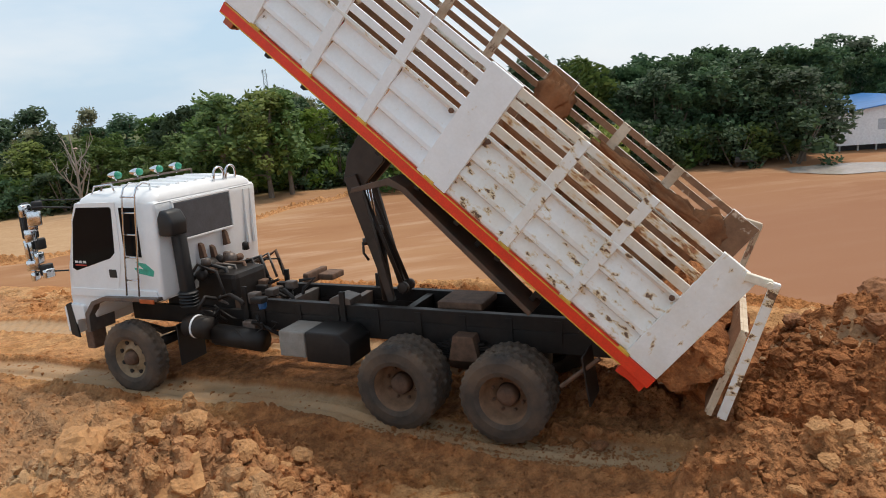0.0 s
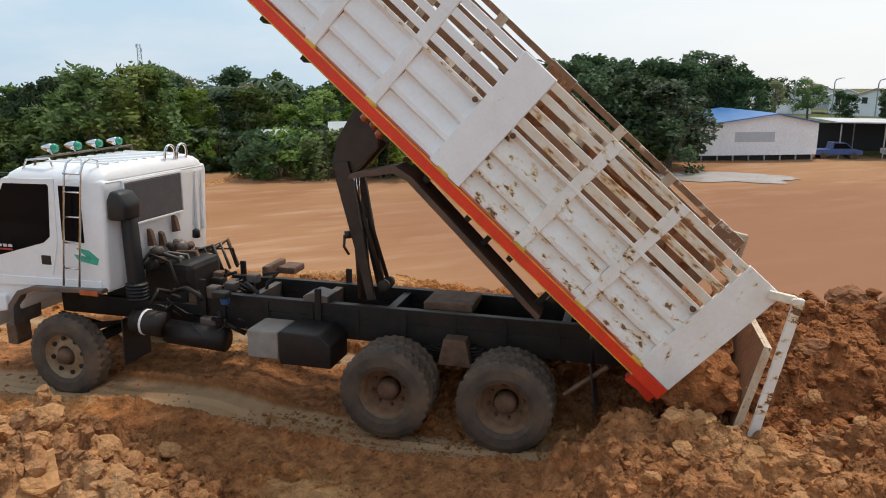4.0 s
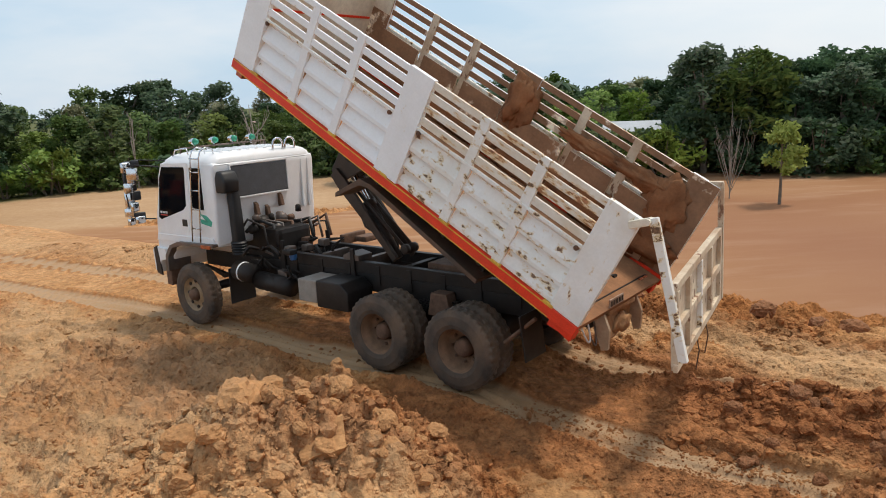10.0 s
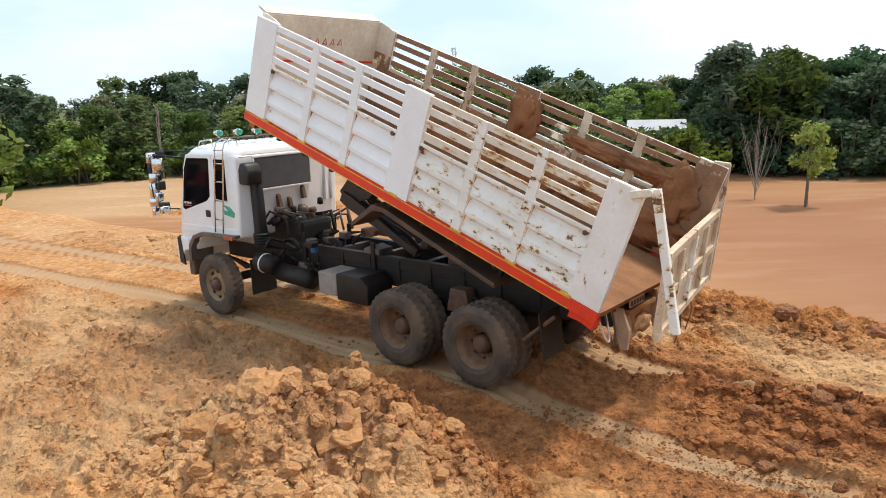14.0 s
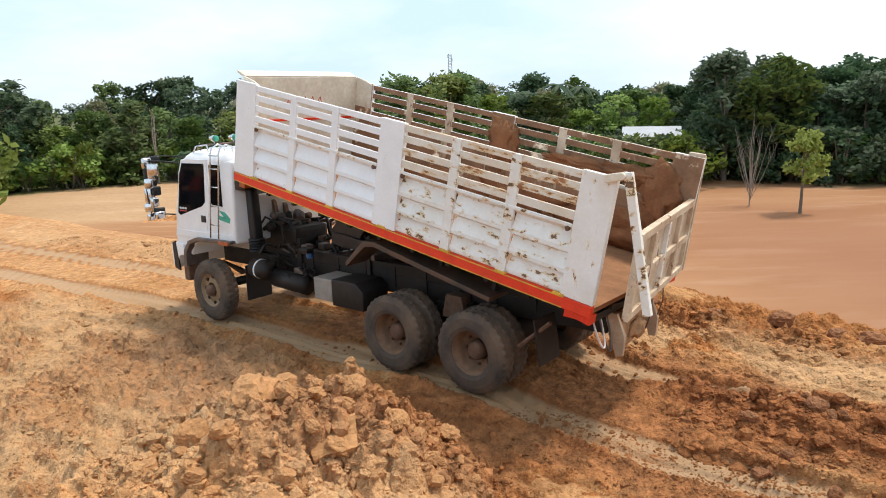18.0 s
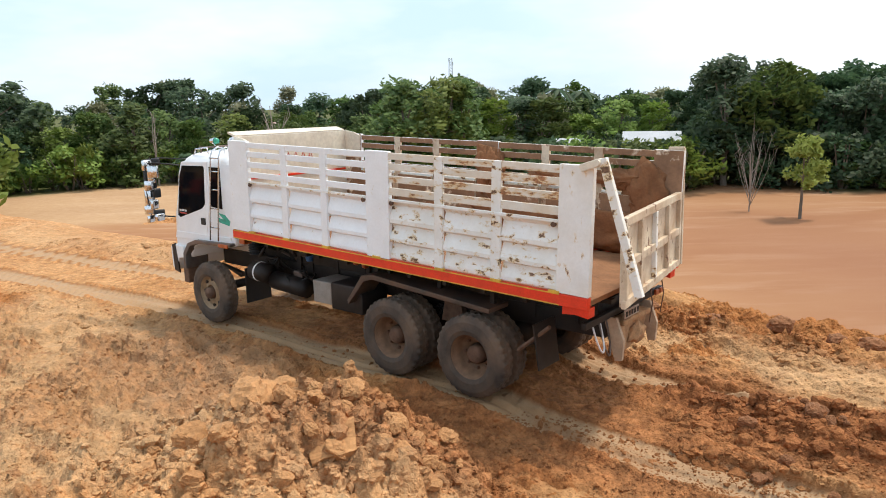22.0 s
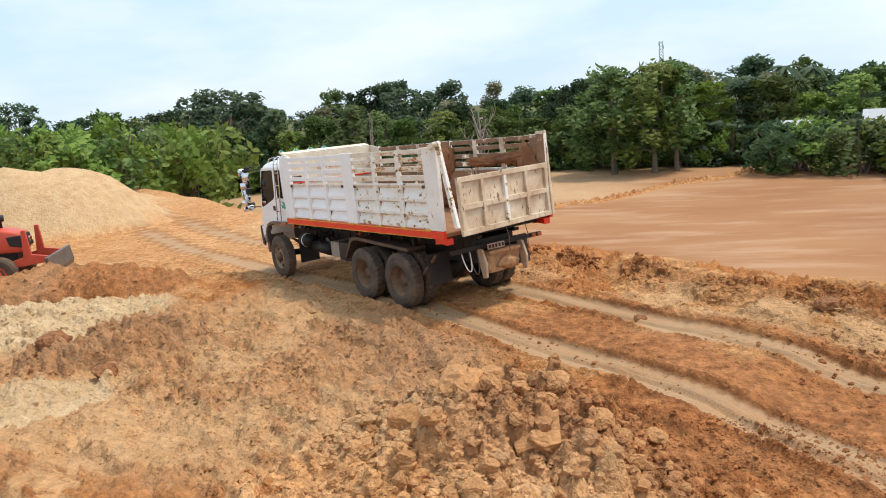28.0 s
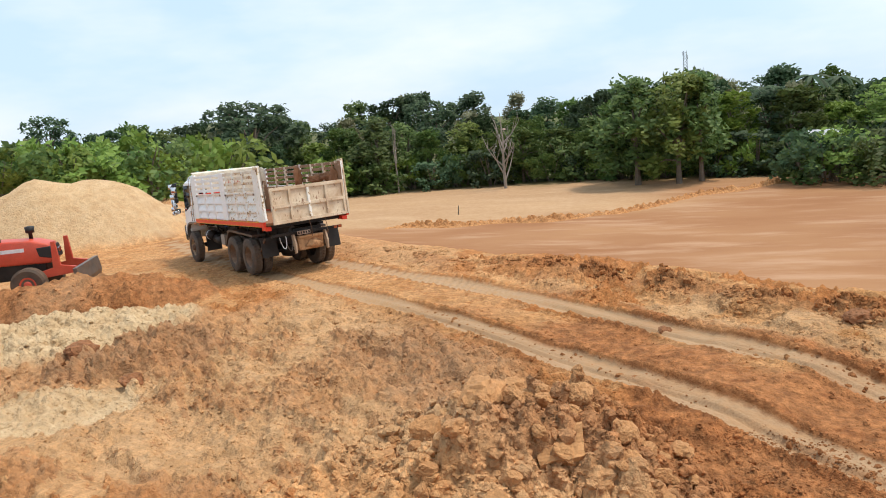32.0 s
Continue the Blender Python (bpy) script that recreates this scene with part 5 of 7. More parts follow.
for sg in (1, -1):
    rust = lambda x: M_GATE if sg < 0 else (M_BEDRUST if x < 1.5 else M_BED)

    def yb(a, b):
        return (sg * a, sg * b) if sg > 0 else (sg * b, sg * a)

    # red sill with yellow edge lines
    bm = bmesh.new()
    box(bm, X0, X1, *yb(BW - 0.06, BW + 0.012), ZB, 1.505, 0.008)
    sill = bed_part("side_sill", bm, M_RED, "red painted side sill edged with yellow")
    for z in (1.372, 1.492):
        bm = bmesh.new()
        box(bm, X0 + 0.35, X1 - 0.02, *yb(BW + 0.010, BW + 0.015), z, z + 0.013)
        bed_part("yellow_line", bm, M_YELLOW)
    for x in (3.36, 2.5, 1.5, 0.42, -0.42, -1.2, 4.2):
        bm = bmesh.new()
        box(bm, x - 0.07, x + 0.07, *yb(BW - 0.02, BW + 0.022), 1.495, 1.53, 0.006)
        bed_part("foot_clip", bm, M_YELLOW)
    # flat panels at the front, the middle and the rear
    for x0, x1, z1, nm in ((4.24, X1, ZT + 0.02, "front_panel"), (1.27, 1.68, ZT + 0.015, "middle_panel"), (X0, -1.22, ZT + 0.015, "rear_panel")):
        bm = bmesh.new()
        box(bm, x0, x1, *yb(BW - 0.065, BW + 0.006), 1.51, z1, 0.008)
        for f in bm.faces:
            f.material_index = 1 if f.normal.y * sg < -0.7 else 0
        bed_part(nm, bm, [M_PILLAR if nm == "rear_panel" else M_BED, M_INNER], "flat white steel side panel")
    for xa, xb_, posts in ((1.68, 4.24, (3.38, 2.52)), (-1.22, 1.27, (0.445, -0.405))):
        cuts = [xb_] + [p for p in posts] + [xa]
        for p in posts:
            bm = bmesh.new()
            box(bm, p - 0.065, p + 0.065, *yb(BW - 0.04, BW + 0.004), 1.51, ZT, 0.008)
            bed_part("side_post", bm, rust(p), "white upright of the bed's side")
        for k in range(3):
            x1, x0 = cuts[k] - (0.065 if k else 0), cuts[k + 1] + (0.065 if k < 2 else 0)
            # pressed lower panel: three stepped bands, mud-stained inside
            bm = bmesh.new()
            prof = [(1.51, 1.195), (1.53, 1.225), (1.57, 1.225), (1.725, 1.172), (1.755, 1.238), (1.80, 1.238), (1.965, 1.172), (2.0, 1.238), (2.05, 1.238), (2.225, 1.178), (2.28, 1.235)]
            rows_ = []
            for z, y in prof + [(2.28, 1.15), (1.51, 1.15)]:
                rows_.append((bm.verts.new((x0, sg * y, z)), bm.verts.new((x1, sg * y, z))))
            n_ = len(rows_)
            for i in range(n_):
                a, b = rows_[i], rows_[(i + 1) % n_]
                f = bm.faces.new((a[0], a[1], b[1], b[0]))
                f.material_index = 1 if i == n_ - 2 else 0
            bm.faces.new([r[0] for r in rows_]), bm.faces.new([r[1] for r in reversed(rows_)])
            bmesh.ops.recalc_face_normals(bm, faces=bm.faces)
            bed_part("pressed_panel", bm, [rust(x0), M_INNER], "pressed white panel with three stepped bands")
            gaps = ((2.36, 2.455), (2.525, 2.61), (2.68, 2.765), (2.815, ZT)) if xa < 0 else ((2.37, 2.455), (2.525, 2.61), (2.68, 2.765), (2.82, ZT))
            for z0, z1 in gaps:
                bm = bmesh.new()
                box(bm, x0, x1, *yb(BW - 0.045, BW - 0.004), z0, z1, 0.006)
                for f in bm.faces:
                    f.material_index = 1 if f.normal.y * sg < -0.7 else 0
                bed_part("side_slat", bm, [M_SLAT if x0 < 1.5 else M_BED, M_INNER], "worn white steel slat")
        bm = bmesh.new()
        box(bm, xa, xb_, *yb(BW - 0.03, BW + 0.012), 2.28, 2.315, 0.006)
        bed_part("waist_rail", bm, M_BEDRUST)
        for x in (xa + 0.05, xb_ - 0.05):
            bm = bmesh.new()
            lathe(bm, [(sg * (BW - 0.01), 0.03), (sg * (BW + 0.02), 0.03), (sg * (BW + 0.025), 0.015)], 10, "Y", (x, 0, 2.26))
            bed_part("corner_bolt", bm, M_RUSTY)
    bm = bmesh.new()
    prism(bm, [(X0 + 0.02, 1.26), (X0 + 0.18, 1.28), (X0 + 0.34, 1.26), (X0 + 0.34, 1.37), (X0 + 0.02, 1.37)], *yb(1.05, 1.2), 0.006)
    bed_part("hinge_lug", bm, M_RED, "red rusty hinge lug")
    bm = bmesh.new()
    box(bm, X1 - 0.2, X1 - 0.06, *yb(1.05, 1.2), 1.27, 1.37, 0.01)
    bed_part("bed_lamp", bm, M_ORANGE, "amber lamp under the sill")
# headboard with its raised cream visor
bm = bmesh.new()
box(bm, X1 - 0.08, X1 - 0.01, -BW + 0.07, BW - 0.07, 1.46, 2.97, 0.008)
for f in bm.faces:
    f.material_index = 1 if f.normal.x < -0.7 else 0
bed_part("headboard", bm, [M_BED, M_CREAM], "cream-painted headboard with red scrawl")
bm = bmesh.new()
prism(bm, [(X1 - 0.06, 2.95), (X1 + 0.13, 3.01), (X1 + 0.13, 3.04), (X1 - 0.08, 2.99)], -1.16, 1.16, 0.006)
bed_part("visor", bm, M_CREAM, "cream visor folded forward over the cab")
for y in (-1.19, 1.165):
    bm = bmesh.new()
    prism(bm, [(X1 - 0.45, 2.5), (X1 - 0.08, 2.5), (X1 - 0.08, 2.98), (X1 - 0.3, 2.95), (X1 - 0.45, 2.9)], y, y + 0.025, 0.004)
    bed_part("corner_gusset", bm, M_CREAM)
bm = bmesh.new()
rnd = random.Random(8)
for k in range(5):
    y = 0.35 - 0.16 * k
    rod(bm, [(X1 - 0.082, y, 2.55), (X1 - 0.082, y - 0.05, 2.66), (X1 - 0.082, y - 0.09, 2.56), (X1 - 0.082, y - 0.02, 2.58)], 0.008, 5)
bed_part("scrawl", bm, M_REDDECAL, "illegible red painted scrawl")
bm = bmesh.new()
box(bm, X1 - 0.095, X1 - 0.08, -1.15, 1.15, 2.275, 2.31, 0.004)
bed_part("red_band", bm, M_RED)
# mud stuck inside, against the far side and in the rear corner
for k, (x, z, rx, rz) in enumerate(((1.45, 2.5, 0.26, 0.42), (-1.12, 2.3, 0.25, 0.42), (-0.5, 1.75, 1.0, 0.3), (1.0, 1.75, 0.8, 0.28), (2.6, 1.65, 1.1, 0.22), (0.2, 2.45, 0.5, 0.1), (-0.7, 2.5, 0.45, 0.12))):
    bm = bmesh.new()
    bmesh.ops.create_icosphere(bm, subdivisions=4, radius=1.0)
    for v in bm.verts:
        q = v.co * (1 + 0.5 * noise.noise(v.co * 1.7 + Vector((k * 7, 0, 0))) + 0.35 * noise.noise(v.co * 4.5 + Vector((k * 3, 5, 0))))
        v.co = Vector((x + q.x * rx, -1.18 + max(q.y * 0.07, -0.02), min(z + q.z * rz, 2.84 + 0.04 * q.x)))
    bed_part("caked_mud", bm, M_CLOD, "brown mud caked on the bed's inner side", True)

# tailgate, hung from its far top pin and skewed, so that the near end stands ajar; a loose arm hangs at the near pin
GATE, ARM = (-1.52 - HINGE[0], -1.235, 2.96 - HINGE[2]), (-1.70 - HINGE[0], 1.285, 2.96 - HINGE[2])
bm = bmesh.new()
box(bm, -0.03, 0.0, 0.05, 2.36, -1.53, -0.58, 0.004)
for f in bm.faces:
    f.material_index = 1 if f.normal.x > 0.7 else 0
gate = part("tailgate", bm, [M_GATE, M_INNER], bed, "cream panelled tailgate hanging ajar and skewed")
gate.location = GATE
for z in (-1.50, -1.08, -0.62):
    bm = bmesh.new()
    box(bm, -0.075, -0.025, 0.04, 2.38, z - 0.045, z + 0.045, 0.008)
    part("gate_rail", bm, M_GATE, gate)
for y in (0.09, 0.65, 1.22, 1.80, 2.33):
    bm = bmesh.new()
    box(bm, -0.08, -0.025, y - 0.035, y + 0.035, -1.456, -0.664, 0.008)
    part("gate_post", bm, M_GATE if y != 1.22 else M_BEDRUST, gate)
bm = bmesh.new()
box(bm, -0.09, -0.02, -0.03, 0.03, -1.54, -0.02, 0.008)
part("gate_arm", bm, M_GATE, gate, "cream hanging arm")
bm = bmesh.new()
box(bm, -0.08, 0.12, -0.04, 0.03, -0.06, 0.0, 0.01)
part("gate_pin", bm, M_GATE, gate)
for y in (1.3, 0.8):
    bm = bmesh.new()
    rod(bm, [(-0.03, y, -1.52), (-0.06, y - 0.03, -1.75), (-0.02, y - 0.05, -2.0)], 0.008, 5)
    part("loose_wire", bm, M_RUSTY, gate, "thin rusty wire")
bm = bmesh.new()
box(bm, -0.09, 0.0, -0.03, 0.03, -1.42, 0.03, 0.008)
gate_arm = part("gate_arm", bm, M_BEDRUST, bed, "rust-streaked white arm hanging at the near pin")
gate_arm.location = ARM
bm = bmesh.new()
box(bm, -0.02, 0.22, -0.04, 0.03, -0.04, 0.04, 0.01)
rod(bm, [(0.0, -0.09, 0.0), (0.0, 0.07, 0.0)], 0.03, 10)
part("gate_pin", bm, M_CREAM, gate_arm)

# tipping gear: long arms from the chassis to a knee, bent plates from the knee to the bed, one cylinder between
M_GEAR = mat("oily_brown_black_steel", (0.022, 0.016, 0.013), 0.5, var=0.4, scale=7, dust=(0.12, 0.065, 0.04), dust_amount=0.35)
ARM_FOOT, BED_PIN, ARM_LEN, PLATE_LEN = Vector((1.85, 0, 1.28)), Vector((2.80, 0, 1.25)), 1.60, 0.88
lift_arms, lift_plates, lift_links = [], [], []
for y in (-0.2, 0.2):
    bm = bmesh.new()
    prism(bm, [(-0.05, -0.04), (0.05, -0.04), (0.065, 0.5), (0.13, 1.45), (0.11, 1.68), (-0.06, 1.68), (-0.08, 1.45), (-0.055, 0.5)], y - 0.03, y + 0.03, 0.008)
    lift_arms.append(part("lift_arm", bm, M_GEAR, truck, "dark oily steel lift arm"))
    bm = bmesh.new()
    prism(bm, [(0.16, -0.09), (-0.09, -0.10), (-0.17, 0.10), (-0.28, 0.40), (-0.14, 0.90), (0.12, 0.90), (0.23, 0.27)], y * 0.72 - 0.03, y * 0.72 + 0.03, 0.012)
    lift_plates.append(part("lift_plate", bm, M_GEAR, truck, "bent dark steel lift plate"))
    bm = bmesh.new()
    rod(bm, [(0, y * 0.45, 0.0), (0, y * 0.45, 1.42)], 0.028, 8)
    lathe(bm, [(y * 0.45 - 0.04, 0.06), (y * 0.45 - 0.035, 0.075), (y * 0.45 + 0.035, 0.075), (y * 0.45 + 0.04, 0.06)], 16, "Y")
    lift_links.append(part("lift_link", bm, M_GEAR, truck, "slim rusty tie rod", True))
bm = bmesh.new()
box(bm, 0.10, 0.17, -0.14, 0.14, -0.05, 0.26, 0.015)
lift_plates.append(part("plate_web", bm, M_GEAR, truck))
bm = bmesh.new()
rod(bm, [(0, 0, -0.08), (0, 0, 0.88)], 0.085, 18)
rod(bm, [(0, 0, 0.82), (0, 0, 0.92)], 0.105, 18)
rod(bm, [(0.08, 0.08, 0.75), (0.16, 0.12, 0.75)], 0.05, 10)
rod(bm, [(0.16, 0.12, 0.75), (0.18, 0.12, 0.6), (0.12, 0.12, 0.5)], 0.018, 8)
ram_barrel = part("ram_barrel", bm, M_GEAR, truck, "black lift cylinder", True)
bm = bmesh.new()
rod(bm, [(0, 0, -0.85), (0, 0, 0.04)], 0.04, 14)
ram_rod = part("ram_rod", bm, M_CHROME, truck, "bright lift rod", True)


# ---- single trees ----
def dead_tree(label, deg, dist, h, seed, spread=0.28, forks=9, r=0.02):
    rnd = random.Random(seed)
    root = new("dead_tree")
    bm = bmesh.new()
    rod(bm, [(0, 0, -0.05), (0.01, 0.0, 0.3), (0.0, 0.02, 0.62), (0.02, 0.0, 0.97)], [r, r * 0.75, r * 0.5, r * 0.15], 6)
    part("trunk", bm, M_PALEBARK, root)
    for k in range(forks):
        z0 = (0.015 * k if r < 0.01 else 0.1 + 0.06 * k) if forks > 6 else rnd.uniform(0.3, 0.7)
        a = rnd.random() * 6.28
        e = Vector((spread * math.cos(a) * rnd.uniform(0.5, 1), spread * math.sin(a) * rnd.uniform(0.5, 1), (rnd.uniform(0.6, 0.95) if r < 0.01 else z0 + rnd.uniform(0.22, 0.4))))
        bm = bmesh.new()
        b0 = Vector((0, 0, z0))
        mid = (b0 + e) / 2 + Vector((0, 0, -0.03))
        rod(bm, [b0, mid, e], [r * 0.5, r * 0.35, r * 0.1], 5)
        for _ in range(3):
            f = mid.lerp(e, rnd.random())
            rod(bm, [f, f + Vector((rnd.uniform(-0.09, 0.09), rnd.uniform(-0.09, 0.09), rnd.uniform(0.08, 0.2)))], [r * 0.25, r * 0.08], 4)
        part("limb", bm, M_PALEBARK, root)
    x, y = dist * math.sin(radians(deg)), dist * math.cos(radians(deg))
    root.matrix_basis = pose(x, y, height(x, y), 0, 0, 40 * seed) @ Matrix.Diagonal((h, h, h, 1))
    return tagged(root, label, "tree")


dead_tree("leafless grey-brown sapling cluster standing in the pit", 23.4, 54, 6.4, 2, 0.26, 14, 0.008)
dead_tree("thin pale dead trunk at the edge of the wood", -21.3, 79, 7.4, 3, 0.06, 4, 0.014)
dead_tree("pale bare tree with forked limbs before the wood", -12.8, 74, 7.9, 5, 0.26, 9, 0.022)
sapling = tree_thing(41, leaf_mat("light_green_leaves", (0.26, 0.36, 0.06), (0.42, 0.52, 0.13)), 0.30, 0.36, 30, 60, 0.035)
sapling.name = "sapling"
tagged(plant(sapling, 26.8, 52, 5.3, 30, 0.8, True), "slender light green sapling standing alone in the pit", "tree")
for dg, ds, el, k, w in ((-31.9, 82, 1.6, 6, 1.3), (-45.6, 70, 1.7, 6, 0.9), (-2.6, 70, 0.75, 1, 1.25), (0.4, 69, 0.9, 5, 1.15), (2.0, 70, 0.7, 1, 1.1), (21.5, 68, 1.6, 0, 1.1), (24, 69, 1.4, 3, 1.1)):
    tagged(plant(KINDS[k], dg, ds, el, 77 * k, w), WORDS[k], "tree", "trees round the pit")
for k, (dg, ds, el) in enumerate(((-47.5, 46, 0.0), (-45.8, 47, -0.1), (-44.0, 48, 0.2), (-42.2, 50, 0.1), (-40.8, 52, 0.3), (-49.5, 45, -0.1), (-51.5, 45, 0.2), (-36.2, 66, -0.5), (-35.0, 67, -0.4), (-39.6, 54, 0.1), (-46.6, 52, 0.3))):
    tagged(plant(BUSHES[1 if k % 3 else 0], dg, ds, el, 50 * k, 1.0), "bright green leafy thicket behind the sand heap", "bush", "bushes round the pit")


def palm(deg, dist, el, seed):
    rnd = random.Random(seed)
    x, y = dist * math.sin(radians(deg)), dist * math.cos(radians(deg))
    z = height(x, y)
    h = EYE[2] - z + dist * math.tan(radians(el)) - 0.6
    root = tagged(new("palm"), "coconut palm standing above the wood", "palm tree")
    root.location = (x, y, z)
    bm = bmesh.new()
    rod(bm, [(0, 0, -0.3), (0.2, 0, h * 0.5), (0.1, 0, h)], [0.2, 0.14, 0.1], 8)
    part("trunk", bm, M_BARK, root)
    for k in range(14):
        a, bm = 6.28 * k / 14 + rnd.uniform(-0.2, 0.2), bmesh.new()
        lift = rnd.uniform(-0.4, 1.1)
        d, side = Vector((math.cos(a), math.sin(a), 0)), Vector((-math.sin(a), math.cos(a), 0))
        last = None
        for j in range(8):
            u = j / 7
            c = Vector((0.1, 0, h)) + d * 2.3 * u + Vector((0, 0, lift * u - 1.6 * u * u))
            w = 0.32 * math.sin(math.pi * (0.1 + 0.85 * u))
            row = (bm.verts.new(c + side * w + Vector((0, 0, -0.6 * w))), bm.verts.new(c), bm.verts.new(c - side * w + Vector((0, 0, -0.6 * w))))
            if last:
                bm.faces.new((last[0], last[1], row[1], row[0])), bm.faces.new((last[1], last[2], row[2], row[1]))
            last = row
        part("frond", bm, M_LEAF[0], root)


palm(9.2, 84, 0.35, 1), palm(6.2, 86, -0.2, 2), palm(11.0, 88, 0.1, 3)

# ---- radio mast ----
mast = tagged(new("radio_mast"), "grey lattice radio mast far behind the wood", "mast")
M_MAST = mat("galvanised_lattice", (0.34, 0.36, 0.40), 0.5, 0.3)
mx, my = 400 * math.sin(radians(1.0)), 400 * math.cos(radians(1.0))
mast.location = (mx, my, 0)
for k in range(4):
    sx, sy = (1, 1, -1, -1)[k], (1, -1, 1, -1)[k]
    bm = bmesh.new()
    rod(bm, [(1.3 * sx, 1.3 * sy, 0), (0.75 * sx, 0.75 * sy, 21)], 0.16, 5)
    part("mast_leg", bm, M_MAST, mast)
for k in range(14):
    z0, z1 = 1.5 * k, 1.5 * k + 1.5
    w0, w1 = 1.3 - 0.026 * z0, 1.3 - 0.026 * z1
    bm = bmesh.new()
    for sx, sy, tx, ty in ((1, 1, 1, -1), (1, -1, -1, -1), (-1, -1, -1, 1), (-1, 1, 1, 1)):
        rod(bm, [(w0 * sx, w0 * sy, z0), (w1 * tx, w1 * ty, z1)], 0.09, 4)
    part("bracing", bm, M_MAST, mast)
for k in range(6):
    bm = bmesh.new()
    a = k * 1.05
    box(bm, 1.2 * math.cos(a) - 0.2, 1.2 * math.cos(a) + 0.2, 1.2 * math.sin(a) - 0.2, 1.2 * math.sin(a) + 0.2, 17 + (k % 2) * 2, 18.8 + (k % 2) * 2, 0.05)
    part("antenna", bm, M_WHITE, mast)

# ---- sheds and houses beyond the pit ----
M_WALL = mat("white_sheet_wall", (0.88, 0.89, 0.91), 0.5, var=0.06, scale=0.6)
M_BLUEROOF = mat("blue_roof_sheet", (0.05, 0.20, 0.50), 0.4, var=0.15, scale=0.8)
M_GREYROOF = mat("pale_grey_roof", (0.55, 0.55, 0.55), 0.5, var=0.15, scale=0.7)
M_PALEROOF = mat("white_roof_sheet", (0.46, 0.48, 0.50), 0.45, var=0.08, scale=0.9)
M_TILEROOF = mat("brown_roof_tiles", (0.36, 0.24, 0.19), 0.8, var=0.2, scale=1.5)
M_DARK = mat("dark_opening", (0.03, 0.032, 0.035), 0.7)
M_CONC = mat("weathered_concrete", (0.40, 0.39, 0.37), 0.85, var=0.15, scale=1.5)


def ang(deg, dist):
    return dist * math.sin(radians(deg)), dist * math.cos(radians(deg))


shed = tagged(new("warehouse"), "long white sheet-walled warehouse with a blue roof on short stilts", "building")
sx, sy = 58.8, 55.7
shed.matrix_basis = pose(sx, sy, -5.0, 0, 0, -22)
L = 6.05
bm = bmesh.new()
prism(bm, [(-L, 0.55), (L, 0.55), (L, 3.75), (1.6, 4.65), (-L, 3.55)], 0, 14)
part("wall", bm, M_WALL, shed, "white corrugated sheet walls")
for k in range(24):
    bm = bmesh.new()
    x = -L + 0.25 + k * 0.503
    box(bm, x - 0.03, x + 0.03, -0.02, 0.0, 0.57, 3.4)
    part("sheet_rib", bm, M_WALL, shed)
bm = bmesh.new()
prism(bm, [(-L - 0.5, 3.52), (1.6, 4.68), (1.6, 4.78), (-L - 0.5, 3.64)], -0.5, 14.5, 0.01)
part("roof", bm, M_BLUEROOF, shed, "blue metal roof slope")
bm = bmesh.new()
prism(bm, [(1.6, 4.68), (L + 0.35, 3.72), (L + 0.35, 3.80), (1.6, 4.78)], -0.5, 14.5, 0.01)
part("roof", bm, M_BLUEROOF, shed, "blue metal roof slope")
bm = bmesh.new()
box(bm, -2.5, 1.6, -0.03, -0.015, 1.9, 2.9)
part("worn_sign", bm, mat("faded_grey_panel", (0.50, 0.52, 0.56), 0.6, var=0.1), shed, "faded pale grey panel on the wall")
for k in range(8):
    bm = bmesh.new()
    x = -L + 0.3 + k * 1.63
    box(bm, x - 0.07, x + 0.07, 0.1, 0.24, -0.4, 0.55, 0.01)
    part("stilt", bm, M_CONC, shed)
# near-black sheet put in for the shade under the raised floor
bm = bmesh.new()
box(bm, -L, L, 0.8, 0.9, -0.3, 0.55)
part("back_shade", bm, M_DARK, shed)

port = tagged(new("carport"), "open carport with a pale sheet roof on posts", "shelter")
port.matrix_basis = pose(74.0, 52.0, -5.0, 0, 0, -30)
bm = bmesh.new()
prism(bm, [(-7, 3.7), (7, 3.4), (7, 3.52), (-7, 3.82)], -3, 5, 0.01)
part("roof", bm, M_GREYROOF, port)
for x in (-6.5, -2.2, 2.2, 6.5):
    for y in (-2.7, 4.7):
        bm = bmesh.new()
        rod(bm, [(x, y, -0.3), (x, y, 3.5)], 0.07, 6)
        part("post", bm, M_CONC, port)
# near-black sheet across the back, below the roof
bm = bmesh.new()
box(bm, -7, 7, 5.0, 5.15, -0.3, 3.2)
part("dark_back", bm, M_DARK, port)


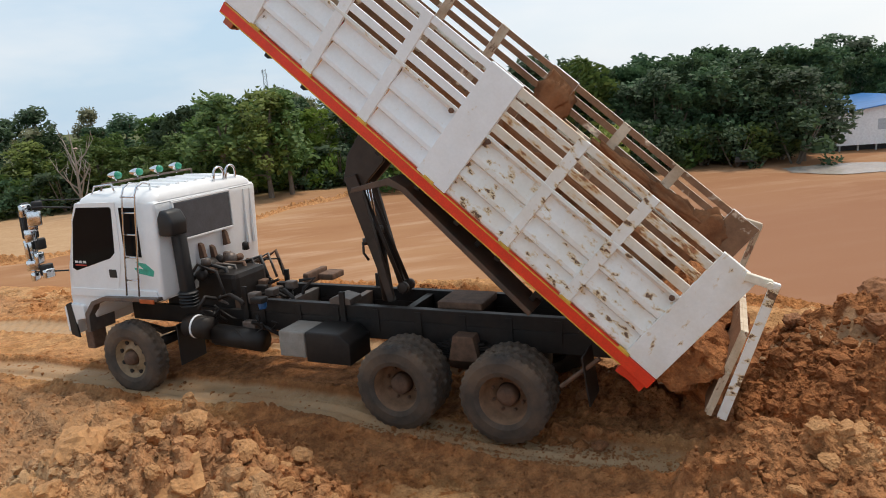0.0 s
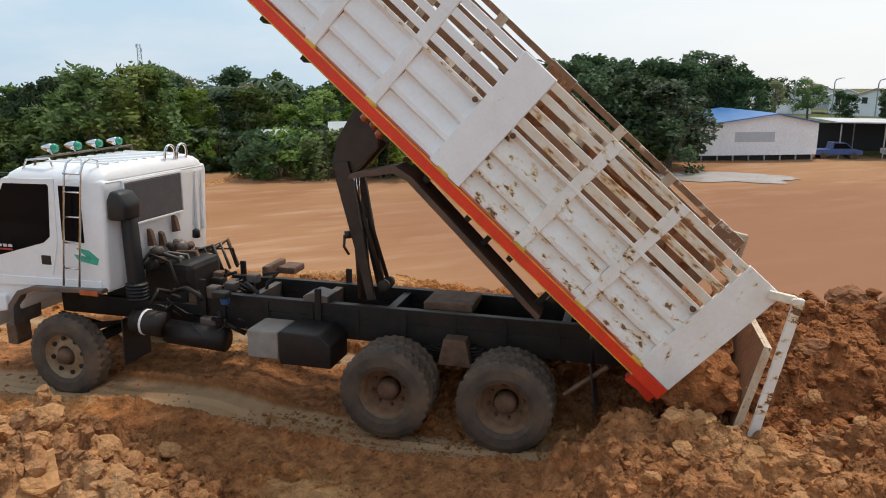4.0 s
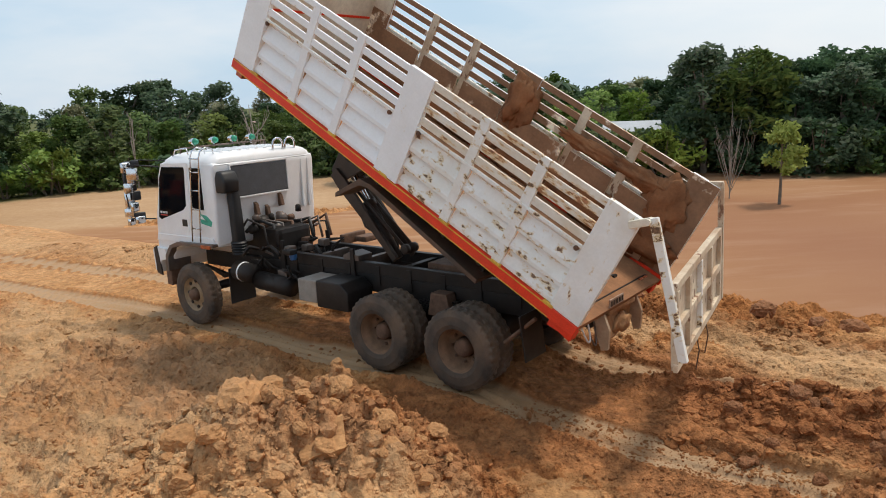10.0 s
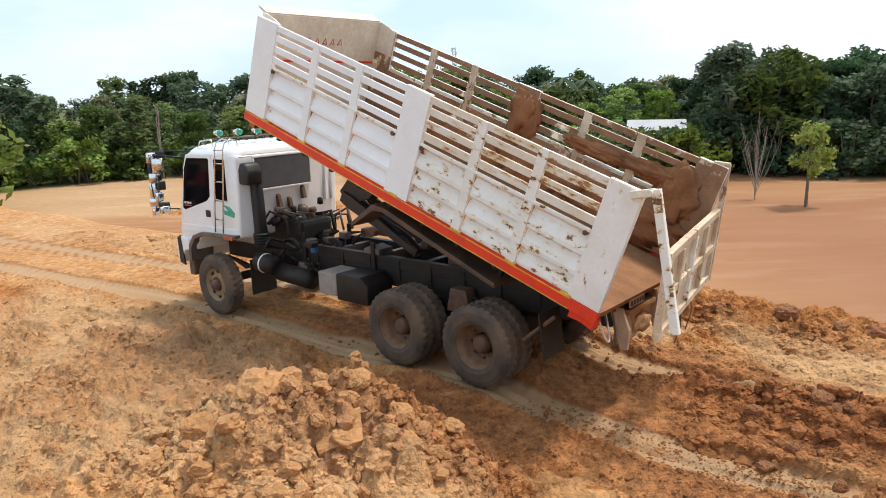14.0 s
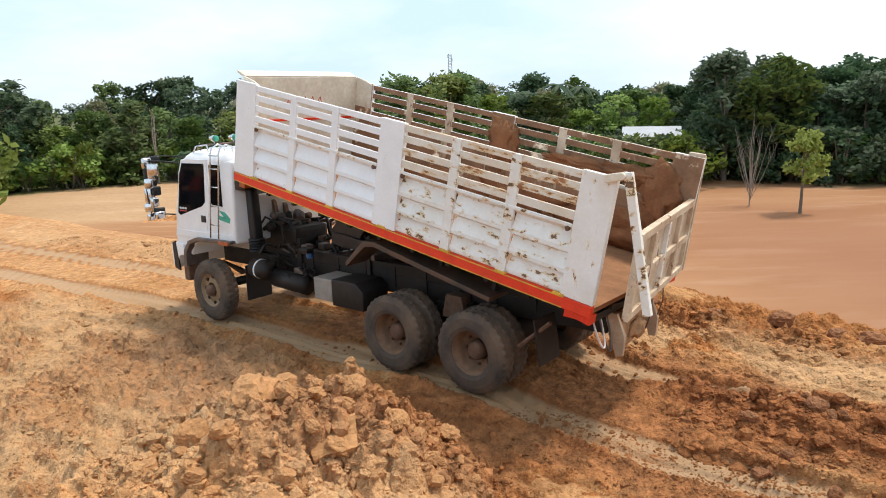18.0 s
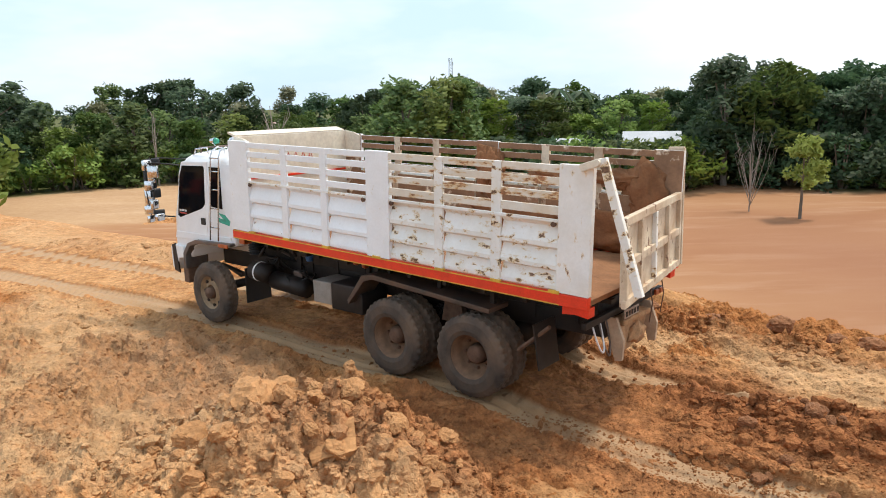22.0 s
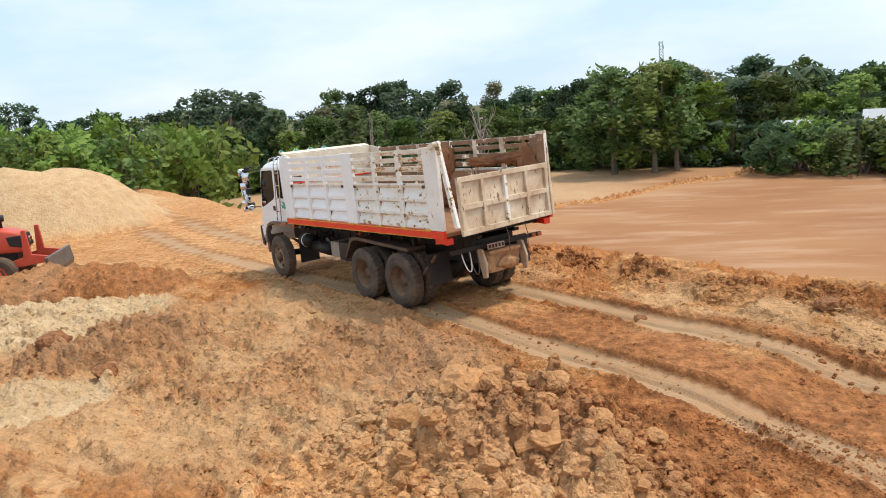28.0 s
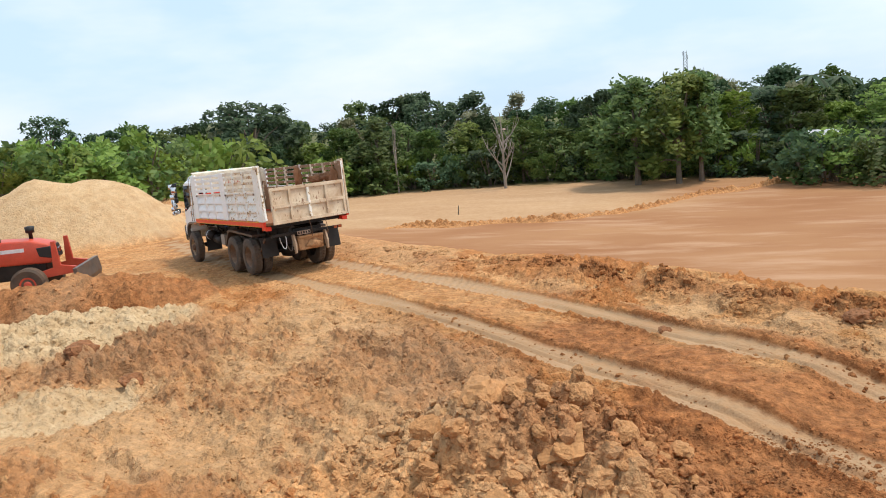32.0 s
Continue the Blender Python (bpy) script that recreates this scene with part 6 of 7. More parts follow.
def small_truck(x, y, z, yaw, body, label):
    root = tagged(new("pickup"), label, "vehicle", "parked vehicles")
    root.matrix_basis = pose(x, y, z, 0, 0, yaw)
    bm = bmesh.new()
    prism(bm, [(-2.3, 0.45), (2.3, 0.45), (2.3, 0.9), (1.3, 1.05), (0.7, 1.65), (-0.6, 1.7), (-0.75, 1.0), (-2.3, 1.0)], -0.85, 0.85, 0.05)
    part("body", bm, body, root)
    for sg in (-0.86, 0.85):
        bm = bmesh.new()
        prism(bm, [(1.15, 1.08), (0.68, 1.58), (-0.5, 1.62), (-0.6, 1.08)], sg, sg + 0.012)
        part("side_window", bm, M_GLASS, root)
    bm = bmesh.new()
    prism(bm, [(1.32, 1.07), (0.74, 1.63), (0.72, 1.60), (1.28, 1.06)], -0.7, 0.7)
    part("windscreen", bm, M_GLASS, root)
    for wx in (-1.45, 1.45):
        for wy in (-0.8, 0.8):
            bm = bmesh.new()
            lathe(bm, [(wy - 0.1, 0.28), (wy - 0.09, 0.35), (wy + 0.09, 0.35), (wy + 0.1, 0.28)], 18, "Y", (wx, 0, 0.35))
            part("wheel", bm, M_RUBBER, root)
    return root


M_BLUE = mat("blue_vehicle_paint", (0.05, 0.10, 0.28), 0.4)
M_DARKCAR = mat("dark_vehicle_paint", (0.06, 0.065, 0.07), 0.4)
small_truck(67.2, 53.4, -5.0, -30, M_BLUE, "dark blue pickup parked by the warehouse")
small_truck(73.4, 50.0, -5.0, -35, M_WHITE, "white pickup parked under the carport")
small_truck(42.2, 56.6, height(42.2, 56.6), -128, M_DARKCAR, "small dark truck parked at the foot of the trees")


def house(deg, dist, w, d, h, roof, yaw, zb, label, tall=2.0):
    x, y = ang(deg, dist)
    root = tagged(new("house"), label, "house", "houses beyond the wood")
    root.matrix_basis = pose(x, y, zb, 0, 0, yaw)
    bm = bmesh.new()
    prism(bm, [(-w / 2, -2), (w / 2, -2), (w / 2, h), (0, h + tall), (-w / 2, h)], 0, d)
    part("wall", bm, M_WALL, root)
    for sg in (-1, 1):
        bm = bmesh.new()
        prism(bm, [(0, h + tall + 0.05), (sg * (w / 2 + 0.6), h - 0.2), (sg * (w / 2 + 0.6), h - 0.05), (0, h + tall + 0.2)], -0.6, d + 0.6)
        part("roof", bm, roof, root)
    for k in range(max(2, int(w / 3))):
        bm = bmesh.new()
        wx = -w / 2 + (k + 0.5) * w / max(2, int(w / 3))
        box(bm, wx - 0.55, wx + 0.55, -0.06, 0.02, 0.9, 2.2)
        win = part("window", bm, M_DARK, root)
        bm = bmesh.new()
        box(bm, wx - 0.65, wx + 0.65, -0.1, 0.0, 0.78, 0.88)
        part("sill", bm, M_CONC, win)
    return root


house(17.9, 70, 4.6, 4.0, 3.75, M_PALEROOF, 74, -5.2, "low house with a pale sheet roof among the trees", 0.95)
house(10.7, 71, 3.0, 1.5, 3.35, M_PALEROOF, 80, -5.2, "small pale-roofed hut among the trees", 0.7)
for k, (dg, ds, h) in enumerate(((14.2, 65, 4.6), (15.4, 66, 4.3), (16.4, 66, 4.4), (17.6, 65, 4.9), (18.4, 64, 4.6), (9.4, 67, 4.5), (10.3, 67, 4.4), (11.2, 67, 4.6))):
    tagged(plant(BUSHES[k % 3], dg, ds, h, 60 * k, 1.1, True), "leafy green bush at the foot of the trees", "bush", "bushes round the pit")
house(-14.6, 108, 6.0, 8, 3.0, M_TILEROOF, 10, -3.4, "brown-roofed house half hidden by trees", 1.2)
house(-3.9, 110, 4.0, 8, 5.2, mat("orange_roof_tiles", (0.55, 0.18, 0.09), 0.7), 20, -3.8, "house with an orange tiled roof among the trees", 1.2)
house(47.2, 186, 7, 9, 2.4, M_TILEROOF, -38, -3.2, "house with a brown tiled roof on the far rise", 2.2)
house(48.7, 196, 7, 9, 2.4, M_GREYROOF, -45, -4.0, "white house with a pale roof on the far rise", 1.4)
house(50.1, 205, 6, 8, 2.6, M_TILEROOF, -40, -3.2, "small white house with a brown roof among others", 1.4)
house(51.8, 200, 7, 9, 2.4, M_GREYROOF, -50, -4.0, "white house with a grey roof on the far rise", 1.3)
house(53.5, 190, 8, 9, 2.6, M_TILEROOF, -55, -4.0, "small white house with brown roof on the far rise", 1.4)
house(-38.6, 92, 8, 8, 2.4, M_GREYROOF, 35, -3.6, "pale hut in a clearing beside the wood", 0.9)
house(55.5, 190, 8, 9, 2.8, M_TILEROOF, -55, -4.0, "white house with brown roof by the far road", 1.8)
for k, (dg, ds) in enumerate(((48.6, 120), (51.0, 125), (53.6, 118))):
    x, y = ang(dg, ds)
    root = tagged(new("street_lamp"), "thin grey street lamp by the far road", "lamp post", "street lamps")
    root.location = (x, y, height(x, y))
    bm = bmesh.new()
    rod(bm, [(0, 0, -0.3), (0, 0, 7.2), (0.3, 0, 7.6), (1.4, 0, 7.8)], 0.09, 6)
    part("pole", bm, M_MAST, root)
    bm = bmesh.new()
    box(bm, 1.2, 1.9, -0.12, 0.12, 7.72, 7.86, 0.03)
    part("lamp_head", bm, M_WHITE, root)

# ---- shallow water standing in the pit ----
M_WATER = mat("muddy_water", (0.55, 0.48, 0.42), 0.06, var=0.1, scale=0.4)
bm = bmesh.new()
ring = []
for k in range(64):
    a = 6.283 * k / 64
    r = 1 + 0.35 * noise.noise(Vector((math.cos(a) * 1.7, math.sin(a) * 1.7, 0.3))) + 0.12 * noise.noise(Vector((math.cos(a) * 6, math.sin(a) * 6, 2.0)))
    ring.append(bm.verts.new((6.0 * r * math.cos(a), 3.2 * r * math.sin(a), 0)))
bm.faces.new(ring)
water = part("water", bm, M_WATER)
water.matrix_basis = pose(47.5, 48.0, FIELD_Z - 0.07, 0, 0, -42)
tagged(water, "shallow muddy water standing in the pit", "puddle", kind="structure")

# ---- low berm of pushed-up soil across the pit ----
bx, by = np.linspace(-22, 10, 480), np.linspace(-1.6, 1.6, 34)
BX, BV = np.meshgrid(bx, by)
BY = np.interp(BX, (-22, -11.7, -6.5, -4, -0.6, 2.5, 10), (50.6, 51.7, 52.4, 54, 58.3, 62, 67.5)) + 0.4 * np.sin(BX * 0.9) + BV
crest = np.exp(-(BV / 0.55) ** 2) * (0.25 + 0.55 * vnoise(BX * 0.5, 3 + 0 * BX)) * smooth(-22, -20, BX) * smooth(10, 8, BX)
BZ = land(BX, BY)[0] - 0.06 + crest * (0.35 + 0.5 * lumps(BX, BY, 0.5) + 0.5 * fbm(BX * 2, BY * 2, 4, 0.7))
bi = np.arange(BX.size).reshape(BX.shape)
bme = bpy.data.meshes.new("soil_berm")
bme.from_pydata(np.stack((BX, BY, BZ), -1).reshape(-1, 3).tolist(), [], np.stack((bi[:-1, :-1], bi[:-1, 1:], bi[1:, 1:], bi[1:, :-1]), -1).reshape(-1, 4).tolist())
for key, val in (("dry", 0.6), ("crumb", 1.0)):
    bme.attributes.new(key, "FLOAT", "POINT").data.foreach_set("value", np.full(BX.size, val, np.float32))
bme.materials.append(M_GROUND)
tagged(new("soil_berm", bme), "low crumbly orange berm of pushed-up soil across the pit", "berm")
bm = bmesh.new()
rod(bm, [(-16.9, 56.2, height(-16.9, 56.2) - 0.1), (-16.85, 56.2, height(-16.9, 56.2) + 0.75)], 0.05, 6)
tagged(part("marker_stake", bm, M_BARK), "short dark stake standing in the pit's soil", "stake")

# ---- red farm tractor with a front blade ----
M_TRED = mat("tractor_red_paint", (0.62, 0.07, 0.035), 0.4, var=0.1, dust=MUD, dust_amount=0.2)
tz = height(-18.57, 15.1)
tractor = tagged(new("tractor"), "orange-red farm tractor with a front dozer blade behind a soil heap", "tractor")
tractor.matrix_basis = pose(-18.57, 15.1, tz - 0.02, 0, 0, 27) @ Matrix.Scale(1.05, 4)
bm = bmesh.new()
prism(bm, [(-0.2, 0.95), (1.75, 0.90), (1.85, 1.05), (1.75, 1.42), (1.3, 1.55), (-0.2, 1.62)], -0.34, 0.34, 0.05)
hood = part("bonnet", bm, M_TRED, tractor, "rounded orange-red bonnet", True)
bm = bmesh.new()
prism(bm, [(1.50, 1.10), (1.87, 1.02), (1.80, 1.36), (1.45, 1.34)], -0.36, 0.36, 0.02)
part("grille", bm, M_PLASTIC, hood)
for sg in (-1, 1):
    bm = bmesh.new()
    box(bm, 1.74, 1.86, sg * 0.22 - 0.1, sg * 0.22 + 0.1, 1.12, 1.26, 0.03)
    part("headlamp", bm, M_CHROME, hood)
    bm = bmesh.new()
    box(bm, 0.55, 1.15, sg * 0.345 - 0.004, sg * 0.345 + 0.004, 1.27, 1.37)
    part("lettering_bar", bm, M_WHITEDECAL, hood, "white lettering shown as a bar")
    bm = bmesh.new()
    prism(bm, [(0.9, 0.55), (1.1, 0.5), (2.5, 0.62), (2.55, 0.75), (2.05, 0.85), (2.0, 1.5), (1.9, 1.5), (1.85, 0.8)], sg * 0.5 - 0.04, sg * 0.5 + 0.04, 0.01)
    part("blade_arm", bm, M_TRED, tractor, "red blade arm")
    bm = bmesh.new()
    tyre_r = 0.72
    lathe(bm, [(sg * 0.62, 0.38), (sg * 0.60, 0.45), (sg * 0.60, 0.66), (sg * 0.64, 0.72), (sg * 0.96, 0.72), (sg * 1.0, 0.66), (sg * 1.0, 0.45), (sg * 0.98, 0.38)], 32, "Y", (-0.75, 0, 0.72))
    bmesh.ops.recalc_face_normals(bm, faces=bm.faces)
    part("rear_wheel", bm, M_RUBBER, tractor)
    bm = bmesh.new()
    lathe(bm, [(sg * 0.52, 0.22), (sg * 0.50, 0.38), (sg * 0.54, 0.44), (sg * 0.76, 0.44), (sg * 0.80, 0.38), (sg * 0.78, 0.22)], 28, "Y", (1.25, 0, 0.44))
    bmesh.ops.recalc_face_normals(bm, faces=bm.faces)
    fw = part("front_wheel", bm, M_RUBBER, tractor)
    bm = bmesh.new()
    lathe(bm, [(sg * 0.6, 0.22), (sg * 0.79, 0.21), (sg * 0.77, 0.12), (sg * 0.80, 0.08), (sg * 0.81, 0.02)], 20, "Y", (1.25, 0, 0.44))
    bmesh.ops.recalc_face_normals(bm, faces=bm.faces)
    part("rim", bm, M_TRED, fw)
    bm = bmesh.new()
    prism(bm, [(-1.45, 0.9), (-1.3, 1.5), (-0.3, 1.52), (-0.1, 1.0), (-0.2, 1.0), (-0.4, 1.42), (-1.2, 1.4), (-1.35, 0.9)], sg * 0.8 - 0.22, sg * 0.8 + 0.22, 0.02)
    part("mudguard", bm, M_TRED, tractor)
bm = bmesh.new()
box(bm, -1.2, 1.6, -0.26, 0.26, 0.5, 0.98, 0.05)
part("engine", bm, M_BLACK, tractor)
bm = bmesh.new()
prism(bm, [(2.45, 0.15), (2.56, 0.15), (2.62, 0.4), (2.56, 0.78), (2.46, 0.78), (2.52, 0.4)], -0.95, 0.95, 0.01)
part("blade", bm, M_STEEL, tractor, "worn grey dozer blade")
bm = bmesh.new()
rod(bm, [(0.55, -0.25, 1.5), (0.55, -0.25, 2.25), (0.60, -0.25, 2.38)], 0.045, 10)
part("exhaust_pipe", bm, M_BLACK, tractor, smooth=True)
bm = bmesh.new()
lathe(bm, [(1.5, 0.05), (1.7, 0.05), (1.72, 0.11), (1.88, 0.12), (1.9, 0.05)], 14, "Z", (1.2, 0.15, 0))
part("air_cleaner", bm, M_PLASTIC, tractor, smooth=True)
bm = bmesh.new()
prism(bm, [(-1.6, 2.32), (0.2, 2.30), (0.28, 2.34), (0.1, 2.42), (-1.5, 2.44), (-1.68, 2.38)], -0.75, 0.75, 0.02)
part("canopy", bm, M_TRED, tractor, "red plastic canopy")
for x in (-1.35, -0.2):
    for y in (-0.62, 0.62):
        bm = bmesh.new()
        rod(bm, [(x, y, 1.3), (x, y * 0.95, 2.32)], 0.025, 6)
        part("canopy_post", bm, M_BLACK, tractor)
bm = bmesh.new()
box(bm, -1.05, -0.6, -0.25, 0.25, 1.15, 1.27, 0.04)
box(bm, -1.12, -1.02, -0.25, 0.25, 1.22, 1.7, 0.04)
part("seat", bm, M_PLASTIC, tractor)
bm = bmesh.new()
rod(bm, [(-0.2, 0, 1.3), (-0.42, 0, 1.72)], 0.02, 6)
lathe(bm, [(-0.01, 0.17), (0.0, 0.2), (0.01, 0.17)], 20, "Z", (-0.42, 0, 1.74))
part("steering_wheel", bm, M_PLASTIC, tractor)


# ---- thin blue exhaust smoke that hangs beyond the tail for some seconds ----
def smoke_mat():
    m = bpy.data.materials.new("thin_blue_smoke")
    m.use_nodes = True
    n, l = m.node_tree.nodes, m.node_tree.links
    n.remove(n["Principled BSDF"])
    tc, ln, fall, nz_, wisps, mul, mul2 = (n.new("ShaderNode" + k) for k in ("TexCoord", "VectorMath", "MapRange", "TexNoise", "MapRange", "Math", "Math"))
    ln.operation = "LENGTH"
    fall.interpolation_type = "SMOOTHERSTEP"
    fall.inputs[1].default_value, fall.inputs[2].default_value, fall.inputs[3].default_value, fall.inputs[4].default_value = 0.05, 1.0, 1.0, 0.0
    nz_.inputs["Scale"].default_value, nz_.inputs["Detail"].default_value, nz_.inputs["Roughness"].default_value = 1.7, 5, 0.55
    wisps.inputs[1].default_value, wisps.inputs[2].default_value = 0.32, 0.72
    mul.operation = mul2.operation = "MULTIPLY"
    mul2.inputs[1].default_value = 0.34
    l.new(tc.outputs["Object"], ln.inputs[0]), l.new(ln.outputs["Value"], fall.inputs[0])
    l.new(tc.outputs["Object"], nz_.inputs["Vector"]), l.new(nz_.outputs["Fac"], wisps.inputs[0])
    l.new(fall.outputs[0], mul.inputs[0]), l.new(wisps.outputs[0], mul.inputs[1]), l.new(mul.outputs[0], mul2.inputs[0])
    clear, body, both, mx_ = n.new("ShaderNodeBsdfTransparent"), n.new("ShaderNodeBsdfDiffuse"), n.new("ShaderNodeAddShader"), n.new("ShaderNodeMixShader")
    body.inputs[0].default_value = (0.30, 0.34, 0.42, 1)
    glow = n.new("ShaderNodeBsdfTranslucent")
    glow.inputs[0].default_value = (0.30, 0.34, 0.42, 1)
    l.new(body.outputs[0], both.inputs[0]), l.new(glow.outputs[0], both.inputs[1])
    l.new(mul2.outputs[0], mx_.inputs[0]), l.new(clear.outputs[0], mx_.inputs[1]), l.new(both.outputs[0], mx_.inputs[2])
    l.new(mx_.outputs[0], n["Material Output"].inputs[0])
    return m


M_SMOKE = smoke_mat()
puffs = []
for k, (dg, ds, z, w, h) in enumerate(((31.0, 26, 1.7, 2.6, 2.0), (33.0, 24, 0.6, 2.8, 1.9), (29.0, 22, 0.2, 2.2, 1.5), (32.0, 20, -1.0, 3.4, 1.3), (35.5, 25, 1.2, 2.6, 1.8), (33.5, 17, -0.6, 3.0, 1.0))):
    # a wisp: one thin billowing veil, bulged towards the camera's bank
    bm = bmesh.new()
    bmesh.ops.create_grid(bm, x_segments=36, y_segments=36, size=1.0)
    for v in bm.verts:
        v.co = Vector((v.co.x, -0.45 * (1 - v.co.x**2) * (1 - v.co.y**2) + 0.25 * noise.noise(Vector((v.co.x * 1.5, v.co.y * 1.5, k * 9))), v.co.y))
    ob = part("smoke_wisp", bm, M_SMOKE, None, "", True)
    ob.scale = (w, 1.0, h)
    ob.visible_shadow = False
    tagged(ob, "thin drifting wisp of blue-grey exhaust smoke", "smoke", "exhaust smoke")
    puffs.append((ob, dg, ds, z, w, h))


# ---- the load sliding out of the bed, and clods that fall with it ----
bm = bmesh.new()
bmesh.ops.create_icosphere(bm, subdivisions=5, radius=1.0)
for v in bm.verts:
    q = v.co * (1 + 0.35 * noise.noise(v.co * 1.6) + 0.2 * noise.noise(v.co * 5.0) + 0.08 * noise.noise(v.co * 13.0))
    v.co = Vector((q.x * 0.68, max(-1.17, min(1.17, q.y * 1.15)), q.z * 0.58))
soil_load = part("soil_load", bm, M_GROUND)
for key in ("fresh_and_shade", "crumb"):
    soil_load.data.attributes.new(key, "FLOAT", "POINT").data.foreach_set("value", np.ones(len(soil_load.data.vertices), np.float32))
tagged(soil_load, "brown mass of wet soil sliding from the tipped bed", "soil")
falling = []
rnd = random.Random(21)
for k in range(34):
    ob = new("falling_clod", CHUNKS[k % 4])
    r = rnd.uniform(0.035, 0.10)
    ob.scale = (r, r, r)
    tagged(ob, "brown clod of soil falling from the tailgate", "soil clod", "falling clods")
    falling.append((ob, rnd.uniform(0.2, 6.4), rnd.uniform(-1.1, 1.1), rnd.uniform(-0.5, 0.25), rnd.uniform(0, 360)))


# ---- what moves ----
def motions():
    ROLL = ((0, -2.25), (0.5, -2.57), (1, -3.3), (1.5, -3.83), (2, -3.77), (2.5, -3.8), (3, -3.78), (3.5, -3.78), (4, -3.66), (4.5, -3.4), (5, -3.05), (5.5, -2.72), (6, -2.17), (6.5, -1.64), (7, -1.08), (7.5, -0.62), (8, -0.18),
            (8.5, 0.0), (9, 0.08), (9.5, 0.0), (10, 0.0), (24, 0.0), (24.5, 0.19), (25, 0.70), (25.5, 1.39), (26, 2.27), (26.5, 3.20), (27, 4.16), (27.5, 5.16), (28, 6.2), (28.5, 7.28), (29, 8.42), (29.5, 9.5), (30, 10.58), (30.5, 11.64), (31, 12.72), (31.5, 13.84), (32, 14.99))
    rt, rs = zip(*ROLL)
    times = [round(0.2 * k, 1) for k in range(161)]

    def along(t):
        # gentle smoothing of the rows, straight between them
        return float(np.mean([np.interp(min(32, max(0, t + d)), rt, rs) for d in (-0.1, 0.0, 0.1)]))

    def truck_pose(s):
        # backing up it sinks at the front; driving off it leans and pitches with the road
        wheel_z = lambda q: float(np.interp(q, (-4, -3.2, -2.25, -0.9, -0.2, 0, 1.4, 1.65, 3.4, 4.6, 5.6), (-0.15, -0.18, -0.2, -0.13, 0.02, 0.03, 0.03, -0.11, -0.13, -0.05, -0.03)))
        zr, zf = (wheel_z(min(s, 0.0)) + wheel_z(min(s, 0.0) + 1.34)) / 2, wheel_z(min(s, 0.0) + 5.55)
        tilt = math.atan2(zr - zf, 5.55 - 0.67)
        z0, pitch, lean_ = zr + math.sin(tilt) * 0.67, math.degrees(tilt), 0.8
        if s > 0:
            away = (0.0, 1.42, 2.31, 3.26, 7.3, 8.5, 10.58, 12.72, 15.0)
            z0 = float(np.interp(s, away, (z0, 0.03, 0.02, 0.0, -0.11, -0.18, -0.27, -0.36, -0.44)))
            pitch = float(np.interp(s, away, (pitch, 1.2, 1.7, 1.97, 3.3, 3.4, 3.2, 3.4, 3.4)))
            lean_ = float(np.interp(s, away, (0.8, 1.1, 0.4, -0.3, 0.7, 0.9, 0.7, 0.9, 0.9)))
        side = float(np.interp(s, (-4, -2.3, -1, 0, 2.3, 3.3, 7.3, 8.6, 10.6, 12.7, 15), (-0.18, -0.2, -0.1, 0.0, 0.02, -0.02, -0.08, -0.1, -0.04, 0.06, 0.24)))
        yaw = float(np.interp(s, (-4, -2.6, -1.5, 0, 1.4, 3.3, 7.3, 8.6, 10.6, 12.7, 15), (142.0, 142.6, 141.6, 140.5, 140.3, 139.9, 142.5, 143.3, 143.7, 143.3, 142.1)))
        p = P0 + s * U + side * np.array((-U[1], U[0]))
        return pose(p[0], p[1], z0, lean_, pitch, yaw)

    walk(truck, [(t, truck_pose(along(t))) for t in times])
    for ob in wheels:
        at = ob.location.copy()
        walk(ob, [(t, pose(at.x, at.y, at.z, 0, math.degrees(along(t) / WR), 0)) for t in times])
    TIP = ((0, 40.9), (1.5, 41.3), (3, 41.7), (5.5, 42.2), (6, 41.9), (7, 38.9), (8, 36.1), (9, 32.8), (11, 27.9), (14.5, 19.2), (17, 13.4), (19, 8.7), (21, 3.4), (22, 1.6), (23, 0.5), (23.5, 0.0), (25, 0.0), (32, 0.0))
    tt, ta = zip(*TIP)
    tip_times = [0.5 * k for k in range(48)] + [32]

    def tip(t):
        return float(np.mean([np.interp(t + d, tt, ta) for d in (-0.4, 0.0, 0.4)])) if 0.4 < t < 23 else float(np.interp(t, tt, ta))

    walk(bed, [(t, pose(*HINGE, 0, -tip(t), 0)) for t in tip_times])
    SWING = ((0, 23), (1.5, 23), (3, 24), (3.5, 25), (4.6, 45), (5.5, 72), (6, 80), (6.5, 50), (7, 28), (7.5, 36), (8, 48), (8.5, 42), (9, 26), (9.5, 24), (10, 43), (10.5, 44), (11, 28), (11.5, 22), (12, 32), (12.5, 34), (13, 27), (14.5, 31), (17, 20), (19, 21), (23, 18.5), (25, 17.5), (26.5, 14), (28.5, 13), (30, 9), (32, 7))
    walk(gate_arm, [(t, pose(*ARM, 0, a, 0)) for t, a in SWING])
    walk(gate, [(t, pose(*GATE, 0, max(2.0, a - 2.0 if t < 7.2 else 1.35 * (a - 20.5)), 3.0 if t < 7.2 else 8.0)) for t, a in SWING])
    rows = {k: [] for k in ("arm", "plate", "link", "barrel", "rod")}
    for t in tip_times:
        pin = Vector(HINGE) + Matrix.Rotation(radians(-tip(t)), 3, "Y") @ (BED_PIN - Vector(HINGE))
        d = pin - ARM_FOOT
        a = (ARM_LEN**2 - PLATE_LEN**2 + d.length_squared) / (2 * d.length)
        h = math.sqrt(max(0.0, ARM_LEN**2 - a * a))
        knee = ARM_FOOT + d.normalized() * a + Vector((d.z, 0, -d.x)).normalized() * h
        lean = lambda v: math.degrees(math.atan2(v.x, v.z))
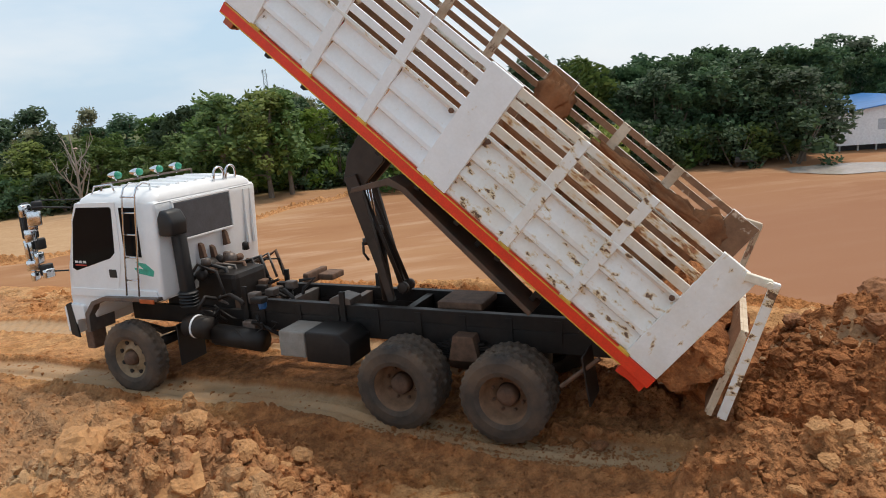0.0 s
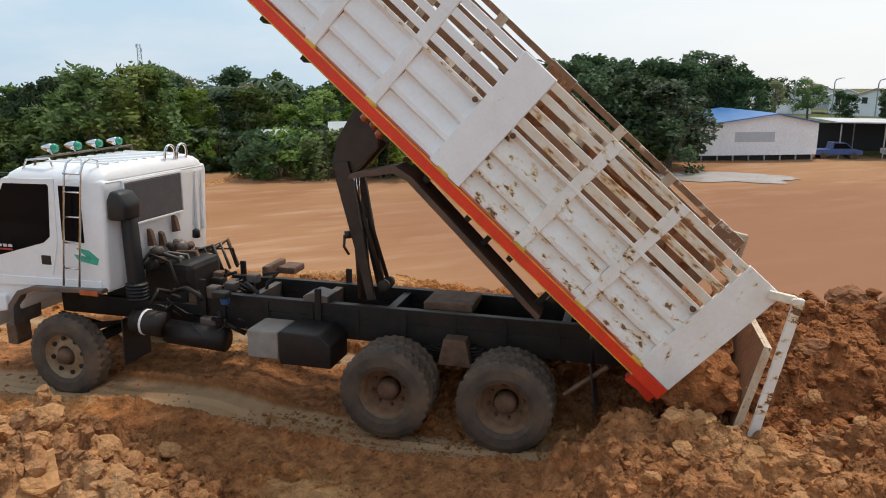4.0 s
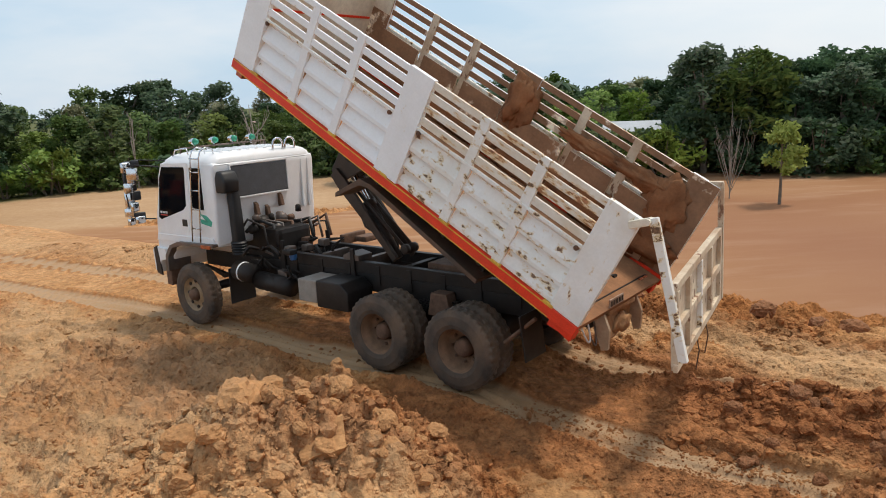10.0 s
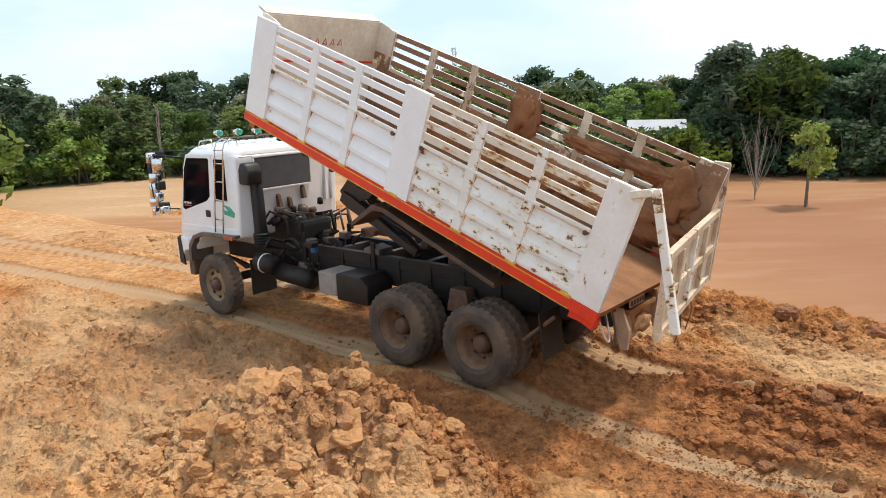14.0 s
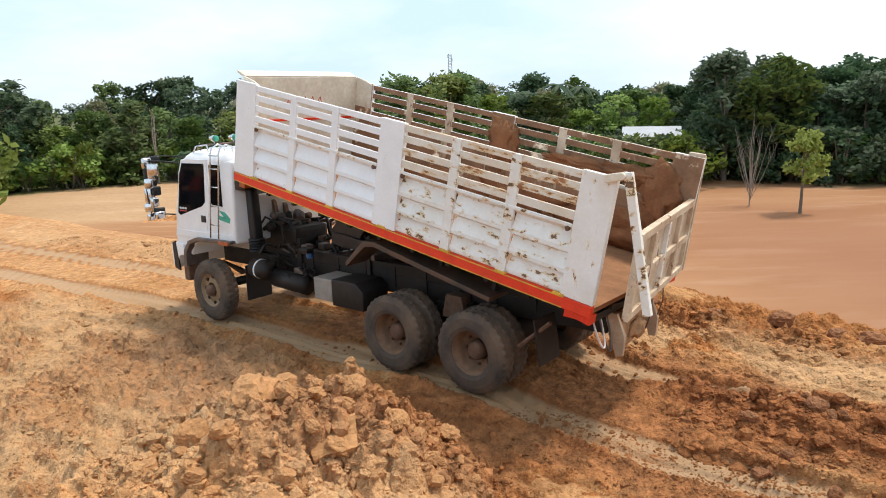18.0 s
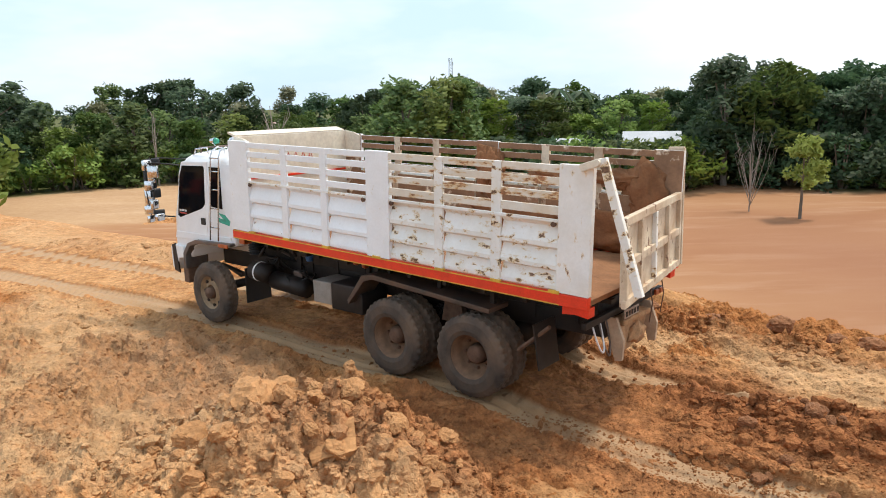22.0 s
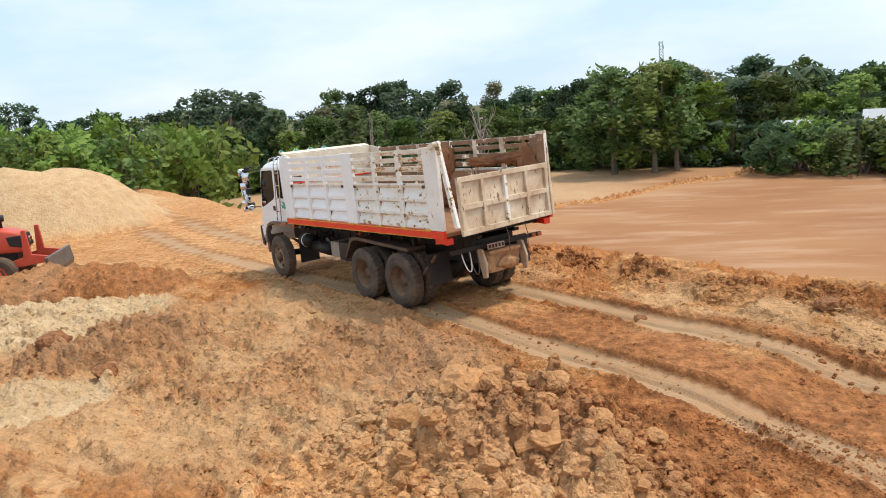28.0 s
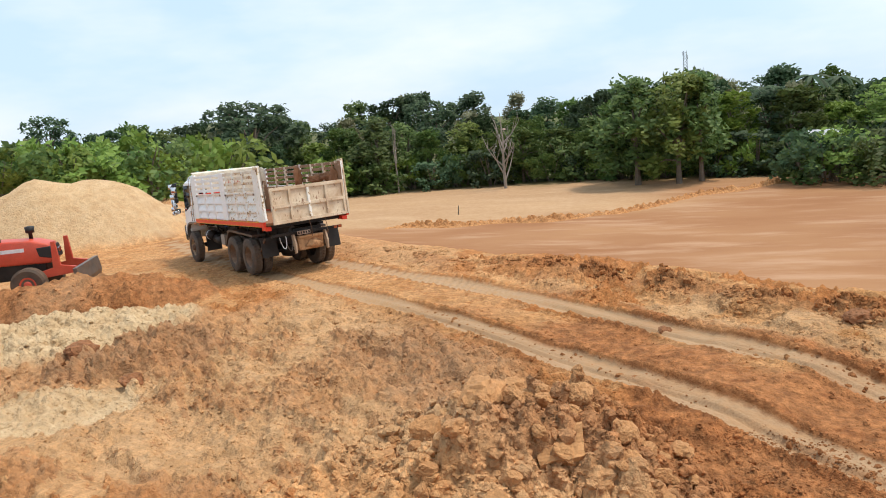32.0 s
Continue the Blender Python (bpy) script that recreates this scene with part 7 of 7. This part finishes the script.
        rows["arm"].append((t, pose(*ARM_FOOT, 0, lean(knee - ARM_FOOT), 0)))
        rows["plate"].append((t, pose(*knee, 0, lean(pin - knee), 0)))
        foot = ARM_FOOT + Vector((-0.13, 0, 0.12))
        rows["link"].append((t, pose(*foot, 0, lean(knee - foot), 0)))
        eye = knee + (pin - knee) * 0.15
        foot = ARM_FOOT + Vector((0.16, 0, 0))
        rows["barrel"].append((t, pose(*foot, 0, lean(eye - foot), 0)))
        rows["rod"].append((t, pose(*eye, 0, lean(eye - foot), 0)))
    for key, group in (("arm", lift_arms), ("plate", lift_plates), ("link", lift_links), ("barrel", [ram_barrel]), ("rod", [ram_rod])):
        for ob in group:
            walk(ob, rows[key])

    def bed_world(t):
        return truck_pose(along(t)) @ pose(*HINGE, 0, -tip(t), 0)

    rows = []
    for t, x, z in ((0, -0.80, 0.56), (1, -0.82, 0.55), (2, -0.84, 0.54), (3, -0.86, 0.53), (3.5, -0.88, 0.5), (4.2, -1.0, 0.4)):
        rows.append((t, bed_world(t) @ pose(x, 0, z)))
    # it slumps on to the trail behind the wheels and stays there
    rest = P0 - 5.1 * U
    for t, dz in ((4.8, 0.25), (5.3, -0.15), (6, -0.4), (32, -0.4)):
        rows.append((t, pose(rest[0], rest[1], height(*rest) + dz, 0, 0, 141.7)))
    walk(soil_load, rows)
    for k, (ob, dg, ds, z, w, h) in enumerate(puffs):
        size = ob.scale.copy()
        x, y = ang(dg, ds)
        ux, uy = x / ds, y / ds
        low = height(x, y) - 1.4 * h
        ts = 4.2 + 0.12 * k
        walk(ob, [(0, pose(x - 1.5 * uy, y + 1.5 * ux, low, 0, 0, -dg)), (ts, pose(x - 1.5 * uy, y + 1.5 * ux, low, 0, 0, -dg)), (ts + 1.2, pose(x, y, z, 0, 4, -dg)), (7, pose(x + 0.7 * uy, y - 0.7 * ux, z + 0.2, 0, 8, -dg)),
                  (9, pose(x + 4.0 * uy, y - 4.0 * ux, z + 0.5, 0, 12, -dg)), (13, pose(x + 16 * uy, y - 16 * ux, z + 1.0, 0, 15, -dg)), (32, pose(x + 50 * uy, y - 50 * ux, z + 2.0, 0, 15, -dg))])
        ob.scale = size
    for ob, t0, y, dx, turn in falling:
        size = ob.scale.copy()
        edge = bed_world(t0) @ Vector((X0 - HINGE[0] - 0.12, y, 1.52 - HINGE[2]))
        land_at = (edge.x - dx * U[0], edge.y - dx * U[1])
        zl = height(*land_at) + 0.3 * size.x
        inside = [(t, bed_world(t) @ pose(X0 - HINGE[0] + 0.15 + 0.55 * (t0 - t) / 3, y, 0.47)) for t in (0, t0 * 0.5, max(0.05, t0 - 0.1))]
        fall = [(t0 + 0.1, pose(edge.x, edge.y, edge.z, 0, 0, turn)), (t0 + 0.3, pose((edge.x + land_at[0]) / 2, (edge.y + land_at[1]) / 2, zl + max(0.0, edge.z - zl) * 0.6, 40, 0, turn)), (t0 + 0.5, pose(*land_at, zl, 70, 20, turn)), (32, pose(*land_at, zl, 70, 20, turn))]
        walk(ob, inside + fall)
        ob.scale = size


motions()
